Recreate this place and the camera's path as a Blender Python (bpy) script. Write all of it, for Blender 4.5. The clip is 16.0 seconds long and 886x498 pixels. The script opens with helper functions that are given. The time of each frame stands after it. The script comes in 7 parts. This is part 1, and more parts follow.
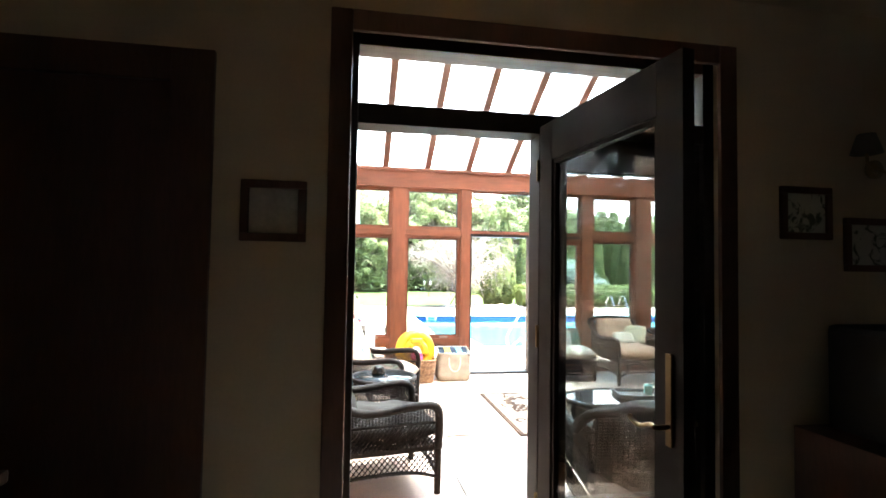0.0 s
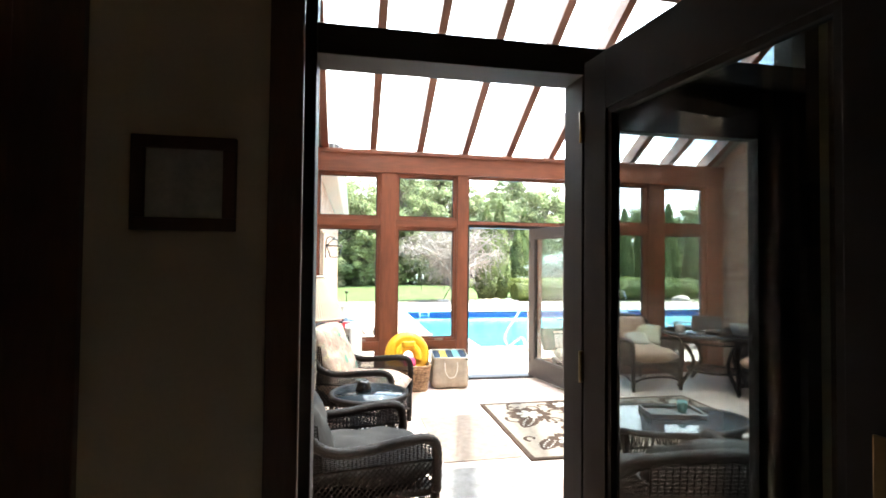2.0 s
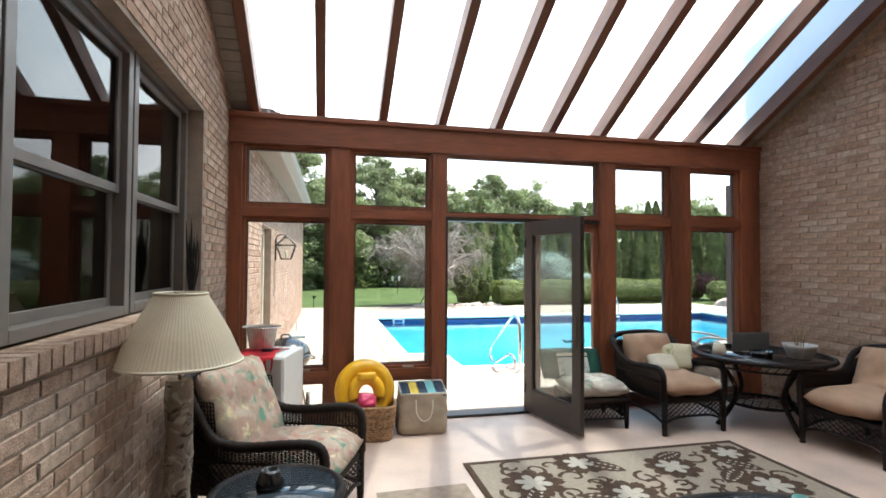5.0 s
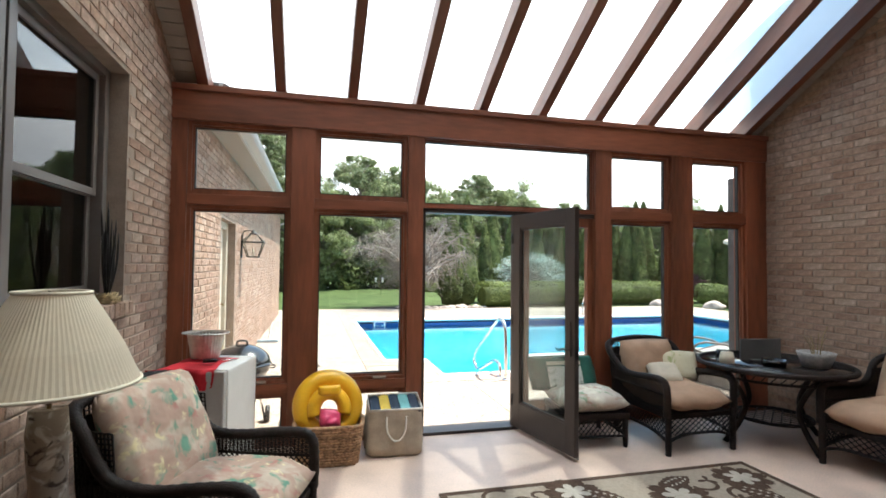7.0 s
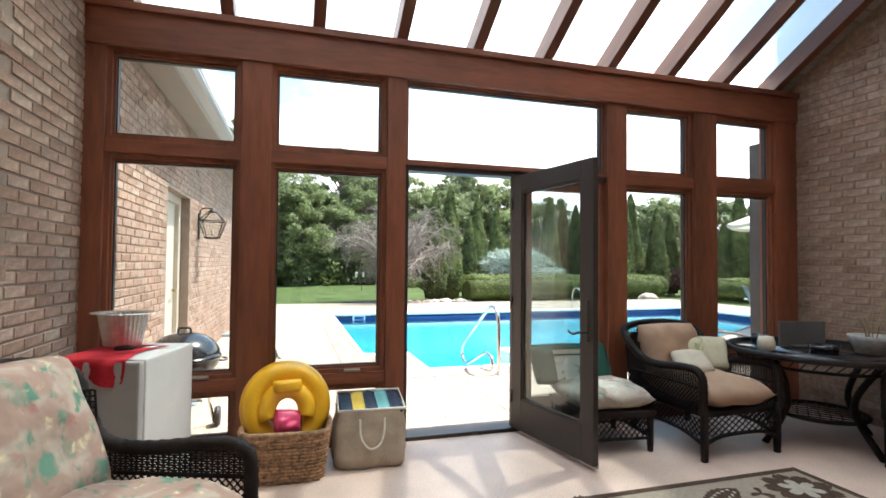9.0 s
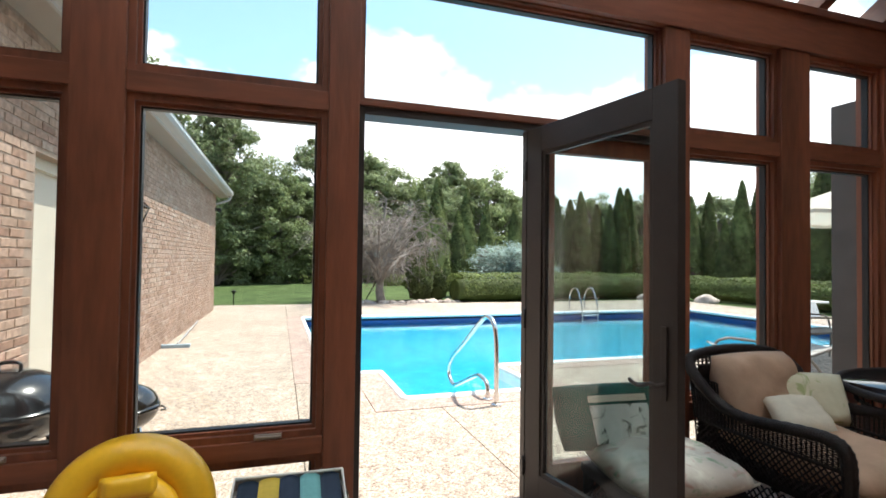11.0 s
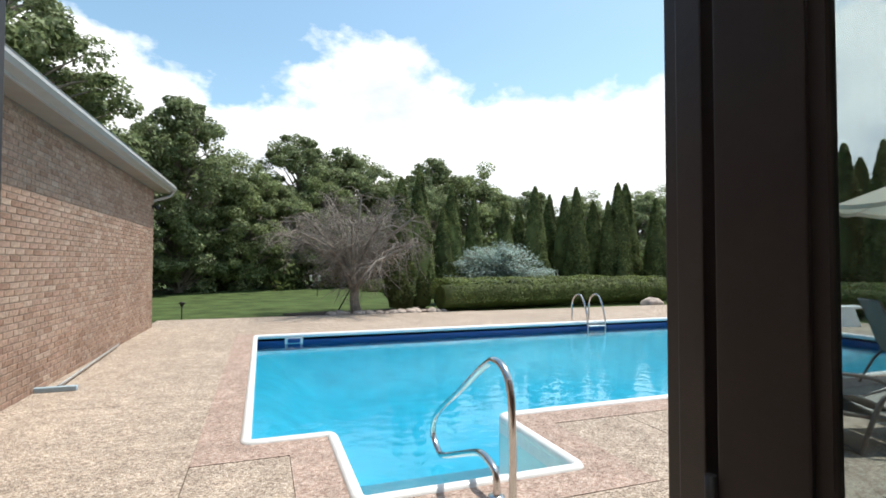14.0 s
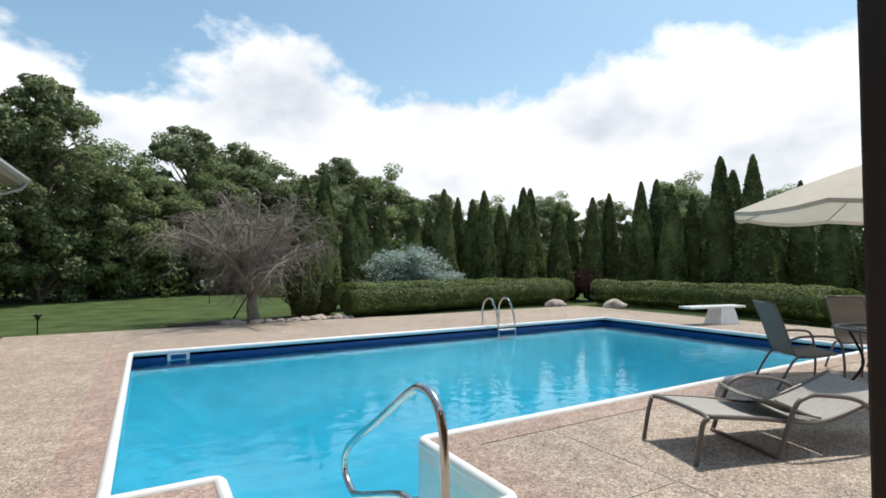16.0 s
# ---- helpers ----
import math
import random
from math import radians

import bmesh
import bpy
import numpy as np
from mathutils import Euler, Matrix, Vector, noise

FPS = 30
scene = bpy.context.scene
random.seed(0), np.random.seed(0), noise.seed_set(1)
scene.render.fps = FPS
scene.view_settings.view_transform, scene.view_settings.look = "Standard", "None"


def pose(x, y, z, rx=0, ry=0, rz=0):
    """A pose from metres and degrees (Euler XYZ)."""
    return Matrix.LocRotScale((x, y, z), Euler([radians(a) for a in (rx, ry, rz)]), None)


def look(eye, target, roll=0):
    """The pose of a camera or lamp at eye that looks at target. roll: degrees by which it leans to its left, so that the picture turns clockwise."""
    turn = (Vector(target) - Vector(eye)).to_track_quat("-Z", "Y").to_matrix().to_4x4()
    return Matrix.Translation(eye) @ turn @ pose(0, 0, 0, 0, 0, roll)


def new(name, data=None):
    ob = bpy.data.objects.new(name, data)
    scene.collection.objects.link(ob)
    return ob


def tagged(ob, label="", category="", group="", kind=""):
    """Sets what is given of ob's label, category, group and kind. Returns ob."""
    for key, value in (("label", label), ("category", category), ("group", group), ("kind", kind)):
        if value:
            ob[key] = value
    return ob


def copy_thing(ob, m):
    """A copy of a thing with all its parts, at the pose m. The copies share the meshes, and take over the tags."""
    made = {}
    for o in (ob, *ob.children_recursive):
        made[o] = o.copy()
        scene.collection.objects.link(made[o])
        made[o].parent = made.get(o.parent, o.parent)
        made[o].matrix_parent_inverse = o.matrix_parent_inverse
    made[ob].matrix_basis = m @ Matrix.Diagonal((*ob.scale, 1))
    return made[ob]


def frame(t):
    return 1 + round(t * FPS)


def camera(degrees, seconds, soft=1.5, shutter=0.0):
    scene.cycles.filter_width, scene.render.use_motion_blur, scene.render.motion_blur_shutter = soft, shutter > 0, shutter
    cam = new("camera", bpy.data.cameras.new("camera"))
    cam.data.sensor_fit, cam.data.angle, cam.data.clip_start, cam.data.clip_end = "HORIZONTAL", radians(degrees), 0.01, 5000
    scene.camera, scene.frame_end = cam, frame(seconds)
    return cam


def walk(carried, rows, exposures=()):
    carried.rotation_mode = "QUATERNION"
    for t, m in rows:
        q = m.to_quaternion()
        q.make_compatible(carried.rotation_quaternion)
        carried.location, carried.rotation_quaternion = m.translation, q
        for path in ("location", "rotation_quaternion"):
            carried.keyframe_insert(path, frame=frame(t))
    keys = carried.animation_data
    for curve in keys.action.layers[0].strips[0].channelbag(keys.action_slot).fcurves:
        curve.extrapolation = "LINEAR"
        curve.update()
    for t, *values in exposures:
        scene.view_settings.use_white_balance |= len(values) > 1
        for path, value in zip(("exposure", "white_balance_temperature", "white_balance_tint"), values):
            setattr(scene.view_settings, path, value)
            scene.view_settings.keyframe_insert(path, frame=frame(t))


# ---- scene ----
cam = camera(82.6, 16.0, soft=1.7)
PATH = [
    (0, (-2.588, -7.487, 1.559), (-2.251, -5.517, 1.639), 0.9),
    (0.5, (-2.598, -7.323, 1.556), (-2.254, -5.355, 1.632), 0.5),
    (1, (-2.607, -7.186, 1.566), (-2.254, -5.219, 1.636), 0.5),
    (1.5, (-2.554, -7.007, 1.583), (-2.198, -5.039, 1.636), 0.4),
    (2, (-2.493, -6.753, 1.586), (-2.125, -4.788, 1.638), 0.6),
    (2.5, (-2.439, -6.524, 1.591), (-2.066, -4.559, 1.643), 0.6),
    (3, (-2.399, -6.219, 1.591), (-2.01, -4.258, 1.649), 0.6),
    (3.5, (-2.34, -5.969, 1.596), (-1.942, -4.01, 1.655), 0.6),
    (4, (-2.248, -5.689, 1.603), (-1.836, -3.733, 1.661), 0.5),
    (6.5, (-1.954, -4.749, 1.62), (-1.461, -2.812, 1.676), 0.5),
    (7, (-1.896, -4.644, 1.571), (-1.394, -2.709, 1.634), 0.6),
    (7.5, (-1.891, -4.48, 1.519), (-1.367, -2.551, 1.578), 0.7),
    (8, (-1.88, -4.306, 1.466), (-1.343, -2.38, 1.53), 0.6),
    (8.5, (-1.818, -4.086, 1.379), (-1.26, -2.166, 1.433), 0.5),
    (9, (-1.721, -3.843, 1.343), (-1.151, -1.926, 1.401), 0.5),
    (9.2, (-1.671, -3.74, 1.343), (-1.105, -1.823, 1.397), 0.4),
    (11.3, (-1.2, -2.284, 1.362), (-0.572, -0.386, 1.406), 0.5),
    (11.5, (-1.162, -2.155, 1.373), (-0.529, -0.258, 1.415), 0.3),
    (12, (-1.012, -1.782, 1.369), (-0.376, 0.114, 1.412), 0.5),
    (12.5, (-0.895, -1.453, 1.38), (-0.253, 0.441, 1.425), 0.2),
    (13, (-0.805, -1.129, 1.406), (-0.156, 0.762, 1.448), -0.2),
    (13.5, (-0.705, -0.832, 1.39), (-0.042, 1.054, 1.438), 0.1),
    (14, (-0.604, -0.614, 1.398), (0.069, 1.269, 1.454), 0.1),
    (14.5, (-0.533, -0.45, 1.408), (0.159, 1.425, 1.465), 0.1),
    (15, (-0.51, -0.299, 1.426), (0.3, 1.528, 1.491), 0.2),
    (15.5, (-0.509, -0.207, 1.437), (0.423, 1.561, 1.504), 0.1),
    (16, (-0.493, -0.121, 1.431), (0.517, 1.604, 1.497), -0.1),
]
EXPOSURES = [(0, 4.3), (1.5, 3.8), (2.5, 3.2), (3, 2.85), (3.5, 2.5), (4, 2.25), (6.5, 1.88), (9, 1.9), (11.5, 1.25), (12.5, 1.02), (13.5, 0.75), (14.5, 0.35), (16, 0.2)]
walk(cam, [(t, look(eye, target, roll)) for t, eye, target, roll in PATH], EXPOSURES)

# ---- light ----
SUN_DIR = Vector((0.38, 0.10, 0.90)).normalized()
sun_data = bpy.data.lights.new("sun", "SUN")
sun_data.energy = 3.5
sun_data.angle = radians(0.55)
sun_data.color = (1.0, 0.95, 0.87)
sun_lamp = new("sun", sun_data)
sun_lamp.matrix_world = look(SUN_DIR * 60, (0, 0, 0))

world = bpy.data.worlds.new("sky")
scene.world = world
world.use_nodes = True


def sky_world():
    nt = world.node_tree
    nt.nodes.clear()
    N, L = nt.nodes, nt.links
    out = N.new("ShaderNodeOutputWorld")
    bg = N.new("ShaderNodeBackground")
    bg.inputs["Strength"].default_value = 0.135
    sky = N.new("ShaderNodeTexSky")
    sky.sky_type = "NISHITA"
    sky.sun_disc = False
    sky.sun_elevation = math.asin(SUN_DIR.z)
    sky.sun_rotation = math.atan2(SUN_DIR.x, SUN_DIR.y)
    sky.air_density, sky.dust_density, sky.ozone_density = 1.1, 1.2, 1.6
    tc = N.new("ShaderNodeTexCoord")
    sep = N.new("ShaderNodeSeparateXYZ")
    L.new(tc.outputs["Generated"], sep.inputs[0])
    mp = N.new("ShaderNodeMapping")
    mp.inputs["Scale"].default_value = (1.0, 1.0, 1.5)
    mp.inputs["Location"].default_value = (0.35, 0.1, 0.0)
    L.new(tc.outputs["Generated"], mp.inputs[0])
    big = N.new("ShaderNodeTexNoise")
    big.inputs["Scale"].default_value = 3.0
    big.inputs["Detail"].default_value = 9
    big.inputs["Roughness"].default_value = 0.55
    L.new(mp.outputs[0], big.inputs["Vector"])
    # more cloud towards the horizon
    lift = N.new("ShaderNodeMapRange")
    lift.inputs["From Min"].default_value, lift.inputs["From Max"].default_value = 0.24, 0.43
    lift.inputs["To Min"].default_value, lift.inputs["To Max"].default_value = 0.22, -0.12
    L.new(sep.outputs["Z"], lift.inputs["Value"])
    add = N.new("ShaderNodeMath")
    L.new(big.outputs["Fac"], add.inputs[0]), L.new(lift.outputs[0], add.inputs[1])
    ramp = N.new("ShaderNodeValToRGB")
    ramp.color_ramp.elements[0].position, ramp.color_ramp.elements[1].position = 0.505, 0.575
    L.new(add.outputs[0], ramp.inputs[0])
    # grey bellies
    shade = N.new("ShaderNodeTexNoise")
    shade.inputs["Scale"].default_value, shade.inputs["Detail"].default_value = 4.5, 5
    L.new(mp.outputs[0], shade.inputs["Vector"])
    tint = N.new("ShaderNodeValToRGB")
    tint.color_ramp.elements[0].position, tint.color_ramp.elements[1].position = 0.33, 0.60
    tint.color_ramp.elements[0].color = (4.6, 4.9, 5.4, 1)
    tint.color_ramp.elements[1].color = (7.6, 7.7, 7.8, 1)
    L.new(shade.outputs["Fac"], tint.inputs[0])
    air = N.new("ShaderNodeMix")
    air.data_type, air.blend_type = "RGBA", "MULTIPLY"
    air.inputs["Factor"].default_value = 1.0
    air.inputs["B"].default_value = (1.0, 1.12, 1.02, 1)
    L.new(sky.outputs[0], air.inputs["A"])
    mix = N.new("ShaderNodeMix")
    mix.data_type = "RGBA"
    L.new(ramp.outputs[0], mix.inputs["Factor"])
    L.new(air.outputs["Result"], mix.inputs["A"]), L.new(tint.outputs[0], mix.inputs["B"])
    L.new(mix.outputs["Result"], bg.inputs["Color"]), L.new(bg.outputs[0], out.inputs[0])


sky_world()


# ---- materials ----
def material(name, base, rough=0.6, metal=0.0, var=0.12, scale=8.0, bump=0.0, bump_scale=60.0, stretch=(1, 1, 1), second=None, piece=0.0, spec=0.5, coat=0.0, leafy=0.0):
    """A surface with broad and fine variation, in object space."""
    m = bpy.data.materials.new(name)
    m.use_nodes = True
    nt = m.node_tree
    N, L = nt.nodes, nt.links
    b = N["Principled BSDF"]
    b.inputs["Roughness"].default_value, b.inputs["Metallic"].default_value = rough, metal
    b.inputs["Specular IOR Level"].default_value = spec
    b.inputs["Coat Weight"].default_value = coat
    tc = N.new("ShaderNodeTexCoord")
    mp = N.new("ShaderNodeMapping")
    mp.inputs["Scale"].default_value = stretch
    L.new(tc.outputs["Object"], mp.inputs[0])
    n1 = N.new("ShaderNodeTexNoise")
    n1.inputs["Scale"].default_value, n1.inputs["Detail"].default_value = scale, 6
    L.new(mp.outputs[0], n1.inputs["Vector"])
    n2 = N.new("ShaderNodeTexNoise")
    n2.inputs["Scale"].default_value, n2.inputs["Detail"].default_value = bump_scale, 4
    L.new(mp.outputs[0], n2.inputs["Vector"])
    lo = [c * (1 - 2.2 * var) for c in base]
    hi = second or [min(1, c * (1 + 2.0 * var)) for c in base]
    r = N.new("ShaderNodeValToRGB")
    r.color_ramp.elements[0].position, r.color_ramp.elements[1].position = 0.28, 0.72
    r.color_ramp.elements[0].color, r.color_ramp.elements[1].color = (*[max(0, c) for c in lo], 1), (*hi, 1)
    mixn = N.new("ShaderNodeMath")
    mixn.operation = "MULTIPLY_ADD"
    mixn.inputs[1].default_value = 0.35
    sc = N.new("ShaderNodeMath")
    sc.operation = "MULTIPLY"
    sc.inputs[1].default_value = 0.65
    L.new(n2.outputs["Fac"], mixn.inputs[0]), L.new(n1.outputs["Fac"], sc.inputs[0]), L.new(sc.outputs[0], mixn.inputs[2])
    L.new(mixn.outputs[0], r.inputs[0])
    col = r.outputs[0]
    if piece:
        oi = N.new("ShaderNodeObjectInfo")
        geo = N.new("ShaderNodeNewGeometry")
        s = N.new("ShaderNodeMath")
        L.new(oi.outputs["Random"], s.inputs[0]), L.new(geo.outputs["Random Per Island"], s.inputs[1])
        fr = N.new("ShaderNodeMath")
        fr.operation = "FRACT"
        L.new(s.outputs[0], fr.inputs[0])
        mr = N.new("ShaderNodeMapRange")
        mr.inputs["To Min"].default_value, mr.inputs["To Max"].default_value = 1 - piece, 1 + piece
        L.new(fr.outputs[0], mr.inputs["Value"])
        mul = N.new("ShaderNodeMix")
        mul.data_type, mul.blend_type = "RGBA", "MULTIPLY"
        mul.inputs["Factor"].default_value = 1
        L.new(col, mul.inputs["A"]), L.new(mr.outputs[0], mul.inputs["B"])
        col = mul.outputs["Result"]
    L.new(col, b.inputs["Base Color"])
    if leafy:
        tl, mx = N.new("ShaderNodeBsdfTranslucent"), N.new("ShaderNodeMixShader")
        mx.inputs[0].default_value = leafy
        L.new(col, tl.inputs["Color"])
        L.new(b.outputs[0], mx.inputs[1]), L.new(tl.outputs[0], mx.inputs[2]), L.new(mx.outputs[0], N["Material Output"].inputs[0])
    if bump:
        bp = N.new("ShaderNodeBump")
        bp.inputs["Strength"].default_value = bump
        bp.inputs["Distance"].default_value = 0.01
        L.new(n2.outputs["Fac"], bp.inputs["Height"]), L.new(bp.outputs[0], b.inputs["Normal"])
    return m


def glass_material(name, tint=(1, 1, 1), gloss=0.07):
    """A thin clear pane: mostly clear, with a Fresnel gloss."""
    m = bpy.data.materials.new(name)
    m.use_nodes = True
    nt = m.node_tree
    N, L = nt.nodes, nt.links
    N.remove(N["Principled BSDF"])
    out = N["Material Output"]
    tr, gl, mx, fr = N.new("ShaderNodeBsdfTransparent"), N.new("ShaderNodeBsdfGlossy"), N.new("ShaderNodeMixShader"), N.new("ShaderNodeLayerWeight")
    tr.inputs[0].default_value = (*tint, 1)
    gl.inputs["Roughness"].default_value = 0.02
    fr.inputs["Blend"].default_value = 0.5
    pw, ma = N.new("ShaderNodeMath"), N.new("ShaderNodeMath")
    pw.operation, ma.operation = "POWER", "MULTIPLY_ADD"
    pw.inputs[1].default_value, ma.inputs[1].default_value, ma.inputs[2].default_value = 4.0, 0.55, gloss * 0.5
    L.new(fr.outputs["Facing"], pw.inputs[0]), L.new(pw.outputs[0], ma.inputs[0])
    L.new(ma.outputs[0], mx.inputs[0]), L.new(tr.outputs[0], mx.inputs[1]), L.new(gl.outputs[0], mx.inputs[2])
    L.new(mx.outputs[0], out.inputs[0])
    return m


def roofing_material():
    """Fluted clear polycarbonate: lets most light through and scatters the rest."""
    m = bpy.data.materials.new("fluted_polycarbonate")
    m.use_nodes = True
    nt = m.node_tree
    N, L = nt.nodes, nt.links
    N.remove(N["Principled BSDF"])
    tr, df, mx, wv, tc, mr = N.new("ShaderNodeBsdfTransparent"), N.new("ShaderNodeBsdfTranslucent"), N.new("ShaderNodeMixShader"), N.new("ShaderNodeTexWave"), N.new("ShaderNodeTexCoord"), N.new("ShaderNodeMapRange")
    tr.inputs[0].default_value = (0.86, 0.93, 0.95, 1)
    df.inputs[0].default_value = (0.92, 0.95, 0.97, 1)
    wv.inputs["Scale"].default_value = 30
    L.new(tc.outputs["Object"], wv.inputs["Vector"])
    mr.inputs["To Min"].default_value, mr.inputs["To Max"].default_value = 0.48, 0.68
    L.new(wv.outputs["Fac"], mr.inputs["Value"]), L.new(mr.outputs[0], mx.inputs[0])
    L.new(tr.outputs[0], mx.inputs[1]), L.new(df.outputs[0], mx.inputs[2]), L.new(mx.outputs[0], N["Material Output"].inputs[0])
    return m


def piece_random(N, L):
    """A random number for each loose piece, whether an object of its own or an island of a mesh."""
    oi, geo, add, fr = N.new("ShaderNodeObjectInfo"), N.new("ShaderNodeNewGeometry"), N.new("ShaderNodeMath"), N.new("ShaderNodeMath")
    fr.operation = "FRACT"
    L.new(oi.outputs["Random"], add.inputs[0]), L.new(geo.outputs["Random Per Island"], add.inputs[1]), L.new(add.outputs[0], fr.inputs[0])
    return fr.outputs[0]


def ramp_of(N, stops):
    r = N.new("ShaderNodeValToRGB")
    e = r.color_ramp.elements
    while len(e) < len(stops):
        e.new(0.5)
    for el, (at, c) in zip(e, stops):
        el.position, el.color = at, (*c, 1)
    return r


def brick_material():
    """Blended tan brick: each brick its own mix of buff, rose and brown, mottled and pitted."""
    m = bpy.data.materials.new("blended_tan_brick")
    m.use_nodes = True
    N, L = m.node_tree.nodes, m.node_tree.links
    b = N["Principled BSDF"]
    b.inputs["Roughness"].default_value, b.inputs["Specular IOR Level"].default_value = 0.9, 0.15
    tint = ramp_of(N, ((0.0, (0.275, 0.172, 0.125)), (0.2, (0.345, 0.228, 0.165)), (0.42, (0.385, 0.268, 0.20)), (0.62, (0.36, 0.235, 0.178)), (0.82, (0.425, 0.318, 0.245)), (1.0, (0.325, 0.218, 0.165))))
    L.new(piece_random(N, L), tint.inputs[0])
    tc = N.new("ShaderNodeTexCoord")
    col = tint.outputs[0]
    for scale, lo, hi in ((1.3, 0.84, 1.13), (22, 0.72, 1.22), (130, 0.80, 1.16)):
        n = N.new("ShaderNodeTexNoise")
        n.inputs["Scale"].default_value, n.inputs["Detail"].default_value = scale, 5
        L.new(tc.outputs["Object"], n.inputs["Vector"])
        mr, mx = N.new("ShaderNodeMapRange"), N.new("ShaderNodeMix")
        mr.inputs["From Min"].default_value, mr.inputs["From Max"].default_value = 0.3, 0.7
        mr.inputs["To Min"].default_value, mr.inputs["To Max"].default_value = lo, hi
        mx.data_type, mx.blend_type = "RGBA", "MULTIPLY"
        mx.inputs["Factor"].default_value = 1
        L.new(n.outputs["Fac"], mr.inputs["Value"]), L.new(col, mx.inputs["A"]), L.new(mr.outputs[0], mx.inputs["B"])
        col = mx.outputs["Result"]
    bp = N.new("ShaderNodeBump")
    bp.inputs["Strength"].default_value, bp.inputs["Distance"].default_value = 0.6, 0.008
    L.new(n.outputs["Fac"], bp.inputs["Height"]), L.new(bp.outputs[0], b.inputs["Normal"])
    L.new(col, b.inputs["Base Color"])
    return m


def pebble_material(name, scale, stops):
    """Washed pebbles set in cement: cells of many colours, with broad stains."""
    m = bpy.data.materials.new(name)
    m.use_nodes = True
    N, L = m.node_tree.nodes, m.node_tree.links
    b = N["Principled BSDF"]
    b.inputs["Roughness"].default_value, b.inputs["Specular IOR Level"].default_value = 0.85, 0.2
    tc, v, sep = N.new("ShaderNodeTexCoord"), N.new("ShaderNodeTexVoronoi"), N.new("ShaderNodeSeparateColor")
    v.inputs["Scale"].default_value = scale
    L.new(tc.outputs["Object"], v.inputs["Vector"]), L.new(v.outputs["Color"], sep.inputs[0])
    tint = ramp_of(N, stops)
    L.new(sep.outputs[0], tint.inputs[0])
    col = tint.outputs[0]
    for sc, lo, hi in ((0.5, 0.92, 1.10), (4.5, 0.88, 1.14), (26, 0.80, 1.20)):
        n = N.new("ShaderNodeTexNoise")
        n.inputs["Scale"].default_value, n.inputs["Detail"].default_value = sc, 5
        L.new(tc.outputs["Object"], n.inputs["Vector"])
        mr, mx = N.new("ShaderNodeMapRange"), N.new("ShaderNodeMix")
        mr.inputs["From Min"].default_value, mr.inputs["From Max"].default_value = 0.32, 0.68
        mr.inputs["To Min"].default_value, mr.inputs["To Max"].default_value = lo, hi
        mx.data_type, mx.blend_type = "RGBA", "MULTIPLY"
        mx.inputs["Factor"].default_value = 1
        L.new(n.outputs["Fac"], mr.inputs["Value"]), L.new(col, mx.inputs["A"]), L.new(mr.outputs[0], mx.inputs["B"])
        col = mx.outputs["Result"]
    bp = N.new("ShaderNodeBump")
    bp.invert = True
    bp.inputs["Strength"].default_value, bp.inputs["Distance"].default_value = 0.8, 0.008
    L.new(v.outputs["Distance"], bp.inputs["Height"]), L.new(bp.outputs[0], b.inputs["Normal"])
    L.new(col, b.inputs["Base Color"])
    return m


M_CEDAR = material("stained_cedar", (0.205, 0.062, 0.029), 0.45, var=0.27, scale=3, bump=0.25, bump_scale=30, stretch=(1, 1, 0.15))
M_CEDAR_H = material("stained_cedar_rail", (0.205, 0.062, 0.029), 0.45, var=0.27, scale=3, bump=0.25, bump_scale=30, stretch=(0.15, 1, 1))
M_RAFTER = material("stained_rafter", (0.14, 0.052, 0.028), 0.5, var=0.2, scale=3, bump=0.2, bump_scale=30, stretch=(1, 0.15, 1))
M_BRONZE = material("bronze_paint", (0.030, 0.0215, 0.0185), 0.5, var=0.08, scale=10, bump=0.04)
M_BRONZE_DARK = material("dark_bronze_paint", (0.026, 0.019, 0.017), 0.6, var=0.08, scale=10, bump=0.04, spec=0.2)
M_BLACK = material("black_gasket", (0.012, 0.011, 0.011), 0.5, var=0.1)
M_BRICK = brick_material()
M_MORTAR = material("mortar", (0.295, 0.228, 0.18), 0.95, var=0.1, scale=12, bump=0.5, bump_scale=150, spec=0.1)
M_CONCRETE = material("smooth_concrete_floor", (0.64, 0.465, 0.37), 0.5, var=0.17, scale=1.6, bump=0.12, bump_scale=80)
M_AGGREGATE = pebble_material("exposed_aggregate", 95, ((0.0, (0.15, 0.112, 0.086)), (0.2, (0.29, 0.225, 0.175)), (0.5, (0.40, 0.32, 0.255)), (0.8, (0.48, 0.395, 0.32)), (1.0, (0.60, 0.52, 0.44))))
M_COPING = pebble_material("pink_pebble_concrete", 95, ((0.0, (0.21, 0.135, 0.105)), (0.3, (0.345, 0.245, 0.20)), (0.65, (0.41, 0.31, 0.255)), (1.0, (0.50, 0.405, 0.35))))
M_WHITE = material("white_vinyl_coping", (0.78, 0.78, 0.76), 0.35, var=0.04, scale=6)
M_LINER = material("blue_pool_liner", (0.028, 0.37, 0.52), 0.5, var=0.08, scale=3)
M_LINER_DARK = material("dark_blue_tile_band", (0.012, 0.065, 0.24), 0.35, var=0.25, scale=20)
M_GRASS = material("lawn", (0.068, 0.098, 0.034), 0.9, var=0.3, scale=1.2, bump=0.8, bump_scale=40, spec=0.1)
M_LEAF = material("tree_leaf", (0.215, 0.26, 0.125), 0.6, var=0.26, scale=1.1, piece=0.4, spec=0.3, leafy=0.42)
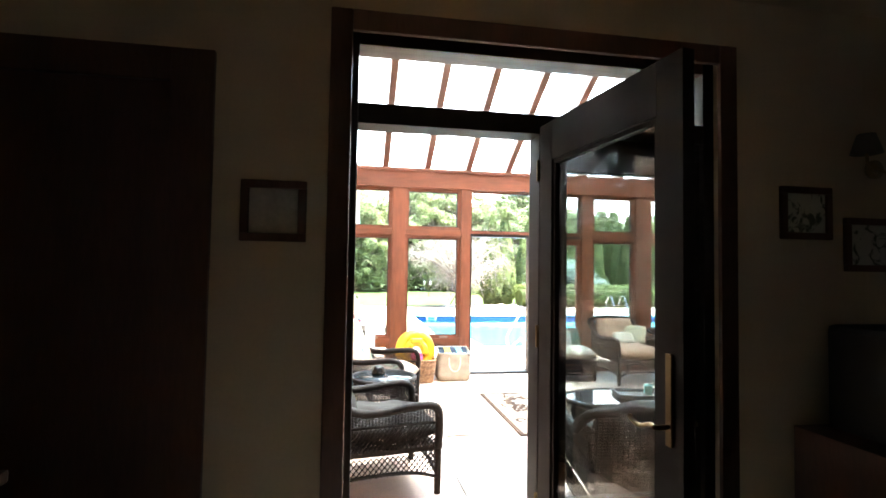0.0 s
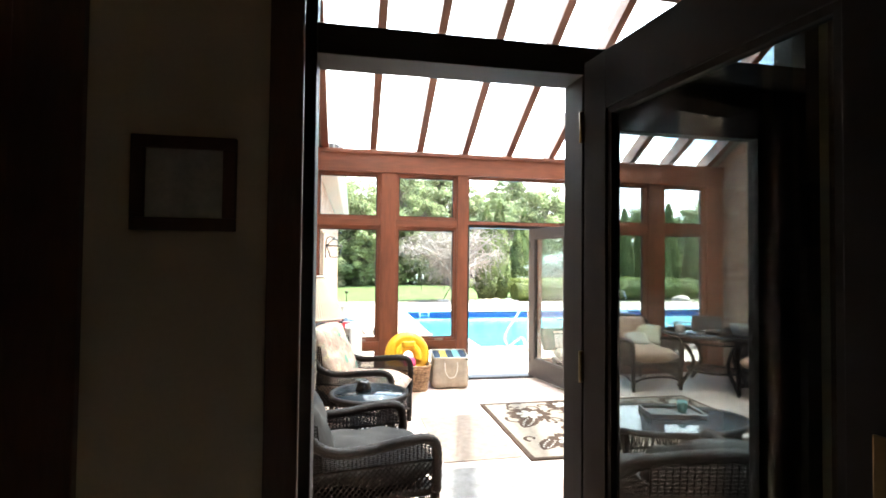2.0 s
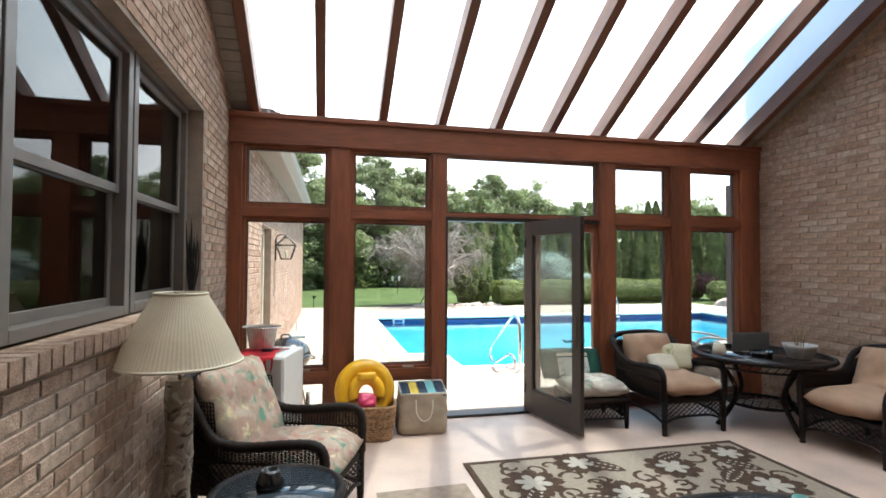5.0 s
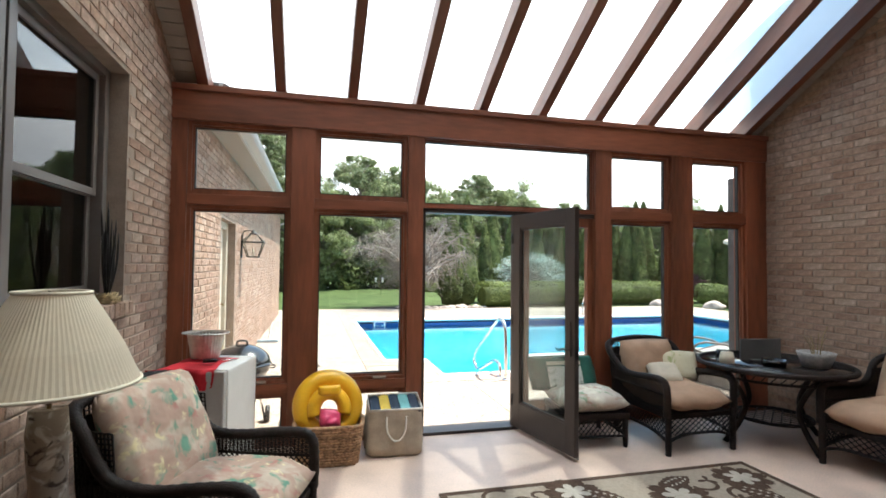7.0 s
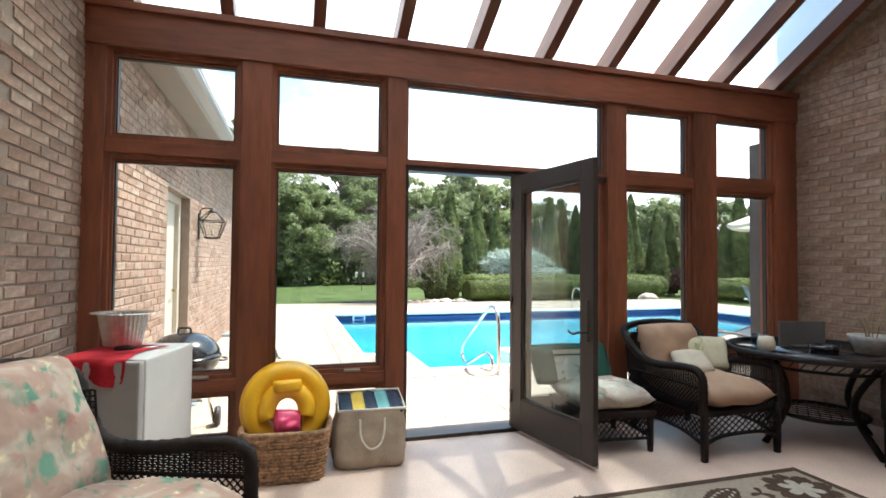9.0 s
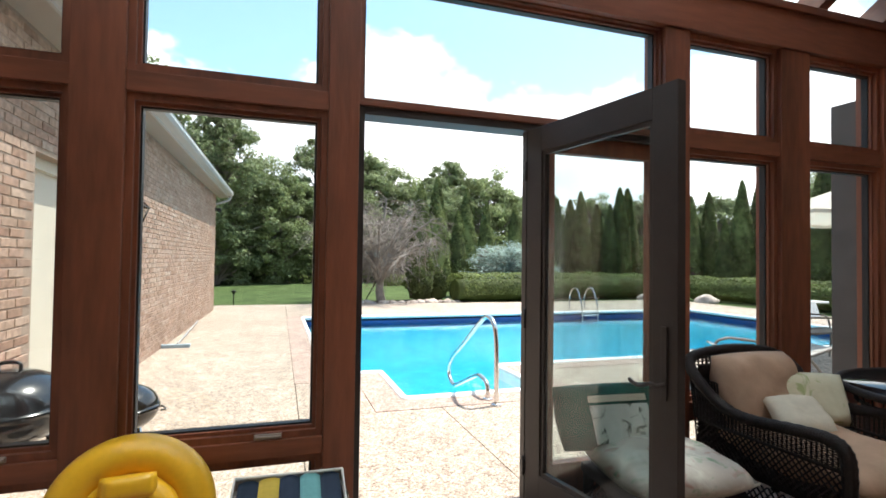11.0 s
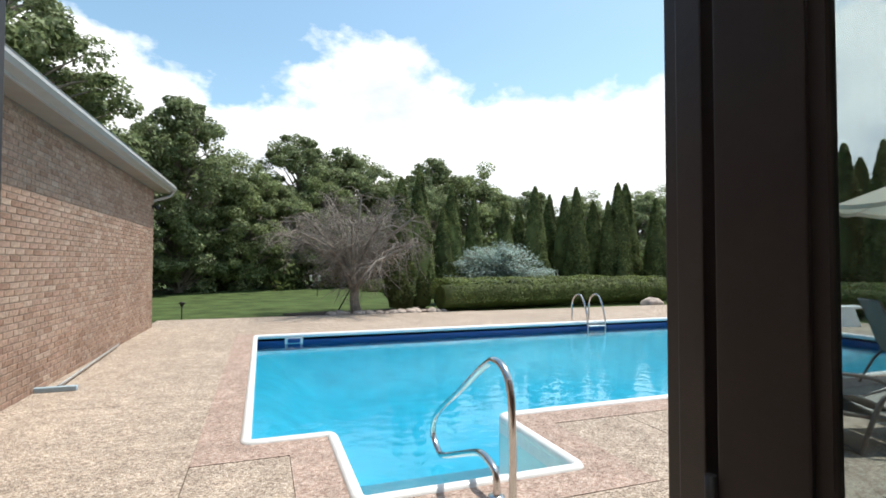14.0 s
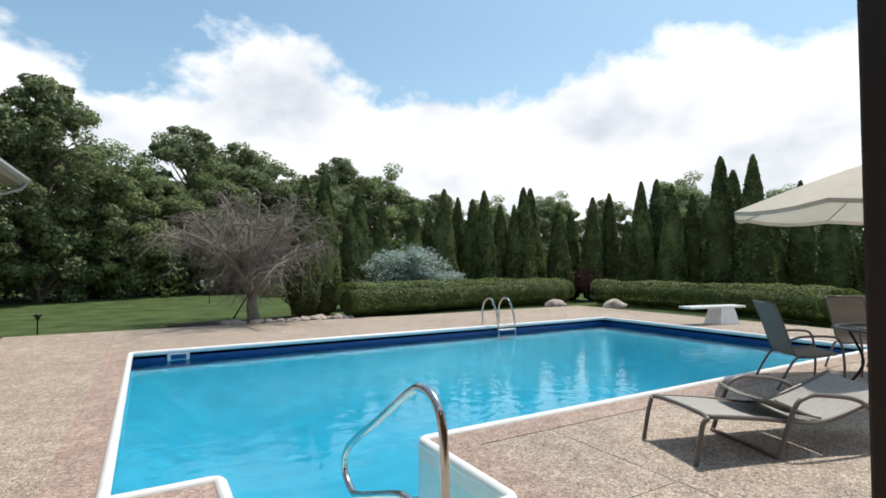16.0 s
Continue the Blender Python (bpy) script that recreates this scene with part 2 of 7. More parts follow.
M_LEAF_LIGHT = material("pale_tree_leaf", (0.26, 0.31, 0.14), 0.6, var=0.3, scale=1.1, piece=0.4, spec=0.3, leafy=0.42)
M_CEDAR_LEAF = material("arborvitae_leaf", (0.135, 0.168, 0.060), 0.7, var=0.35, scale=2, piece=0.45, spec=0.2, leafy=0.42)
M_HEDGE = material("boxwood_leaf", (0.15, 0.19, 0.058), 0.6, var=0.3, scale=3, piece=0.45, spec=0.3, leafy=0.42)
M_SPRUCE = material("blue_spruce_needle", (0.37, 0.47, 0.42), 0.7, var=0.25, scale=4, piece=0.35, spec=0.2, leafy=0.42)
M_TWIG = material("grey_bark", (0.25, 0.215, 0.18), 0.9, var=0.25, scale=8, bump=0.5)
M_SEED = material("dry_grey_green_leaf", (0.28, 0.30, 0.19), 0.8, var=0.3, scale=3, piece=0.4, spec=0.2, leafy=0.42)
M_REDLEAF = material("red_barberry_leaf", (0.10, 0.03, 0.03), 0.7, var=0.3, scale=4, piece=0.4)
M_CHROME = material("polished_steel", (0.62, 0.60, 0.58), 0.16, 1.0, var=0.06, scale=12)
M_SIDING = material("beige_siding", (0.30, 0.26, 0.22), 0.6, var=0.06, scale=4)
M_GUTTER = material("pale_aluminium_gutter", (0.36, 0.355, 0.34), 0.4, var=0.05, scale=4)
# dark grey-brown that holds the shade on the east wall's outer end
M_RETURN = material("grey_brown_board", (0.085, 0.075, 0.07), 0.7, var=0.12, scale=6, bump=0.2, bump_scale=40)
M_SHINGLE = material("grey_shingle", (0.12, 0.11, 0.105), 0.95, var=0.3, scale=10, bump=0.5, piece=0.2)
M_PLASTER = material("cream_wall_paint", (0.58, 0.455, 0.32), 0.8, var=0.04, scale=3, bump=0.05)
M_TRIMWOOD = material("dark_stained_trim", (0.11, 0.045, 0.028), 0.45, var=0.2, scale=3, bump=0.15, stretch=(1, 1, 0.2))
M_CARPET = material("dark_carpet", (0.20, 0.17, 0.14), 0.95, var=0.2, scale=30, bump=0.5)
M_BLACKWICKER = material("dark_wicker", (0.017, 0.0105, 0.0085), 0.55, var=0.3, scale=20, bump=0.5, bump_scale=150, spec=0.22)
M_GLASS = glass_material("window_glass", (0.93, 0.95, 0.95))
M_GLASS_DARK = glass_material("tinted_door_glass", (0.66, 0.71, 0.71), 0.09)
M_GLASS_LEAF = glass_material("garden_door_glass", (0.78, 0.83, 0.83), 0.09)
M_ROOF = roofing_material()


def water_material():
    m = bpy.data.materials.new("pool_water")
    m.use_nodes = True
    nt = m.node_tree
    N, L = nt.nodes, nt.links
    N.remove(N["Principled BSDF"])
    tr, gl, mx, fr = N.new("ShaderNodeBsdfTransparent"), N.new("ShaderNodeBsdfGlossy"), N.new("ShaderNodeMixShader"), N.new("ShaderNodeFresnel")
    tr.inputs[0].default_value = (0.66, 0.93, 0.97, 1)
    gl.inputs["Roughness"].default_value = 0.03
    fr.inputs["IOR"].default_value = 1.33
    tc, ns, bp = N.new("ShaderNodeTexCoord"), N.new("ShaderNodeTexNoise"), N.new("ShaderNodeBump")
    ns.inputs["Scale"].default_value, ns.inputs["Detail"].default_value = 5.0, 3
    bp.inputs["Strength"].default_value, bp.inputs["Distance"].default_value = 0.34, 0.02
    L.new(tc.outputs["Object"], ns.inputs["Vector"]), L.new(ns.outputs["Fac"], bp.inputs["Height"])
    L.new(bp.outputs[0], gl.inputs["Normal"]), L.new(bp.outputs[0], fr.inputs["Normal"])
    L.new(fr.outputs[0], mx.inputs[0]), L.new(tr.outputs[0], mx.inputs[1]), L.new(gl.outputs[0], mx.inputs[2])
    L.new(mx.outputs[0], N["Material Output"].inputs[0])
    return m


M_WATER = water_material()


# ---- mesh helpers ----
def box(bm, x0, x1, y0, y1, z0, z1, m=None, bevel=0.0):
    vs = [bm.verts.new((x, y, z)) for z in (z0, z1) for x, y in ((x0, y0), (x1, y0), (x1, y1), (x0, y1))]
    fs = [bm.faces.new([vs[i] for i in f]) for f in ((3, 2, 1, 0), (4, 5, 6, 7), (0, 1, 5, 4), (1, 2, 6, 5), (2, 3, 7, 6), (3, 0, 4, 7))]
    if bevel:
        es = list({e for f in fs for e in f.edges})
        got = bmesh.ops.bevel(bm, geom=es, offset=bevel, segments=2, profile=0.6, affect="EDGES")
        vs = list({v for f in got["faces"] for v in f.verts} | {v for v in vs if v.is_valid})
    if m:
        bmesh.ops.transform(bm, matrix=m, verts=vs)
    return vs


def tube(bm, pts, r, n=8, closed=False, caps=True):
    """A round bar along points; r is one radius or one for each point."""
    pts = [Vector(p) for p in pts]
    k = len(pts)
    rs = r if isinstance(r, (list, tuple)) else [r] * k
    rings, up = [], None
    for i, p in enumerate(pts):
        a = pts[i - 1] if i or closed else p
        b = pts[(i + 1) % k] if i < k - 1 or closed else p
        d = (b - a).normalized()
        if up is None:
            up = d.orthogonal().normalized()
        up = (up - d * up.dot(d)).normalized() if (up - d * up.dot(d)).length > 1e-5 else d.orthogonal().normalized()
        side = d.cross(up)
        rings.append([bm.verts.new(p + (up * math.cos(2 * math.pi * j / n) + side * math.sin(2 * math.pi * j / n)) * rs[i]) for j in range(n)])
    for i in range(k if closed else k - 1):
        A, B = rings[i], rings[(i + 1) % k]
        for j in range(n):
            f = bm.faces.new((A[j], A[(j + 1) % n], B[(j + 1) % n], B[j]))
            f.smooth = True
    if caps and not closed:
        bm.faces.new(rings[0][::-1]), bm.faces.new(rings[-1])
    return rings


def smooth_path(pts, steps=6, closed=False):
    """A Catmull-Rom line through points."""
    P = [Vector(p) for p in pts]
    k, out = len(P), []
    for i in range(k if closed else k - 1):
        g = (lambda j: P[j % k]) if closed else (lambda j: P[max(0, min(k - 1, j))])
        a, b, c, d = g(i - 1), g(i), g(i + 1), g(i + 2)
        for s in range(steps):
            t = s / steps
            out.append(0.5 * (2 * b + (c - a) * t + (2 * a - 5 * b + 4 * c - d) * t * t + (3 * b - a - 3 * c + d) * t ** 3))
    if not closed:
        out.append(P[-1])
    return out


def lathe(bm, profile, n=32, at=(0, 0, 0), cap=True):
    """A turned body from (radius, height) pairs."""
    at = Vector(at)
    rings = [[bm.verts.new(at + Vector((r * math.cos(2 * math.pi * j / n), r * math.sin(2 * math.pi * j / n), z))) for j in range(n)] for r, z in profile]
    for A, B in zip(rings, rings[1:]):
        for j in range(n):
            f = bm.faces.new((A[j], A[(j + 1) % n], B[(j + 1) % n], B[j]))
            f.smooth = True
    if cap:
        bm.faces.new(rings[0][::-1]), bm.faces.new(rings[-1])
    return rings


def cushion(bm, w, d, h, m=Matrix.Identity(4), puff=0.35, n=10, seed=0.0, crease=0.0):
    """A soft pad w by d by h about its middle, puffed and creased."""
    grid = {}
    vs = []
    for side in (1, -1):
        for i in range(n + 1):
            for j in range(n + 1):
                edge = i in (0, n) or j in (0, n)
                if side < 0 and edge:
                    grid[side, i, j] = grid[1, i, j]
                    continue
                u, v = 2 * i / n - 1, 2 * j / n - 1
                rr = (1 - u ** 4) * (1 - v ** 4)
                zz = side * h / 2 * (0.0 if edge else (1 - puff) * rr ** 0.25 + puff * rr ** 0.8)
                if crease and not edge:
                    zz += crease * noise.noise(Vector((u * 2.1 + seed, v * 2.1, side * 3.0 + seed)))
                k = 1 - 0.05 * (u * u * v * v)
                p = m @ Vector((u * w / 2 * k, v * d / 2 * k, zz))
                grid[side, i, j] = bm.verts.new(p)
                vs.append(grid[side, i, j])
    for side in (1, -1):
        for i in range(n):
            for j in range(n):
                q = [grid[side, i, j], grid[side, i + 1, j], grid[side, i + 1, j + 1], grid[side, i, j + 1]]
                f = bm.faces.new(q if side > 0 else q[::-1])
                f.smooth = True
    return vs


def part(name, bm, mat_, parent=None, label=""):
    me = bpy.data.meshes.new(name)
    bm.normal_update()
    bm.to_mesh(me)
    bm.free()
    me.materials.append(mat_)
    ob = new(name, me)
    if parent:
        ob.parent = parent
    if label:
        tagged(ob, label)
    return ob


def piece(name, me, parent, at, rot=0.0):
    ob = new(name, me)
    ob.parent = parent
    ob.location = at
    ob.rotation_euler = (0, 0, rot)
    return ob


def thing(name, label, category, m=Matrix.Identity(4), group="", kind=""):
    ob = new(name)
    ob.empty_display_size = 0.1
    ob.matrix_world = m
    return tagged(ob, label, category, group, kind)


def mesh_of(name, bm, mat_):
    me = bpy.data.meshes.new(name)
    bm.normal_update()
    bm.to_mesh(me)
    bm.free()
    me.materials.append(mat_)
    return me


# ---- the plan ----
WEST, EAST, HOUSE, GLASS = -3.04, 3.04, -5.04, 0.0
EAVE_Z, SLOPE = 3.05, 0.57
INDOOR_Z, DECK_Z = 0.20, -0.02


def roof_z(y):
    return EAVE_Z - SLOPE * y


# ---- ground, deck and pool ----
def ground():
    bm = bmesh.new()
    xs, ys = (-600, -60, -12, -0.85, 10.6, 30, 90, 600), (-600, -60, 2.2, 9.9, 30, 90, 600)
    V = [[bm.verts.new((x, y, -0.07)) for y in ys] for x in xs]
    for i in range(len(xs) - 1):
        for j in range(len(ys) - 1):
            if xs[i] == -0.85 and ys[j] == 2.2:
                continue
            bm.faces.new((V[i][j], V[i + 1][j], V[i + 1][j + 1], V[i][j + 1]))
    tagged(part("ground", bm, M_GRASS), "mown green lawn around the house and pool", "lawn", kind="structure")


def deck():
    top = thing("pavement", "exposed aggregate concrete deck with control joints round the pool", "deck", kind="structure")
    cells = [(-3.02, -1.07, a, b) for a, b in ((0.16, 2.05), (2.05, 5.2), (5.2, 8.0), (8.0, 10.1), (10.1, 13.4))]
    cells += [(-1.07, 0.22, 0.16, 2.05), (0.22, 2.6, 0.16, 2.05), (2.6, 13.0, 0.16, 3.3)]
    cells += [(-1.07, -0.40, 2.05, 3.3), (1.85, 2.6, 2.05, 3.3)]
    cells += [(-1.07, 2.0, 10.1, 13.4), (2.0, 5.4, 10.1, 13.3), (5.4, 8.8, 10.1, 13.2), (8.8, 13.0, 10.1, 13.2)]
    cells += [(10.8, 13.0, 3.3, 6.7), (10.8, 13.0, 6.7, 10.1)]
    for x0, x1, y0, y1 in cells:
        bm = bmesh.new()
        box(bm, x0 + 0.003, x1 - 0.003, y0 + 0.003, y1 - 0.003, -0.12, DECK_Z, bevel=0.004)
        part("slab", bm, M_AGGREGATE, top)
    band = [(-1.07, -0.72, 3.65, 10.1), (-0.72, 10.45, 9.75, 10.1), (10.45, 10.8, 3.3, 10.1), (1.85, 10.45, 3.3, 3.65), (-1.07, -0.4, 3.3, 3.65),
            (-0.4, -0.05, 2.05, 3.65), (-0.05, 1.5, 2.05, 2.4), (1.5, 1.85, 2.05, 3.65)]
    for x0, x1, y0, y1 in band:
        bm = bmesh.new()
        box(bm, x0, x1, y0, y1, -0.12, DECK_Z + 0.003)
        part("coping_band", bm, M_COPING, top, "pink brushed concrete band")


def pool():
    top = thing("swimming_pool", "rectangular in-ground pool with bright blue liner and white edge", "pool", kind="structure")
    # outline, with the step alcove, anticlockwise
    out = [(-0.72, 3.65), (-0.05, 3.65), (-0.05, 2.4), (1.5, 2.4), (1.5, 3.65), (10.45, 3.65), (10.45, 9.75), (-0.72, 9.75)]
    bm = bmesh.new()
    x0, x1, y0, y1 = -0.72, 10.45, 3.65, 9.75

    def depth(x, y):
        side = min(1.0, (x - x0) / 1.2, (x1 - x) / 2.2, (y1 - y) / 2.2, 0.35 + (y - y0) / 1.0)
        side = max(0.0, side)
        side = side * side * (3 - 2 * side)
        return -0.30 - (0.62 + 0.35 * max(0, min(1, (x - 4) / 4))) * side

    nx, ny = 56, 34
    G = [[bm.verts.new((x0 + (x1 - x0) * i / nx, y0 + (y1 - y0) * j / ny, depth(x0 + (x1 - x0) * i / nx, y0 + (y1 - y0) * j / ny))) for j in range(ny + 1)] for i in range(nx + 1)]
    for i in range(nx):
        for j in range(ny):
            bm.faces.new((G[i][j], G[i + 1][j], G[i + 1][j + 1], G[i][j + 1])).smooth = True
    for (xa, ya), (xb, yb) in (((x0, y0), (-0.05, y0)), ((1.5, y0), (x1, y0))):
        bm.faces.new([bm.verts.new(p) for p in ((xa, ya, -1.3), (xb, yb, -1.3), (xb, yb, -0.30), (xa, ya, -0.30))])
    part("liner", bm, M_LINER, top)
    bm = bmesh.new()
    for k, ((x0, y0), (x1, y1)) in enumerate(zip(out, out[1:] + out[:1])):
        if k in (1, 2, 3):
            continue
        bm.faces.new([bm.verts.new(p) for p in ((x0, y0, -0.30), (x1, y1, -0.30), (x1, y1, -0.03), (x0, y0, -0.03))])
    part("tile_band", bm, M_LINER_DARK, top, "dark blue tile pattern band")
    # rounded white lip all round
    bm = bmesh.new()
    w = 0.045
    off = []
    k = len(out)
    for i, p in enumerate(out):
        a, b, c = Vector(out[i - 1]), Vector(p), Vector(out[(i + 1) % k])
        d0, d1 = (b - a).normalized(), (c - b).normalized()
        for s in (0.10, 0.05):
            off.append(b - d0 * s)
        off.append(b - d0 * 0.015 + d1 * 0.015)
        for s in (0.05, 0.10):
            off.append(b + d1 * s)
    tube(bm, [(p.x, p.y, DECK_Z - 0.012) for p in off], w, 8, closed=True)
    part("edge_lip", bm, M_WHITE, top, "white vinyl edge")
    # moulded white steps in the alcove
    bm = bmesh.new()
    for ya, xa, z in ((2.4, 0.0, -0.24), (2.75, 0.18, -0.46), (3.10, 0.36, -0.68)):
        box(bm, -0.05, 1.5, ya, ya + 0.36, -1.15, z, bevel=0.03)
    for xa in (-0.05, 1.5):
        box(bm, xa - 0.02, xa + 0.02, 2.4, 3.66, -1.2, -0.03)
    box(bm, -0.05, 1.5, 2.385, 2.42, -1.2, -0.03)
    part("entry_steps", bm, M_WHITE, top, "white moulded entry steps under water")
    bm = bmesh.new()
    box(bm, -0.18, 0.16, 9.70, 9.765, -0.19, -0.06, bevel=0.01)
    part("skimmer_frame", bm, M_WHITE, top)
    bm = bmesh.new()
    box(bm, -0.13, 0.11, 9.69, 9.71, -0.165, -0.085)
    part("skimmer_flap", bm, M_LINER_DARK, top)
    bm = bmesh.new()
    for x0, x1, y0, y1 in ((-0.72, 10.45, 3.65, 9.75), (-0.05, 1.5, 2.4, 3.65)):
        bm.faces.new([bm.verts.new(p) for p in ((x0, y0, -0.17), (x1, y0, -0.17), (x1, y1, -0.17), (x0, y1, -0.17))])
    tagged(part("water", bm, M_WATER), "clear blue rippling pool water", "water", kind="structure")


ground()
deck()
pool()


# ---- brick walls ----
BRICK_L, BRICK_H, JOINT = 0.200, 0.058, 0.010


def brick_mesh(length):
    bm = bmesh.new()
    l, h, d = length / 2, BRICK_H / 2, 0.006
    v = [bm.verts.new(p) for p in ((-l, 0, -h), (l, 0, -h), (l, 0, h), (-l, 0, h), (-l + .004, -d, -h + .004), (l - .004, -d, -h + .004), (l - .004, -d, h - .004), (-l + .004, -d, h - .004))]
    for f in ((4, 5, 6, 7), (0, 1, 5, 4), (1, 2, 6, 5), (2, 3, 7, 6), (3, 0, 4, 7)):
        bm.faces.new([v[i] for i in f])
    return mesh_of("brick", bm, M_BRICK)


BRICK = brick_mesh(BRICK_L)


def courses(wall, place, turn, length, z0, z1, holes, near):
    """Brick facing on a wall: place(u) gives x, y along it; pieces inside near (u0, u1, z0, z1) are single bricks."""
    rng = random.Random(7)
    verts, faces, single = [], [], 0
    c, s = math.cos(turn), math.sin(turn)
    pitch, row, z = BRICK_L + JOINT, 0, z0 + BRICK_H / 2
    while True:
        u = -pitch / 2 if row % 2 else 0.0
        any_in = False
        while u < length:
            a, b = max(0, u), min(length, u + BRICK_L)
            mid, top = (a + b) / 2, z + BRICK_H / 2
            if b - a > 0.05 and top < z1(mid) and not any(h[0] - 0.005 < b and a < h[1] + 0.005 and h[2] - 0.005 < top and z - BRICK_H / 2 < h[3] + 0.005 for h in holes):
                any_in = True
                x, y = place(mid)
                j = rng.uniform(-0.002, 0.003)
                x, y = x + s * j, y - c * j
                full = b - a > BRICK_L - 0.01
                if full and single < 290 and near and near[0] < mid < near[1] and near[2] < z < near[3]:
                    piece("brick", BRICK, wall, (x, y, z), turn)
                    single += 1
                else:
                    l, h, d = (b - a) / 2, BRICK_H / 2, 0.006
                    base = len(verts)
                    for px, py, pz in ((-l, 0, -h), (l, 0, -h), (l, 0, h), (-l, 0, h), (-l + .004, -d, -h + .004), (l - .004, -d, -h + .004), (l - .004, -d, h - .004), (-l + .004, -d, h - .004)):
                        verts.append((x + c * px - s * py, y + s * px + c * py, z + pz))
                    faces += [[base + i for i in f] for f in ((4, 5, 6, 7), (0, 1, 5, 4), (1, 2, 6, 5), (2, 3, 7, 6), (3, 0, 4, 7))]
            u += pitch
        row += 1
        z += BRICK_H + JOINT
        if not any_in and z > 3.0 or z > 7:
            break
    me = bpy.data.meshes.new("brick_courses")
    me.from_pydata(verts, [], faces)
    me.materials.append(M_BRICK)
    ob = new("brick_courses", me)
    ob.parent = wall
    tagged(ob, kind="stuff")


def solid_wall(bm, axis, at0, at1, u0, u1, z0, z1, holes):
    """A wall slab with rectangular holes cut through; u runs along y (axis x) or x (axis y)."""
    us = sorted({u0, u1, *[v for h in holes for v in h[:2]]})
    zs = sorted({z0, z1, *[v for h in holes for v in h[2:]]})
    for a, b in zip(us, us[1:]):
        for c, d in zip(zs, zs[1:]):
            if any(h[0] <= a and b <= h[1] and h[2] <= c and d <= h[3] for h in holes):
                continue
            if axis == "x":
                box(bm, at0, at1, a, b, c, d)
            else:
                box(bm, a, b, at0, at1, c, d)


WIN_Y0, WIN_Y1, WIN_Z0, WIN_Z1 = -4.46, -1.07, 1.30, 2.76


def walls():
    # long west wall: inside the sunroom and on past it as the garage wall
    bm = bmesh.new()
    solid_wall(bm, "x", WEST - 0.30, WEST, HOUSE - 0.10, 0.0, -0.1, 6.2, [(WIN_Y0, WIN_Y1, WIN_Z0, WIN_Z1)])
    w = tagged(part("wall_west", bm, M_MORTAR), "tan brick wall with a triple window in the sunroom", "wall", kind="structure")
    courses(w, lambda u: (WEST, HOUSE + u), radians(90), -HOUSE, 0.0, lambda u: roof_z(HOUSE + u) + 0.1, [(WIN_Y0 - HOUSE, WIN_Y1 - HOUSE, WIN_Z0, WIN_Z1)], (3.6, 4.85, 0.2, 2.9))
    bm = bmesh.new()
    solid_wall(bm, "x", WEST - 0.30, WEST + 0.0, 0.11, 12.0, -0.1, 3.02, [(1.92, 3.04, -0.1, 2.12)])
    w = tagged(part("wall_garage", bm, M_MORTAR), "sunlit tan brick side wall of the house wing", "wall", kind="structure")
    w.matrix_world = WING_TURN
    courses(w, lambda u: (WEST, u + 0.11), radians(90), 11.89, DECK_Z, lambda u: 3.01, [(1.81, 2.93, -0.1, 2.12)], (3.5, 7.0, 1.0, 2.4))
    bm = bmesh.new()
    box(bm, -10.0, WEST - 0.30, 11.7, 12.0, -0.1, 3.02)
    tagged(part("wall_garage_end", bm, M_MORTAR), "tan brick end wall of the house wing", "wall", kind="structure").matrix_world = WING_TURN
    # east wall of the sunroom
    bm = bmesh.new()
    solid_wall(bm, "x", EAST, EAST + 0.28, HOUSE - 0.10, 0.12, -0.1, 6.2, [])
    w = tagged(part("wall_east", bm, M_MORTAR), "tan brick wall closing the sunroom beside the round table", "wall", kind="structure")
    courses(w, lambda u: (EAST, -u), radians(-90), -HOUSE, 0.0, lambda u: roof_z(-u) + 0.1, [], (0.1, 1.6, 0.6, 2.6))
    bm = bmesh.new()
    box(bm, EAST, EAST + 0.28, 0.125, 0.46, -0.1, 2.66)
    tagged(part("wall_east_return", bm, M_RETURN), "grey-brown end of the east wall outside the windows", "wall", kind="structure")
    # wall between the dim room and the sunroom
    hole = [(-2.645, -0.80, INDOOR_Z, 2.645)]
    bm = bmesh.new()
    solid_wall(bm, "y", HOUSE, HOUSE - 0.10, WEST, EAST, -0.1, 6.2, hole)
    w = tagged(part("wall_house", bm, M_MORTAR), "tan brick house wall with a transomed double doorway", "wall", kind="structure")
    courses(w, lambda u: (EAST - u, HOUSE), radians(180), EAST - WEST, 0.0, lambda u: 5.8, [(EAST + 0.80, EAST + 2.66, -0.2, 2.66)], None)
    bm = bmesh.new()
    solid_wall(bm, "y", HOUSE - 0.21, HOUSE - 0.10, -7.5, 4.5, -0.1, 3.0, hole)
    tagged(part("wall_room_north", bm, M_PLASTER), "cream painted wall of the dim room", "wall", kind="structure")
    for nm, x0, x1, y0, y1 in (("wall_room_west", -7.6, -7.5, -11.0, -5.06), ("wall_room_east", 4.5, 4.6, -11.0, -5.06), ("wall_room_south", -7.6, 4.6, -11.1, -11.0)):
        bm = bmesh.new()
        box(bm, x0, x1, y0, y1, -0.1, 3.0)
        tagged(part(nm, bm, M_PLASTER), "cream painted wall of the dim room", "wall", kind="structure")
    bm = bmesh.new()
    box(bm, -7.6, 4.6, -11.1, HOUSE - 0.10, 2.95, 3.05)
    tagged(part("ceiling_room", bm, M_PLASTER), "plain ceiling of the dim room", "ceiling", kind="structure")
    bm = bmesh.new()
    box(bm, -7.6, 4.6, -11.1, HOUSE - 0.06, -0.1, INDOOR_Z)
    tagged(part("floor_room", bm, M_CARPET), "dark carpeted floor of the dim room", "floor", kind="structure")
    bm = bmesh.new()
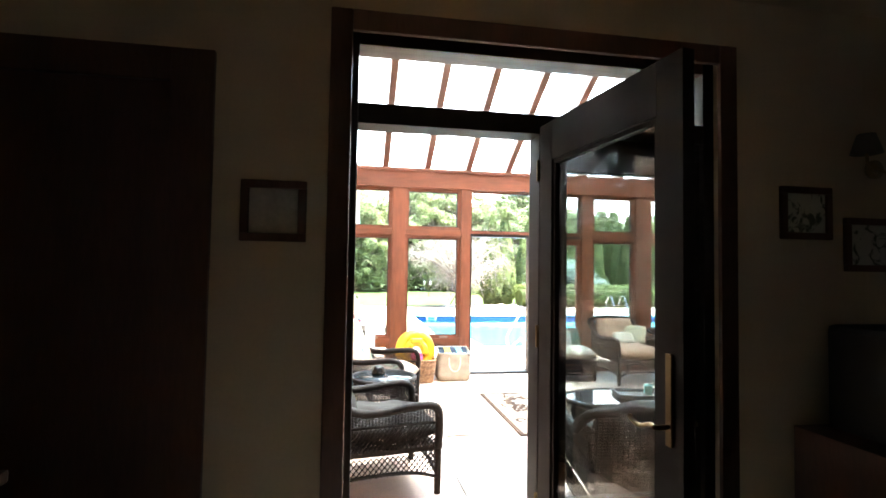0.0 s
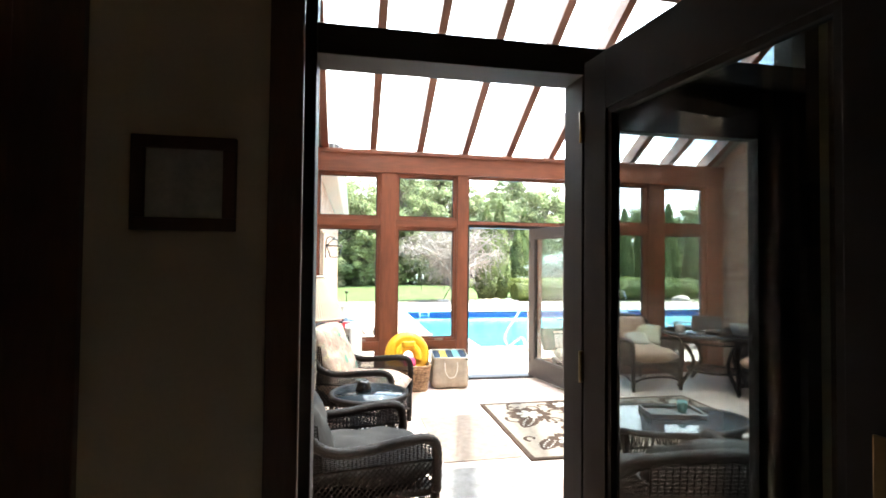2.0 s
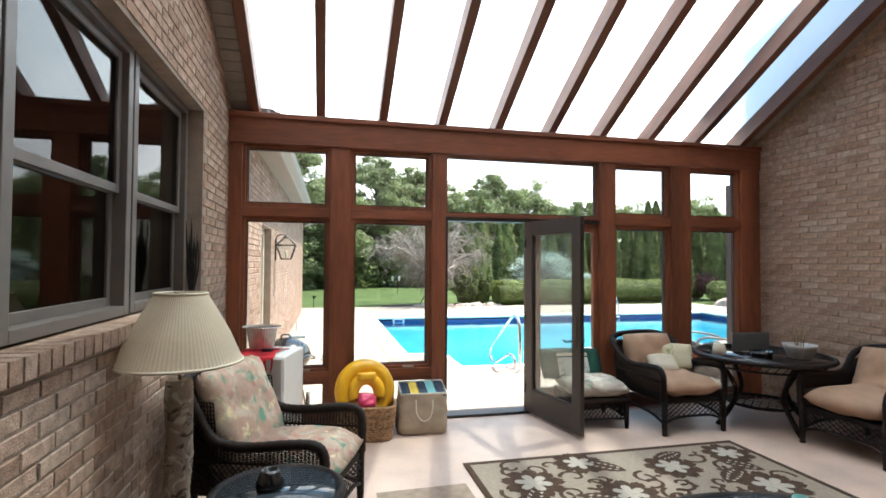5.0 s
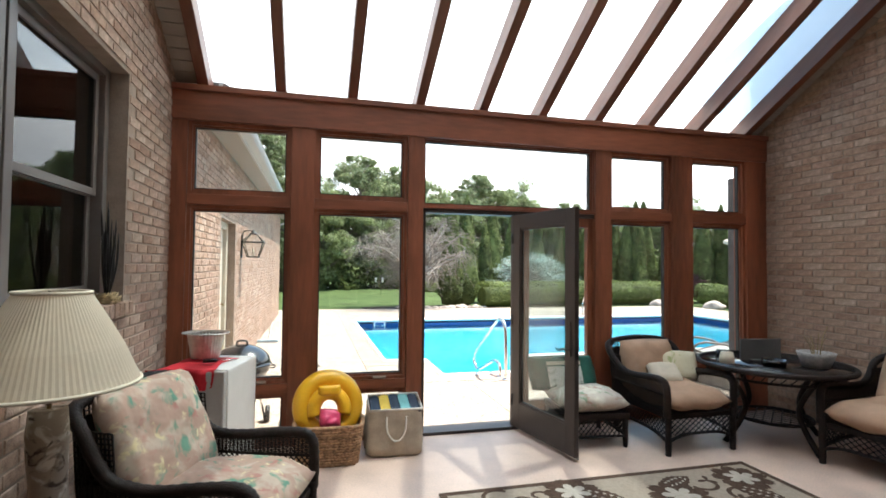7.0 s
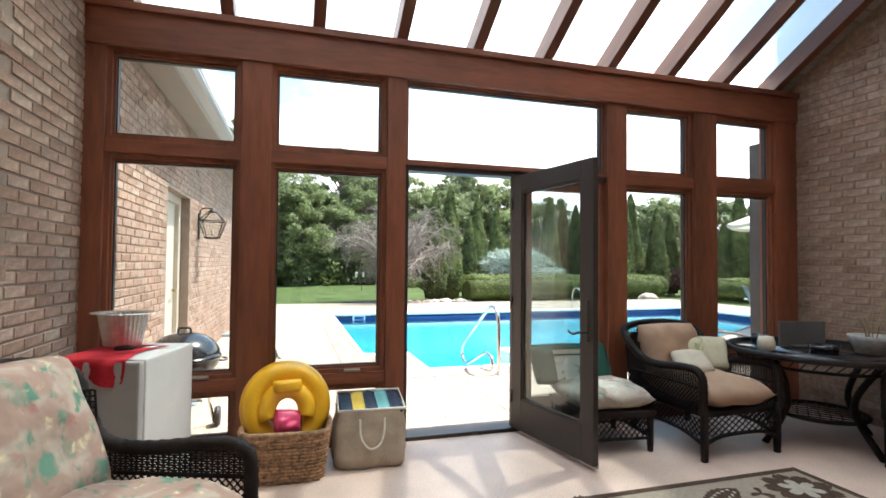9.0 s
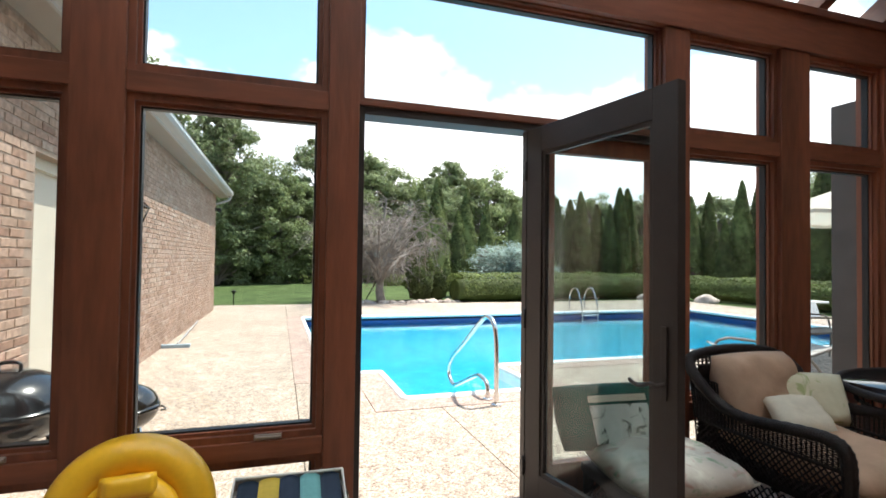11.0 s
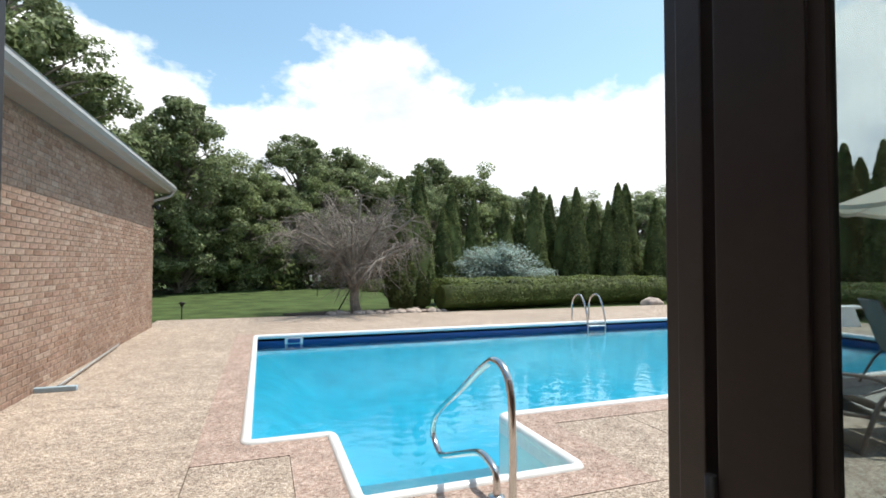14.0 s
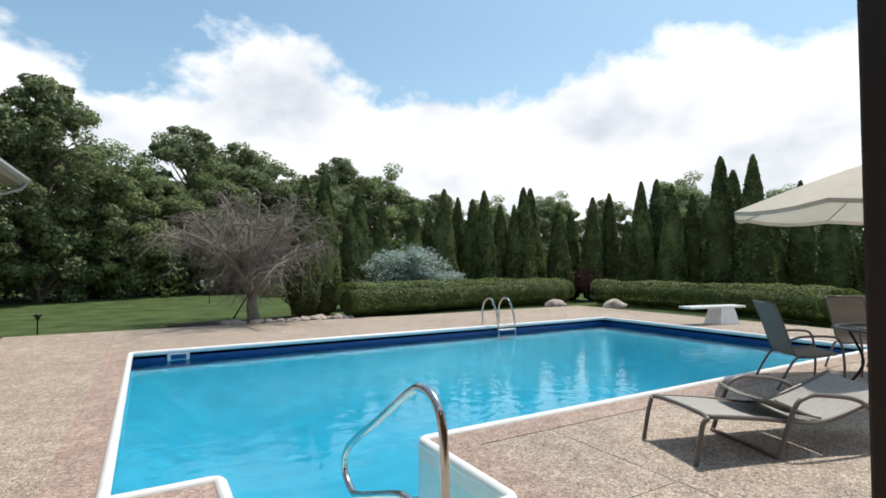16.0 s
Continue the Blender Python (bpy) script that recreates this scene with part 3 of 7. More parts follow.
    box(bm, WEST, EAST, HOUSE - 0.05, 0.12, -0.12, 0.0)
    tagged(part("floor", bm, M_CONCRETE), "pale worn concrete floor of the sunroom", "floor", kind="structure")
    # dim room seen behind the west window
    bm = bmesh.new()
    box(bm, -6.5, -6.4, -5.0, 0.0, -0.1, 3.0)
    box(bm, -6.5, WEST - 0.30, 0.0, 0.1, -0.1, 3.0)
    box(bm, -6.5, WEST - 0.30, -5.0, 0.0, 2.95, 3.0)
    box(bm, -6.5, WEST - 0.30, -5.0, 0.0, 0.1, 0.2)
    tagged(part("wall_behind_window", bm, M_PLASTER), "plain walls of the dim room behind the window", "wall", kind="structure")


WING_TURN = Matrix.Translation((WEST + 0.06, 0, 0)) @ pose(0, 0, 0, 0, 0, -0.45) @ Matrix.Translation((-WEST, 0, 0))
walls()


# ---- sunroom roof ----
def sunroom_roof():
    top = thing("sunroom_roof", "sloping roof of stained rafters under clear fluted panels", "roof", kind="structure")
    xs = [-2.815 + i * 0.627 for i in range(9)]
    L = math.hypot(5.1, 5.1 * SLOPE)
    pitch = -math.degrees(math.atan(SLOPE))
    for i, x in enumerate(xs + [2.835]):
        bm = bmesh.new()
        w = 0.045
        box(bm, -w, w, -L, 0.12, 0.0, 0.17, bevel=0.004)
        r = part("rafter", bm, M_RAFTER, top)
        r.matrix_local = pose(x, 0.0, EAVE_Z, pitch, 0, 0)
    for a, b in zip(xs, xs[1:] + [2.835]):
        bm = bmesh.new()
        box(bm, a + 0.01, b - 0.01, -L, 0.35, 0.175, 0.183)
        p = part("roof_panel", bm, M_ROOF, top)
        p.matrix_local = pose(0, 0.0, EAVE_Z, pitch, 0, 0)
        p.visible_shadow = True
    # boarded strips by the brick
    for x0, x1 in ((WEST, -2.85), (2.88, EAST)):
        bm = bmesh.new()
        y = -L
        while y < 0.1:
            box(bm, x0, x1, y, y + 0.105, 0.05, 0.075)
            y += 0.115
        box(bm, x0, x1, -L, 0.12, 0.075, 0.18)
        p = part("soffit_board", bm, M_SIDING, top)
        p.matrix_local = pose(0, 0.0, EAVE_Z, pitch, 0, 0)


sunroom_roof()


# ---- glazed wall ----
POSTS = [(WEST, -2.915), (-2.085, -1.885), (-1.05, -0.905), (0.885, 1.065), (1.80, 2.055), (2.77, EAST)]


def glazed_wall():
    w = thing("wall_glass", "stained cedar post and beam wall full of windows", "window wall", kind="structure")
    for a, b in POSTS:
        bm = bmesh.new()
        box(bm, a, b, -0.085, 0.10, 0.0, 2.76, bevel=0.004)
        part("post", bm, M_CEDAR, w)
    bm = bmesh.new()
    box(bm, WEST, EAST, -0.10, 0.10, 2.76, 3.045, bevel=0.005)
    part("header_beam", bm, M_CEDAR_H, w)
    bm = bmesh.new()
    box(bm, WEST, EAST, -0.125, -0.10, 3.0, 3.05, bevel=0.004)
    part("beam_moulding", bm, M_CEDAR_H, w)
    bays = [(-2.915, -2.085), (-1.885, -1.05), (1.065, 1.80), (2.055, 2.77)]
    for a, b in bays:
        for z0, z1 in ((2.055, 2.145), (0.455, 0.535), (0.0, 0.09)):
            bm = bmesh.new()
            box(bm, a, b, -0.075, 0.09, z0, z1, bevel=0.004)
            part("rail", bm, M_CEDAR_H, w)
    bm = bmesh.new()
    box(bm, -0.905, 0.885, -0.075, 0.09, 2.10, 2.122, bevel=0.003)
    part("rail", bm, M_CEDAR_H, w)
    for a, b in bays:
        for z0, z1, nm in ((2.145, 2.76, "upper"), (0.535, 2.055, "tall"), (0.09, 0.455, "low")):
            window(a, b, z0, z1)
    window(-0.905, 0.885, 2.122, 2.76, 0.010)


WINDOW_COUNT = [0]


def window(a, b, z0, z1, f=0.03):
    WINDOW_COUNT[0] += 1
    top = thing(f"window_{WINDOW_COUNT[0]}", "fixed pane in a stepped stained cedar frame", "window", kind="structure")
    for step, (y0, y1, w, mt) in enumerate(((-0.055, 0.06, f, M_CEDAR), (-0.03, 0.04, f + 0.016, M_CEDAR), (-0.012, 0.03, f + 0.024, M_BLACK))):
        w0 = 0 if step == 0 else (f if step == 1 else f + 0.016)
        bm = bmesh.new()
        box(bm, a + w0, a + w, y0, y1, z0 + w0, z1 - w0)
        box(bm, b - w, b - w0, y0, y1, z0 + w0, z1 - w0)
        box(bm, a + w, b - w, y0, y1, z0 + w0, z0 + w)
        box(bm, a + w, b - w, y0, y1, z1 - w, z1 - w0)
        part("window_frame" if step < 2 else "gasket", bm, mt, top)
    w = f + 0.022
    bm = bmesh.new()
    box(bm, a + w, b - w, 0.004, 0.010, z0 + w, z1 - w)
    p = part("pane", bm, M_GLASS, top)
    p.visible_shadow = False


glazed_wall()


def window_crank(x, z):
    """A folding casement operator on the lower frame of a window."""
    c = thing("window_crank", "tan folding crank handle on the window frame", "window crank", pose(x, -0.056, z))
    bm = bmesh.new()
    box(bm, -0.06, 0.06, -0.014, 0.0, -0.012, 0.012, bevel=0.005)
    part("cover", bm, M_CRANK, c)
    bm = bmesh.new()
    tube(bm, smooth_path([(0.05, -0.014, 0.0), (0.045, -0.026, 0.002), (-0.02, -0.028, 0.004), (-0.055, -0.024, 0.004)], 4), 0.006, 8)
    part("handle", bm, M_CRANK, c)


M_CRANK = material("tan_enamel", (0.30, 0.23, 0.17), 0.4, var=0.06)
window_crank(-1.29, 0.552)
window_crank(-2.32, 0.552)


def door_leaf(name, m, width, height, label, mt, handle_mat, glass, rt=0.13):
    """A glazed leaf hung at its own origin, running along +x."""
    d = tagged(thing(name, label, "door", m, kind="structure"))
    st, rb, th = 0.115, 0.24, 0.045
    bars = (("stile", 0, st, 0, height), ("stile", width - st, width, 0, height), ("top_rail", st, width - st, height - rt, height), ("bottom_rail", st, width - st, 0, rb))
    for nm, x0, x1, z0, z1 in bars:
        bm = bmesh.new()
        box(bm, x0, x1, -th / 2, th / 2, z0, z1, bevel=0.003)
        part(nm, bm, mt, d)
    bm = bmesh.new()
    for x0, x1, z0, z1 in ((st, st + .018, rb, height - rt), (width - st - .018, width - st, rb, height - rt), (st + .018, width - st - .018, rb, rb + .018), (st + .018, width - st - .018, height - rt - .018, height - rt)):
        box(bm, x0, x1, -0.014, 0.014, z0, z1)
    part("glazing_bead", bm, mt, d)
    bm = bmesh.new()
    box(bm, st + .016, width - st - .016, -0.003, 0.003, rb + .016, height - rt - .016)
    g = part("pane", bm, glass, d)
    g.visible_shadow = False
    for side in (-1, 1):
        bm = bmesh.new()
        x = width - 0.055
        box(bm, x - 0.013, x + 0.013, *sorted((side * th / 2, side * (th / 2 + 0.008))), 0.80, 1.08, bevel=0.003)
        pl = part("handle_plate", bm, handle_mat, d)
        bm = bmesh.new()
        y = side * (th / 2 + 0.05)
        tube(bm, smooth_path([(x, side * th / 2, 0.86), (x, y, 0.86), (x - 0.03, y, 0.862), (x - 0.075, y, 0.845), (x - 0.115, y, 0.855), (x - 0.125, y, 0.865)], 4), 0.008, 8)
        part("handle", bm, handle_mat, d)
    for z in (0.25, 1.02, 1.80):
        bm = bmesh.new()
        tube(bm, [(-0.008, -th / 2 - 0.004, z - 0.05), (-0.008, -th / 2 - 0.004, z + 0.05)], 0.008, 8)
        part("hinge", bm, handle_mat, d)
    return d


M_BRASS = material("aged_brass", (0.26, 0.18, 0.095), 0.42, 1.0, var=0.1, scale=14)


def garden_door():
    f = thing("door_frame_1", "dark bronze door frame with a centre mullion and fixed side light", "door frame", kind="structure")
    for nm, x0, x1, y0, y1, z0, z1, mt in (("jamb", -0.905, -0.875, -0.06, 0.07, 0.03, 2.10, M_BRONZE), ("mullion", 0.0, 0.065, -0.05, 0.0, 0.03, 2.06, M_BRONZE), ("mullion_stop", 0.05, 0.085, 0.0, 0.075, 0.03, 2.06, M_BRONZE),
                                        ("head", -0.875, 0.885, -0.06, 0.07, 2.06, 2.10, M_BRONZE), ("threshold", -0.905, 0.885, -0.09, 0.12, 0.0, 0.03, M_BRONZE)):
        bm = bmesh.new()
        box(bm, x0, x1, y0, y1, z0, z1, bevel=0.003)
        part(nm, bm, mt, f)
    for nm, x0, x1, z0, z1 in (("side_stile", 0.088, 0.185, 0.03, 2.06), ("side_stile", 0.825, 0.885, 0.03, 2.06), ("side_rail", 0.185, 0.825, 1.965, 2.06), ("side_rail", 0.185, 0.825, 0.03, 0.25)):
        bm = bmesh.new()
        box(bm, x0, x1, -0.03, 0.03, z0, z1, bevel=0.003)
        part(nm, bm, M_CEDAR, f)
    bm = bmesh.new()
    box(bm, 0.18, 0.83, -0.004, 0.003, 0.245, 1.97)
    part("pane", bm, M_GLASS, f).visible_shadow = False
    door_leaf("door_1", pose(0.012, -0.075, 0.035, 0, 0, -79), 0.90, 2.02, "open bronze glazed garden door swung into the sunroom", M_BRONZE, M_BRONZE, M_GLASS_LEAF)
    leaf = bpy.data.objects["door_1"]
    bm = bmesh.new()
    box(bm, 0.02, 0.895, 0.0225, 0.030, -0.025, 0.012, bevel=0.002)
    part("door_sweep", bm, M_GUTTER, leaf, "pale sweep strip along the foot of the door")


def room_door():
    f = thing("door_frame_2", "dark stained double door frame with a glazed transom", "door frame", kind="structure")
    y0, y1, b = HOUSE - 0.16, HOUSE - 0.02, INDOOR_Z
    for nm, x0, x1, za, zb in (("jamb", -2.645, -2.595, b, 2.645), ("jamb", -0.86, -0.80, b, 2.645), ("mullion", -1.735, -1.665, b + 0.03, 2.215), ("head", -2.595, -0.86, 2.575, 2.645),
                            ("transom_bar", -2.595, -0.86, 2.215, 2.31), ("threshold", -2.595, -0.86, b, b + 0.03)):
        bm = bmesh.new()
        box(bm, x0, x1, y0, y1, za, zb, bevel=0.004)
        part(nm, bm, M_BRONZE_DARK if nm != "head" else M_TRIMWOOD, f)
    for x0, x1, za, zb in ((-2.72, -2.625, b, 2.70), (-0.82, -0.725, b, 2.70), (-2.625, -0.82, 2.605, 2.70)):
        bm = bmesh.new()
        box(bm, x0, x1, HOUSE - 0.235, HOUSE - 0.21, za, zb, bevel=0.006)
        part("casing", bm, M_TRIMWOOD, f)
    for x0, x1, za, zb in ((-1.665, -1.58, b + .03, 2.215), (-1.035, -0.86, b + .03, 2.215), (-1.58, -1.035, 2.045, 2.215), (-1.58, -1.035, b + .03, 0.46)):
        bm = bmesh.new()
        box(bm, x0, x1, HOUSE - 0.13, HOUSE - 0.08, za, zb, bevel=0.003)
        part("side_panel", bm, M_BRONZE_DARK, f)
    for x0, x1, za, zb in ((-1.585, -1.03, 0.455, 2.05), (-2.595, -0.86, 2.31, 2.575)):
        bm = bmesh.new()
        box(bm, x0, x1, HOUSE - 0.108, HOUSE - 0.102, za, zb)
        part("pane", bm, M_GLASS, f).visible_shadow = False
    door_leaf("door_2", pose(-1.72, HOUSE - 0.185, b + 0.032, 0, 0, -83), 0.91, 2.01, "open dark glazed door with brass lever swung into the dim room", M_BRONZE_DARK, M_BRASS, M_GLASS_DARK, 0.18)


garden_door()
room_door()


# ---- window in the brick wall ----
def triple_window():
    top = thing("window_triple", "three double-hung windows set deep in the brick wall", "window", kind="structure")
    units = [(-4.44, -3.325), (-3.305, -2.195), (-2.175, -1.09)]
    x = WEST - 0.10
    for a, b in units:
        bm = bmesh.new()
        z0, z1 = WIN_Z0 + 0.03, WIN_Z1
        for y0, y1, za, zb in ((a, a + .065, z0, z1), (b - .065, b, z0, z1), (a + .065, b - .065, z1 - .05, z1), (a + .065, b - .065, z0, z0 + .05)):
            box(bm, x - 0.10, x, y0, y1, za, zb, bevel=0.004)
        fr = part("window_frame", bm, M_SASH, top)
        mid = (z0 + z1) / 2 - 0.06
        for k, (za, zb, xo) in enumerate(((mid - .02, z1 - .05, -0.035), (z0 + .05, mid + .02, -0.065))):
            bm = bmesh.new()
            w = 0.045
            for y0, y1, zc, zd in ((a + .065, a + .065 + w, za, zb), (b - .065 - w, b - .065, za, zb), (a + .065 + w, b - .065 - w, zb - w, zb), (a + .065 + w, b - .065 - w, za, za + w)):
                box(bm, x + xo - 0.025, x + xo, y0, y1, zc, zd, bevel=0.003)
            s = part("sash", bm, M_SASH, top)
            bm = bmesh.new()
            box(bm, x + xo - 0.016, x + xo - 0.011, a + .106, b - .106, za + w - .004, zb - w + .004)
            part("pane", bm, M_GLASS_WIN, top)
    # brick sill, one rowlock at a time
    y = WIN_Y0 - 0.06
    while y < WIN_Y1 + 0.04:
        bm = bmesh.new()
        box(bm, WEST - 0.10, WEST + 0.045, y, y + 0.068, WIN_Z0 - 0.055, WIN_Z0 + 0.022, bevel=0.004)
        part("brick", bm, M_BRICK, top)
        y += 0.078


M_SASH = material("taupe_sash_paint", (0.12, 0.10, 0.088), 0.45, var=0.06, scale=6)
M_GLASS_WIN = glass_material("house_window_glass", (0.35, 0.36, 0.37), 0.13)
triple_window()


# ---- house wing outside ----
def wing():
    bm = bmesh.new()
    for s in range(12):
        box(bm, WEST, -2.76, s * 1.03 + 0.12, s * 1.03 + 1.146, 2.995, 3.02)
    tagged(part("eave_soffit", bm, M_SIDING), "beige boarded soffit under the eave", "soffit", kind="structure").matrix_world = WING_TURN
    bm = bmesh.new()
    box(bm, -2.78, -2.755, 0.12, 12.30, 2.985, 3.15)
    tagged(part("fascia", bm, M_GUTTER), "pale fascia board along the eave", "fascia", kind="structure").matrix_world = WING_TURN
    bm = bmesh.new()
    prof = [(0.0, 0.0), (0.09, 0.02), (0.115, 0.07), (0.10, 0.12), (0.11, 0.13), (0.0, 0.13)]
    A = [bm.verts.new((-2.755 + x, 0.15, 3.012 + z)) for x, z in prof]
    B = [bm.verts.new((-2.755 + x, 12.35, 3.012 + z)) for x, z in prof]
    for i in range(len(prof)):
        bm.faces.new((A[i], B[i], B[(i + 1) % len(prof)], A[(i + 1) % len(prof)]))
    bm.faces.new(A), bm.faces.new(B[::-1])
    tagged(part("gutter", bm, M_GUTTER), "pale aluminium gutter with a shaped front", "gutter", kind="structure").matrix_world = WING_TURN
    bm = bmesh.new()
    v = [(-2.70, 3.15), (-6.5, 4.85), (-6.5, 4.70), (-2.74, 3.05)]
    A = [bm.verts.new((x, 0.15, z)) for x, z in v]
    B = [bm.verts.new((x, 12.4, z)) for x, z in v]
    for i in range(4):
        bm.faces.new((A[i], B[i], B[(i + 1) % 4], A[(i + 1) % 4]))
    bm.faces.new(A), bm.faces.new(B[::-1])
    tagged(part("roof_wing", bm, M_SHINGLE), "grey shingled roof of the house wing", "roof", kind="structure").matrix_world = WING_TURN
    d = thing("door_3", "white panelled side door with pale trim in the brick wing", "door", WING_TURN, kind="structure")
    for nm, x0, x1, y0, y1, z0, z1 in (("casing", WEST - .20, WEST - .10, 1.92, 2.02, 0.0, 2.12), ("casing", WEST - .20, WEST - .10, 2.94, 3.04, 0.0, 2.12), ("casing", WEST - .20, WEST - .10, 2.02, 2.94, 2.03, 2.12), ("door_panel", WEST - .20, WEST - .15, 2.02, 2.94, 0.05, 2.03), ("door_sill", WEST - .18, WEST + .04, 1.925, 3.035, -0.02, 0.045)):
        bm = bmesh.new()
        box(bm, x0, x1, y0, y1, z0, z1, bevel=0.005)
        part(nm, bm, M_DOORWHITE, d)
    bm = bmesh.new()
    tube(bm, smooth_path([(WEST - .15, 2.86, 1.0), (WEST - .10, 2.86, 1.0), (WEST - .095, 2.80, 1.0), (WEST - .095, 2.74, 0.995)], 4), 0.009, 8)
    part("door_handle", bm, M_BRASS, d)


M_DOORWHITE = material("cream_door_paint", (0.52, 0.47, 0.38), 0.5, var=0.05, scale=5)
wing()


# ---- plants ----
def leaf_mesh(name, centres, normals, sizes, mat_, seed=1, ratio=0.6, corners=4):
    """Many small pointed leaves as one mesh."""
    rng = np.random.default_rng(seed)
    n = len(centres)
    C, Nn = np.asarray(centres, float), np.asarray(normals, float)
    Nn = Nn / (np.linalg.norm(Nn, axis=1, keepdims=True) + 1e-9)
    R = rng.normal(size=(n, 3))
    U = np.cross(Nn, R)
    U /= np.linalg.norm(U, axis=1, keepdims=True) + 1e-9
    W = np.cross(Nn, U)
    s = np.asarray(sizes, float)[:, None]
    ends = [C - U * s * 0.5, C + W * s * ratio * 0.5, C + U * s * 0.5, C - W * s * ratio * 0.5] if corners == 4 else [C - U * s * 0.5, C + U * s * 0.5, C + W * s * ratio]
    V = np.stack(ends, 1).reshape(-1, 3)
    me = bpy.data.meshes.new(name)
    me.from_pydata(V.tolist(), [], np.arange(corners * n).reshape(-1, corners).tolist())
    me.materials.append(mat_)
    return me


def blob_points(rng, centre, radii, n, shell=0.55):
    d = rng.normal(size=(n, 3))
    d /= np.linalg.norm(d, axis=1, keepdims=True)
    r = shell + (1 - shell) * rng.random((n, 1)) ** 0.5
    return np.asarray(centre) + d * r * np.asarray(radii), d


def broad_tree(seed, height, spread, leaf, clumps=46, per=170, mat_=None):
    """Meshes of a leafy tree: trunk with limbs, and a ragged crown of clumps."""
    rng = np.random.default_rng(seed)
    bm = bmesh.new()
    base_r = height * 0.018 + 0.05
    tube(bm, smooth_path([(0, 0, 0), (0.1, 0.05, height * 0.3), (-0.05, 0.1, height * 0.6), (0.05, 0, height * 0.9)], 4), [base_r * (1 - 0.07 * i) for i in range(13)], 8)
    P, D = [], []
    for i in range(clumps):
        f = (i + 0.5) / clumps
        z = height * (0.07 + 0.89 * f)
        env = math.sin(math.pi * min(1, 0.12 + 0.84 * f) ** 1.2) ** 0.6
        a, rr = rng.uniform(0, 2 * math.pi), spread * env * math.sqrt(rng.uniform(0.08, 1.0))
        c = np.array([rr * math.cos(a), rr * math.sin(a), z + rng.normal() * 0.3])
        tube(bm, smooth_path([(0, 0, max(0.2, z - rr * 0.8)), (c[0] * 0.5, c[1] * 0.5, z - rr * 0.25), tuple(c)], 3), [base_r * 0.35, base_r * 0.3, base_r * 0.25, base_r * 0.2, base_r * 0.15, base_r * 0.1, base_r * 0.06], 5)
        size = spread * rng.uniform(0.08, 0.24)
        p, d = blob_points(rng, c, (size, size, size * 0.68), per, 0.35)
        P.append(p), D.append(d * 0.7 + rng.normal(size=d.shape) * 0.5 + (0, 0, 0.5))
    P, D = np.vstack(P), np.vstack(D)
    return mesh_of("trunk", bm, M_TWIG), leaf_mesh("crown", P, D, leaf * rng.uniform(0.6, 1.3, len(P)), mat_ or M_LEAF, seed, 0.7, 3)


def plant(name, meshes, m, label, category, group=""):
    top = thing(name, label, category, m, group)
    for me in meshes:
        ob = new(me.name.split(".")[0], me)
        ob.parent = top
    return top


def arborvitae(seed, height, radius, n=7600):
    rng = np.random.default_rng(seed)
    bm = bmesh.new()
    tube(bm, [(0, 0, 0), (0, 0, height * 0.4), (0, 0, height * 0.8)], [0.09, 0.07, 0.03], 6)
    z = rng.random(n) ** 1.15
    a = rng.uniform(0, 2 * math.pi, n)
    prof = np.minimum(1, (z + 0.05) * 6) * (1 - z) ** 0.62
    lump = np.array([noise.noise(Vector((math.cos(q) * 1.7 + seed, math.sin(q) * 1.7, h * height * 1.6))) for q, h in zip(a, z)])
    r = radius * prof * (0.92 + 0.30 * lump) * (0.62 + 0.38 * rng.random(n) ** 0.4)
    P = np.stack([r * np.cos(a), r * np.sin(a), 0.05 + z * height], 1)
    D = np.stack([np.cos(a), np.sin(a), 0.25 * np.ones(n)], 1) + rng.normal(size=(n, 3)) * 0.45
    core = bmesh.new()
    lathe(core, [(radius * 0.55, 0.1), (radius * 0.72, height * 0.22), (radius * 0.58, height * 0.55), (radius * 0.28, height * 0.82), (0.02, height * 0.93)], 10)
    core.to_mesh(cme := bpy.data.meshes.new("inner_foliage"))
    core.free()
    cme.materials.append(M_CEDAR_LEAF)
    return [mesh_of("trunk", bm, M_TWIG), cme, leaf_mesh("crown", P, D, rng.uniform(0.075, 0.15, n) * (height / 4.5) ** 0.5, M_CEDAR_LEAF, seed, 0.55)]


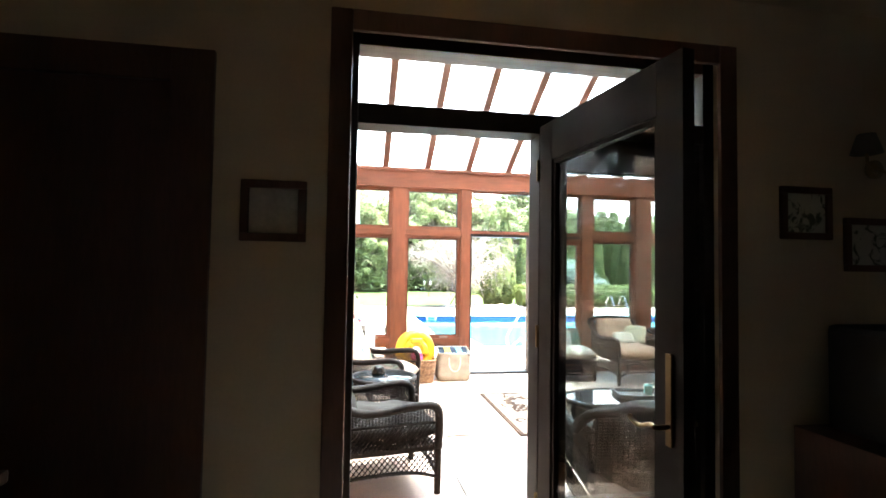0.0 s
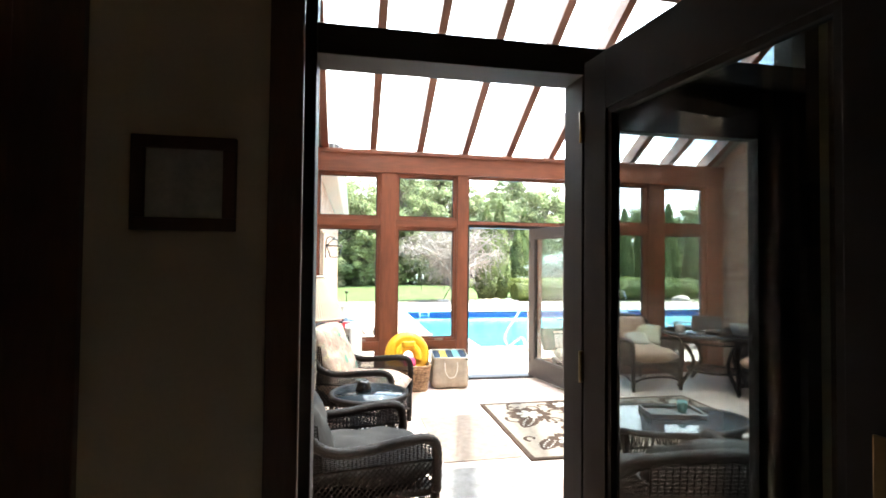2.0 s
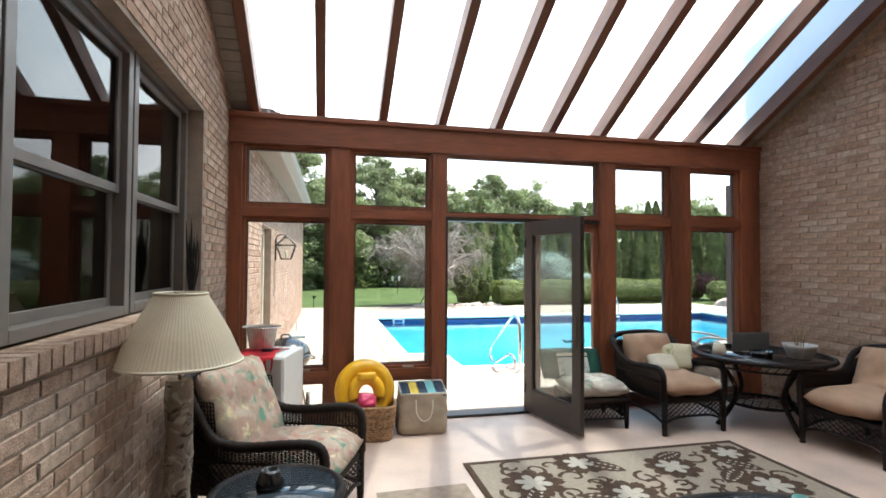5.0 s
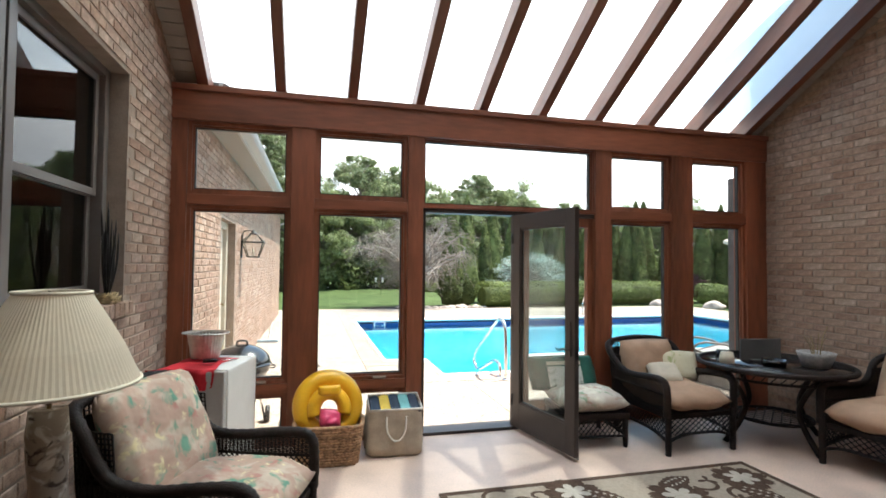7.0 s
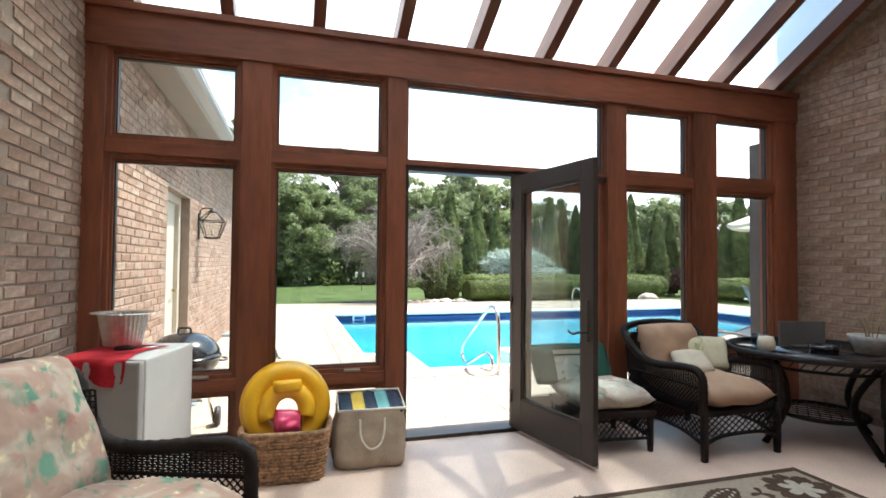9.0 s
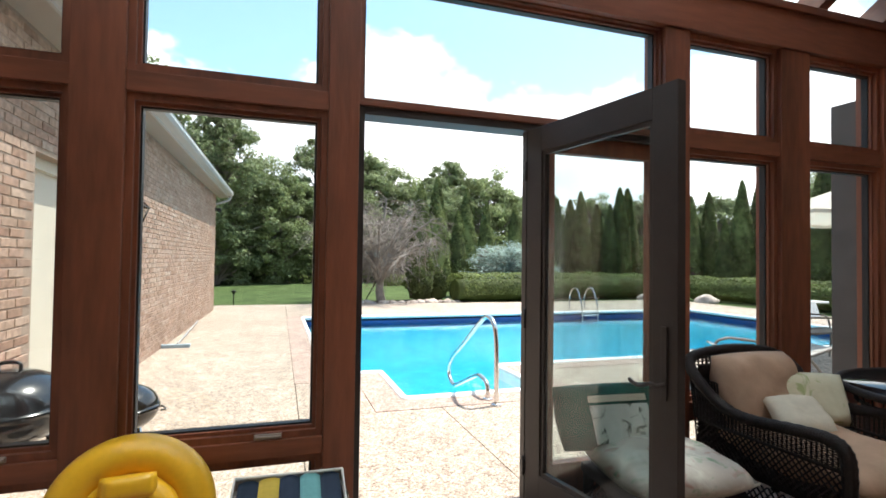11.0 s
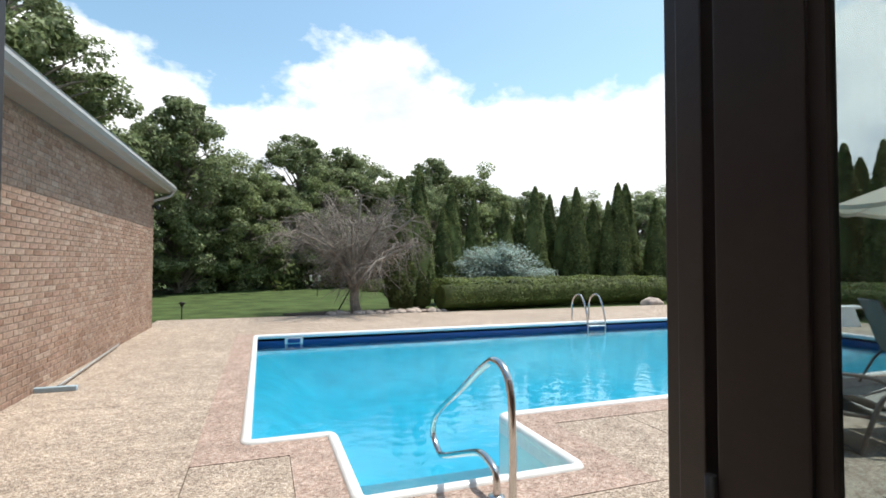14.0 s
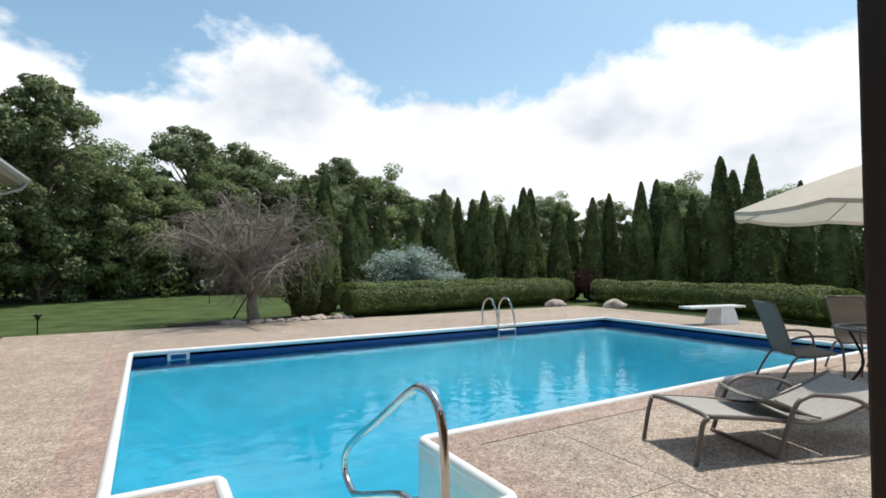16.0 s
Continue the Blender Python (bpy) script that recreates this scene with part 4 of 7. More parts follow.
def hedge(points, width, height, seed, label):
    rng = np.random.default_rng(seed)
    pts = smooth_path([(x, y, 0) for x, y in points], 8)
    P, D = [], []
    bm = bmesh.new()
    tube(bm, [(p.x, p.y, height * 0.42 - 0.05) for p in pts], [min(width, height) * 0.40] * len(pts), 8)
    for a, b in zip(pts, pts[1:]):
        seg = (b - a).length
        n = int(seg * 1500)
        t = rng.random(n)
        side = Vector((-(b - a).y, (b - a).x, 0)).normalized()
        th = rng.uniform(-0.25, math.pi + 0.25, n)
        sx, sz = np.sign(np.cos(th)) * np.abs(np.cos(th)) ** 0.75, np.sign(np.sin(th)) * np.abs(np.sin(th)) ** 0.75
        for i in range(n):
            base = a.lerp(b, t[i])
            k = 1 + 0.22 * noise.noise(Vector((base.x * 1.1, base.y * 1.1, sx[i] + seed))) + 0.08 * (rng.random() - 0.6)
            P.append((base.x + side.x * sx[i] * width / 2 * k, base.y + side.y * sx[i] * width / 2 * k, -0.03 + height * 0.45 + sz[i] * height * 0.55 * k))
            D.append((side.x * sx[i], side.y * sx[i], sz[i] + 0.3))
    D = np.array(D) + rng.normal(size=(len(D), 3)) * 0.5
    top = thing("hedge", label, "hedge")
    c = part("inner_foliage", bm, M_HEDGE, top)
    me = leaf_mesh("foliage", P, D, rng.uniform(0.05, 0.10, len(P)), M_HEDGE, seed, 0.6)
    ob = new("foliage", me)
    ob.parent = top


def garden():
    rng = random.Random(3)
    kinds = [broad_tree(11, 10.0, 3.6, 0.20, 190, 240), broad_tree(12, 8.5, 3.4, 0.18, 190, 240, mat_=M_LEAF_LIGHT), broad_tree(13, 12.5, 4.2, 0.22, 200, 250)]
    # x, y, kind, height
    rows = [(-4.4, 26.6, 2, 9.6), (-6.4, 25.0, 0, 7.6), (-1.6, 28.6, 1, 6.8), (-3.2, 30.0, 1, 7.4), (1.6, 33.2, 2, 9.9), (0.0, 30.2, 0, 6.4), (4.6, 33.5, 0, 9.4), (3.0, 30.5, 1, 6.6), (7.2, 34.0, 1, 7.8), (10.0, 31.2, 2, 8.6), (8.4, 29.0, 0, 6.6),
            (12.8, 31.0, 1, 7.8), (15.4, 31.5, 0, 6.6), (18.0, 32.0, 2, 6.9), (21.0, 30.0, 1, 6.4), (24.0, 28.0, 0, 6.5), (26.6, 29.3, 1, 7.0), (29.5, 26.3, 0, 6.7), (30.8, 21.5, 1, 7.5), (28, 17.5, 0, 6.2), (27.5, 13.0, 1, 5.4), (27, 9.0, 0, 5.6), (27, 5.0, 1, 5.6),
            (-9.2, 20.5, 2, 11.8), (-12.5, 24.0, 0, 12.0), (-9.5, 28.0, 1, 10.0), (-17.0, 24.0, 0, 11.0), (-21.0, 18.0, 2, 12.0)]
    built = (10.4, 8.9, 12.9)
    for x, y, k, high in rows:
        plant("deciduous_tree", kinds[k], pose(x, y, -0.07, 0, 0, rng.uniform(0, 360)) @ Matrix.Scale(high / built[k], 4), "tall leafy green tree at the edge of the lawn", "tree", "trees behind the garden")
    # dark undergrowth along the tree line
    P, D = [], []
    r2 = np.random.default_rng(5)
    for i in range(70):
        x = -22 + i * 0.62
        p, d = blob_points(r2, (x, 29.5 + r2.normal() * 0.8 - max(0, -x - 8) * 0.55, 0.7), (1.0, 0.8, 1.0 + 0.5 * r2.random()), 260, 0.4)
        P.append(p), D.append(d)
    for i in range(60):
        f = i / 59
        p, d = blob_points(r2, (8 + 20 * min(1, f * 1.5) + r2.normal() * 0.5, 23 - 4 * f - max(0, f - 0.6) * 40, 1.1), (1.2, 1.0, 1.5 + 0.6 * r2.random()), 260, 0.4)
        P.append(p), D.append(d)
    P, D = np.vstack(P), np.vstack(D)
    me = leaf_mesh("undergrowth", P, D, r2.uniform(0.15, 0.32, len(P)), M_CEDAR_LEAF, 5)
    tagged(new("undergrowth", me), "dark shrubs under the trees beyond the lawn", "shrubs", kind="stuff")
    cone = [arborvitae(21, 4.6, 0.78), arborvitae(22, 4.2, 0.62), arborvitae(23, 5.2, 0.85)]
    rows = [(3.5, 14.8, 4.12), (4.2, 15.1, 4.43), (5.4, 16.2, 3.4), (5.9, 16.6, 4.3), (7.1, 17.4, 3.9), (8.6, 17.7, 3.85), (9.4, 18.0, 3.75), (9.7, 17.2, 4.5), (11.1, 18.4, 4.38), (11.2, 17.4, 4.22), (11.1, 16.4, 4.42), (12.4, 17.1, 4.05),
            (12.6, 16.4, 3.95), (13.1, 16.4, 4.72), (13.9, 16.9, 4.8), (12.7, 15.7, 2.1), (14.4, 15.7, 4.05), (15.6, 16.2, 3.95), (15.9, 15.2, 4.35), (16.8, 15.1, 4.55), (16.1, 13.6, 3.25), (17.0, 13.6, 4.85), (18.0, 13.6, 5.05), (17.0, 12.2, 4.55),
            (17.7, 11.8, 4.2), (19.0, 12.1, 3.7), (16.9, 10.2, 5.25), (18.2, 10.5, 4.95), (16.9, 9.1, 5.1), (18.3, 9.2, 3.4), (18.7, 8.5, 4.3), (18.1, 7.3, 4.25), (18.4, 6.3, 4.1), (18.6, 5.2, 4.2), (18.5, 4.0, 4.2), (18.4, 2.8, 4.1), (18.5, 1.5, 4.2)]
    tall = (4.6, 4.2, 5.2)
    for i, (x, y, height) in enumerate(rows):
        k = (i * 7 + i // 3) % 3
        plant("arborvitae", cone[k], pose(x, y, -0.07, 0, 0, rng.uniform(0, 360)) @ Matrix.Scale(height / tall[k], 4), "narrow dark green conical evergreen in a row", "tree", "evergreen screen")
    hedge([(4.5, 13.9), (7.5, 14.3), (10.5, 14.7), (13.6, 14.6)], 1.3, 0.95, 31, "clipped rounded green hedge along the pool deck")
    hedge([(14.4, 13.6), (15.0, 11.5), (14.9, 9.0), (14.4, 6.8), (13.8, 5.4)], 1.3, 0.90, 32, "clipped green hedge behind the diving board")


garden()


# ---- fabrics and small materials ----
def print_fabric(name, ground, colours, scale, rough=0.85, smear=1.6):
    """A printed cloth: soft-edged blotches of several colours over a ground."""
    m = bpy.data.materials.new(name)
    m.use_nodes = True
    nt = m.node_tree
    N, L = nt.nodes, nt.links
    b = N["Principled BSDF"]
    b.inputs["Roughness"].default_value = rough
    b.inputs["Specular IOR Level"].default_value = 0.2
    tc = N.new("ShaderNodeTexCoord")
    col = None
    for k, (c, th) in enumerate(colours):
        n = N.new("ShaderNodeTexNoise")
        n.inputs["Scale"].default_value, n.inputs["Detail"].default_value, n.inputs["Distortion"].default_value = scale * (1 + 0.35 * k), 3, smear
        mp = N.new("ShaderNodeMapping")
        mp.inputs["Location"].default_value = (3.7 * k, 1.9 * k, 5.1 * k)
        L.new(tc.outputs["Object"], mp.inputs[0]), L.new(mp.outputs[0], n.inputs["Vector"])
        r = N.new("ShaderNodeValToRGB")
        r.color_ramp.elements[0].position, r.color_ramp.elements[1].position = th - 0.03, th + 0.09
        L.new(n.outputs["Fac"], r.inputs[0])
        mx = N.new("ShaderNodeMix")
        mx.data_type = "RGBA"
        L.new(r.outputs[0], mx.inputs["Factor"])
        if col is None:
            mx.inputs["A"].default_value = (*ground, 1)
        else:
            L.new(col, mx.inputs["A"])
        mx.inputs["B"].default_value = (*c, 1)
        col = mx.outputs["Result"]
    L.new(col, b.inputs["Base Color"])
    n = N.new("ShaderNodeTexNoise")
    n.inputs["Scale"].default_value = 9
    bp = N.new("ShaderNodeBump")
    bp.inputs["Strength"].default_value, bp.inputs["Distance"].default_value = 0.5, 0.03
    L.new(tc.outputs["Object"], n.inputs["Vector"]), L.new(n.outputs["Fac"], bp.inputs["Height"]), L.new(bp.outputs[0], b.inputs["Normal"])
    return m


M_FLORAL = print_fabric("floral_cotton", (0.37, 0.245, 0.19), [((0.44, 0.345, 0.27), 0.50), ((0.36, 0.17, 0.14), 0.62), ((0.12, 0.24, 0.17), 0.585), ((0.60, 0.50, 0.30), 0.63)], 7.5, smear=0.5)
M_PALE_FLORAL = print_fabric("faded_floral_cotton", (0.50, 0.43, 0.36), [((0.60, 0.55, 0.46), 0.5), ((0.42, 0.26, 0.21), 0.61), ((0.22, 0.31, 0.20), 0.61)], 8.0, smear=0.6)
M_TAN = material("tan_cotton", (0.41, 0.262, 0.176), 0.9, var=0.08, scale=6, bump=0.4, bump_scale=16, spec=0.15)
M_GREYCLOTH = material("charcoal_cotton", (0.048, 0.043, 0.040), 0.9, var=0.1, scale=6, bump=0.4, bump_scale=16, spec=0.15)
M_CREAM = material("cream_cotton", (0.62, 0.54, 0.42), 0.9, var=0.06, scale=8, bump=0.3, bump_scale=24, spec=0.15)
M_PALM = print_fabric("palm_print_cloth", (0.60, 0.54, 0.38), [((0.34, 0.36, 0.17), 0.60)], 9.0)
M_GREEN = material("dark_green_canvas", (0.012, 0.085, 0.058), 0.85, var=0.1, scale=8, bump=0.3, bump_scale=30)
M_SHADE = material("pleated_ivory_shade", (0.70, 0.60, 0.46), 0.85, var=0.03, scale=6, leafy=0.45)
M_BIRCH = print_fabric("birch_bark", (0.27, 0.22, 0.175), [((0.46, 0.41, 0.35), 0.54), ((0.07, 0.05, 0.04), 0.57)], 13.0)
M_APPLIANCE = material("white_enamel", (0.72, 0.70, 0.66), 0.4, var=0.03, scale=5)
# the white enamel greyed down: shade on the fridge front, put into its colour
M_APPLIANCE_SHADED = material("grey_enamel", (0.40, 0.38, 0.35), 0.45, var=0.04, scale=5)
M_RED = material("red_cloth", (0.50, 0.012, 0.022), 0.85, var=0.1, scale=10, bump=0.3)
M_FOIL = material("aluminium_pan", (0.62, 0.60, 0.56), 0.35, 1.0, var=0.12, scale=20, bump=0.4)
M_STRAW = material("woven_straw", (0.34, 0.20, 0.11), 0.8, var=0.35, scale=30, bump=0.8, bump_scale=60, piece=0.3)
M_YELLOW = material("yellow_vinyl", (0.80, 0.42, 0.020), 0.32, var=0.05, scale=4)
M_PINK = material("pink_plastic", (0.72, 0.06, 0.16), 0.4, var=0.1, scale=8)
M_BURLAP = material("beige_canvas", (0.42, 0.345, 0.26), 0.9, var=0.14, scale=9, bump=0.5, bump_scale=120)
M_ROPE = material("white_rope", (0.70, 0.66, 0.58), 0.8, var=0.06)
M_TEAL = material("teal_cloth", (0.16, 0.38, 0.36), 0.85, var=0.08)
M_NAVY = material("navy_cloth", (0.016, 0.028, 0.05), 0.85, var=0.1)
M_GOLD = material("yellow_cloth", (0.62, 0.42, 0.06), 0.85, var=0.08)
M_TABLETOP = material("dark_glass_tabletop", (0.018, 0.016, 0.016), 0.08, var=0.1, scale=10)
M_SMOKE = material("smoked_glass_top", (0.03, 0.04, 0.05), 0.05, var=0.05)
M_POT = material("glazed_pot", (0.42, 0.40, 0.38), 0.3, var=0.2, scale=18)
M_JAR = material("dark_glazed_pot", (0.055, 0.045, 0.042), 0.3, var=0.2, scale=18)
M_GREYBOX = material("dull_grey_plastic", (0.10, 0.095, 0.09), 0.5, var=0.08)
M_RUG = material("beige_rug_pile", (0.36, 0.29, 0.225), 0.95, var=0.1, scale=40, bump=0.6, bump_scale=220, spec=0.1)
M_RUG_BROWN = material("brown_rug_pile", (0.085, 0.052, 0.036), 0.95, var=0.15, scale=40, bump=0.6, bump_scale=220, spec=0.1)
M_RUG_CREAM = material("cream_rug_pile", (0.47, 0.41, 0.34), 0.95, var=0.08, scale=40, bump=0.6, bump_scale=220, spec=0.1)
M_MAT = material("tan_coir_mat", (0.36, 0.27, 0.21), 0.95, var=0.14, scale=14, bump=0.6, bump_scale=200, spec=0.1)
M_MAT_GREY = material("grey_door_mat", (0.30, 0.275, 0.255), 0.95, var=0.14, scale=14, bump=0.6, bump_scale=200, spec=0.1)
M_GRILL = material("black_enamel", (0.010, 0.010, 0.011), 0.18, var=0.1, coat=0.4)
M_IRON = material("dark_iron", (0.03, 0.028, 0.026), 0.5, 0.6, var=0.15)
M_LOUNGE = material("taupe_painted_tube", (0.16, 0.135, 0.115), 0.4, var=0.08)
M_SLING = material("grey_mesh_sling", (0.36, 0.335, 0.30), 0.8, var=0.08, scale=30, bump=0.3, bump_scale=200)
M_CANOPY = material("cream_umbrella_canvas", (0.66, 0.58, 0.47), 0.85, var=0.04, scale=5, leafy=0.3)
M_ROCK = material("pale_field_stone", (0.40, 0.33, 0.28), 0.9, var=0.25, scale=5, bump=0.7, bump_scale=20)
M_MULCH = material("dark_mulch", (0.07, 0.045, 0.03), 0.95, var=0.35, scale=20, bump=0.9, bump_scale=60)
M_PAPER = material("aged_paper", (0.45, 0.41, 0.35), 0.7, var=0.12, scale=12)
M_DRY = material("dried_grass", (0.30, 0.22, 0.11), 0.9, var=0.25, piece=0.3)
M_BLUE = material("blue_plastic", (0.03, 0.22, 0.50), 0.4, var=0.06)


# ---- wicker seats ----
def lattice(bm, corner, u, v, nu, nv, r=0.004, diag=False):
    """Woven strands filling the patch corner + a*u + b*v."""
    corner, u, v = Vector(corner), Vector(u), Vector(v)
    n = u.cross(v).normalized() * r
    if diag:
        for s in (1, -1):
            for i in range(-nv, nu + 1):
                pts = []
                for k in range(nv + 1):
                    a = (i + k if s > 0 else i + nv - k) / nu
                    if -0.001 <= a <= 1.001:
                        pts.append(corner + u * a + v * (k / nv) + n * s * 0.6)
                if len(pts) > 1:
                    tube(bm, [pts[0], pts[-1]], r, 4, caps=False)
        return
    for i in range(nu + 1):
        tube(bm, [corner + u * i / nu, corner + u * i / nu + v], r, 4, caps=False)
    for j in range(nv + 1):
        pts = [corner + v * j / nv + u * i / nu + n * (1 if (i + j) % 2 else -1) for i in range(nu + 1)]
        tube(bm, pts, r * 0.9, 4, caps=False)


def wicker_chair(label, category, m, cloth, half=0.33, back=0.84, boxy=False, group="", name="wicker_armchair", seed=0.0):
    """A deep wicker seat facing -y at its own origin on the floor: level arms with turned-down fronts that sweep up into a low rolled back."""
    c = thing(name, label, category, m, group)
    d0, d1, arm = -0.42, 0.38, 0.60
    for sx in (-1, 1):
        for y in (d0, d1):
            bm = bmesh.new()
            x = sx * (half if y < 0 else half - 0.05)
            tube(bm, smooth_path([(x, y, 0), (x, y, 0.02), (x, y, 0.06), (x, y, 0.36)], 3), [0.020, 0.024, 0.027, 0.023, 0.023, 0.023, 0.026, 0.027, 0.027, 0.027], 8)
            part("leg", bm, M_BLACKWICKER, c)
    h = half + 0.012
    run = [(-h, d0, 0.32), (-h, d0 - .004, 0.50), (-h - .004, d0 + .012, arm - .015), (-h - .006, d0 + .075, arm + .018), (-h - .010, d0 + .22, arm + .012), (-h - .012, -0.02, arm - .008), (-h - .010, 0.13, arm - .004),
           (-h - .022, 0.24, arm + .05), (-h - .040, 0.345, back - .09), (-h * .98, 0.42, back - .028), (-h * .60, 0.45, back), (0, 0.455, back + .012)]
    run = run + [(-x, y, z) for x, y, z in run[-2::-1]]
    bm = bmesh.new()
    path = smooth_path(run, 6)
    tube(bm, path, [0.028 + 0.0035 * (i % 2) for i in range(len(path))], 8)
    part("braided_roll", bm, M_BLACKWICKER, c)
    for sx in (-1, 1):
        bm = bmesh.new()
        x = sx * (half + 0.010)
        lattice(bm, (x, d0 + .02, 0.50), (0, 0.76, 0), (0, 0, 0.09), 34, 9, 0.0046)
        lattice(bm, (x, d0 + .02, 0.33), (0, 0.76, 0), (0, 0, 0.17), 24, 5, 0.0046, diag=True)
        lattice(bm, (x, d0 + .02, 0.16), (0, 0.76, 0), (0, 0, 0.13), 20, 3, 0.0046, diag=True)
        tagged(part("side_panel", bm, M_BLACKWICKER, c), kind="stuff")
        bm = bmesh.new()
        tube(bm, smooth_path([(x, d0, 0.12), (x, -0.2, 0.17), (x, 0.16, 0.17), (x - sx * .04, d1, 0.12)], 5), 0.014, 6)
        part("side_stretcher", bm, M_BLACKWICKER, c)
        bm = bmesh.new()
        tube(bm, [(x, d0, 0.495), (x, d1 - .06, 0.495)], 0.010, 6)
        part("side_rail", bm, M_BLACKWICKER, c)
        # woven wing from the arm up to the rolled back
        bm = bmesh.new()
        lattice(bm, (x, 0.20, 0.50), (-sx * .02, 0.20, 0), (0, 0.03, back - 0.62), 10, 14, 0.005)
        tagged(part("wing_panel", bm, M_BLACKWICKER, c), kind="stuff")
    bm = bmesh.new()
    lattice(bm, (-half + .02, 0.385, 0.30), (2 * half - .04, 0, 0), (0, 0.06, back - 0.31), int(half * 64), 28, 0.005)
    box(bm, -half + .03, half - .03, 0.392, 0.397, 0.3, back - 0.06)
    tagged(part("back_panel", bm, M_BLACKWICKER, c), kind="stuff")
    bm = bmesh.new()
    box(bm, -half, half, d0, d1, 0.295, 0.335, bevel=0.008)
    part("seat_frame", bm, M_BLACKWICKER, c)
    bm = bmesh.new()
    lattice(bm, (-half, d0 - .004, 0.17), (2 * half, 0, 0), (0, 0, 0.13), int(half * 34), 3, 0.0046, diag=True)
    tagged(part("front_apron", bm, M_BLACKWICKER, c), kind="stuff")
    bm = bmesh.new()
    tube(bm, smooth_path([(-half, d0, 0.115), (-half * .5, d0, 0.165), (half * .5, d0, 0.165), (half, d0, 0.115)], 6), 0.014, 6)
    part("front_stretcher", bm, M_BLACKWICKER, c)
    bm = bmesh.new()
    cushion(bm, 2 * half - 0.02, 0.76, 0.20, pose(0, -0.09, 0.435, 2), 0.55, 16, half + seed, 0.028)
    part("seat_cushion", bm, cloth, c)
    high = 0.66 if boxy else 0.50
    bm = bmesh.new()
    cushion(bm, 2 * half - (0.03 if boxy else 0.07), high, 0.22, pose(0, 0.245, back - high * 0.44 + (0.02 if boxy else 0.0), 70, 0, 0), 0.30 if boxy else 0.72, 18, half + seed, 0.018 if boxy else 0.042)
    part("back_cushion", bm, cloth, c)
    return c


CHAIRS = "wicker seats in the sunroom"
wicker_chair("dark wicker armchair with charcoal cushions by the doorway", "armchair", pose(-2.47, -3.71, 0, 0, 0, 100), M_GREYCLOTH, back=0.86, group=CHAIRS)
wicker_chair("dark wicker armchair with plump floral cushions by the brick wall", "armchair", pose(-2.385, -1.885, 0, 0, 0, 70), M_FLORAL, 0.345, 0.94, boxy=True, group=CHAIRS, seed=2.0)
wicker_chair("dark wicker armchair with tan cushions by the windows", "armchair", pose(1.325, -0.585, 0, 0, 0, 1), M_TAN, group=CHAIRS, seed=4.0)
wicker_chair("dark wicker armchair with tan cushions beside the round table", "armchair", pose(2.58, -1.71, 0, 0, 0, -84), M_TAN, group=CHAIRS, seed=6.0)
wicker_chair("dark wicker armchair with charcoal cushions behind the coffee table", "armchair", pose(-0.86, -4.47, 0, 0, 0, 170), M_GREYCLOTH, 0.34, 0.79, group=CHAIRS, seed=8.0)


def pillow(label, mat_, w, m):
    bm = bmesh.new()
    cushion(bm, w, w * 0.85, 0.12, m, 0.75, 10, w, 0.01)
    return tagged(part("throw_pillow", bm, mat_), label, "pillow")


pillow("palm print throw pillow on the tan armchair", M_PALM, 0.34, pose(1.55, -0.47, 0.625, 66, 0, -24))
pillow("small cream throw pillow on the tan armchair", M_CREAM, 0.30, pose(1.33, -0.55, 0.575, 36, 0, -14))


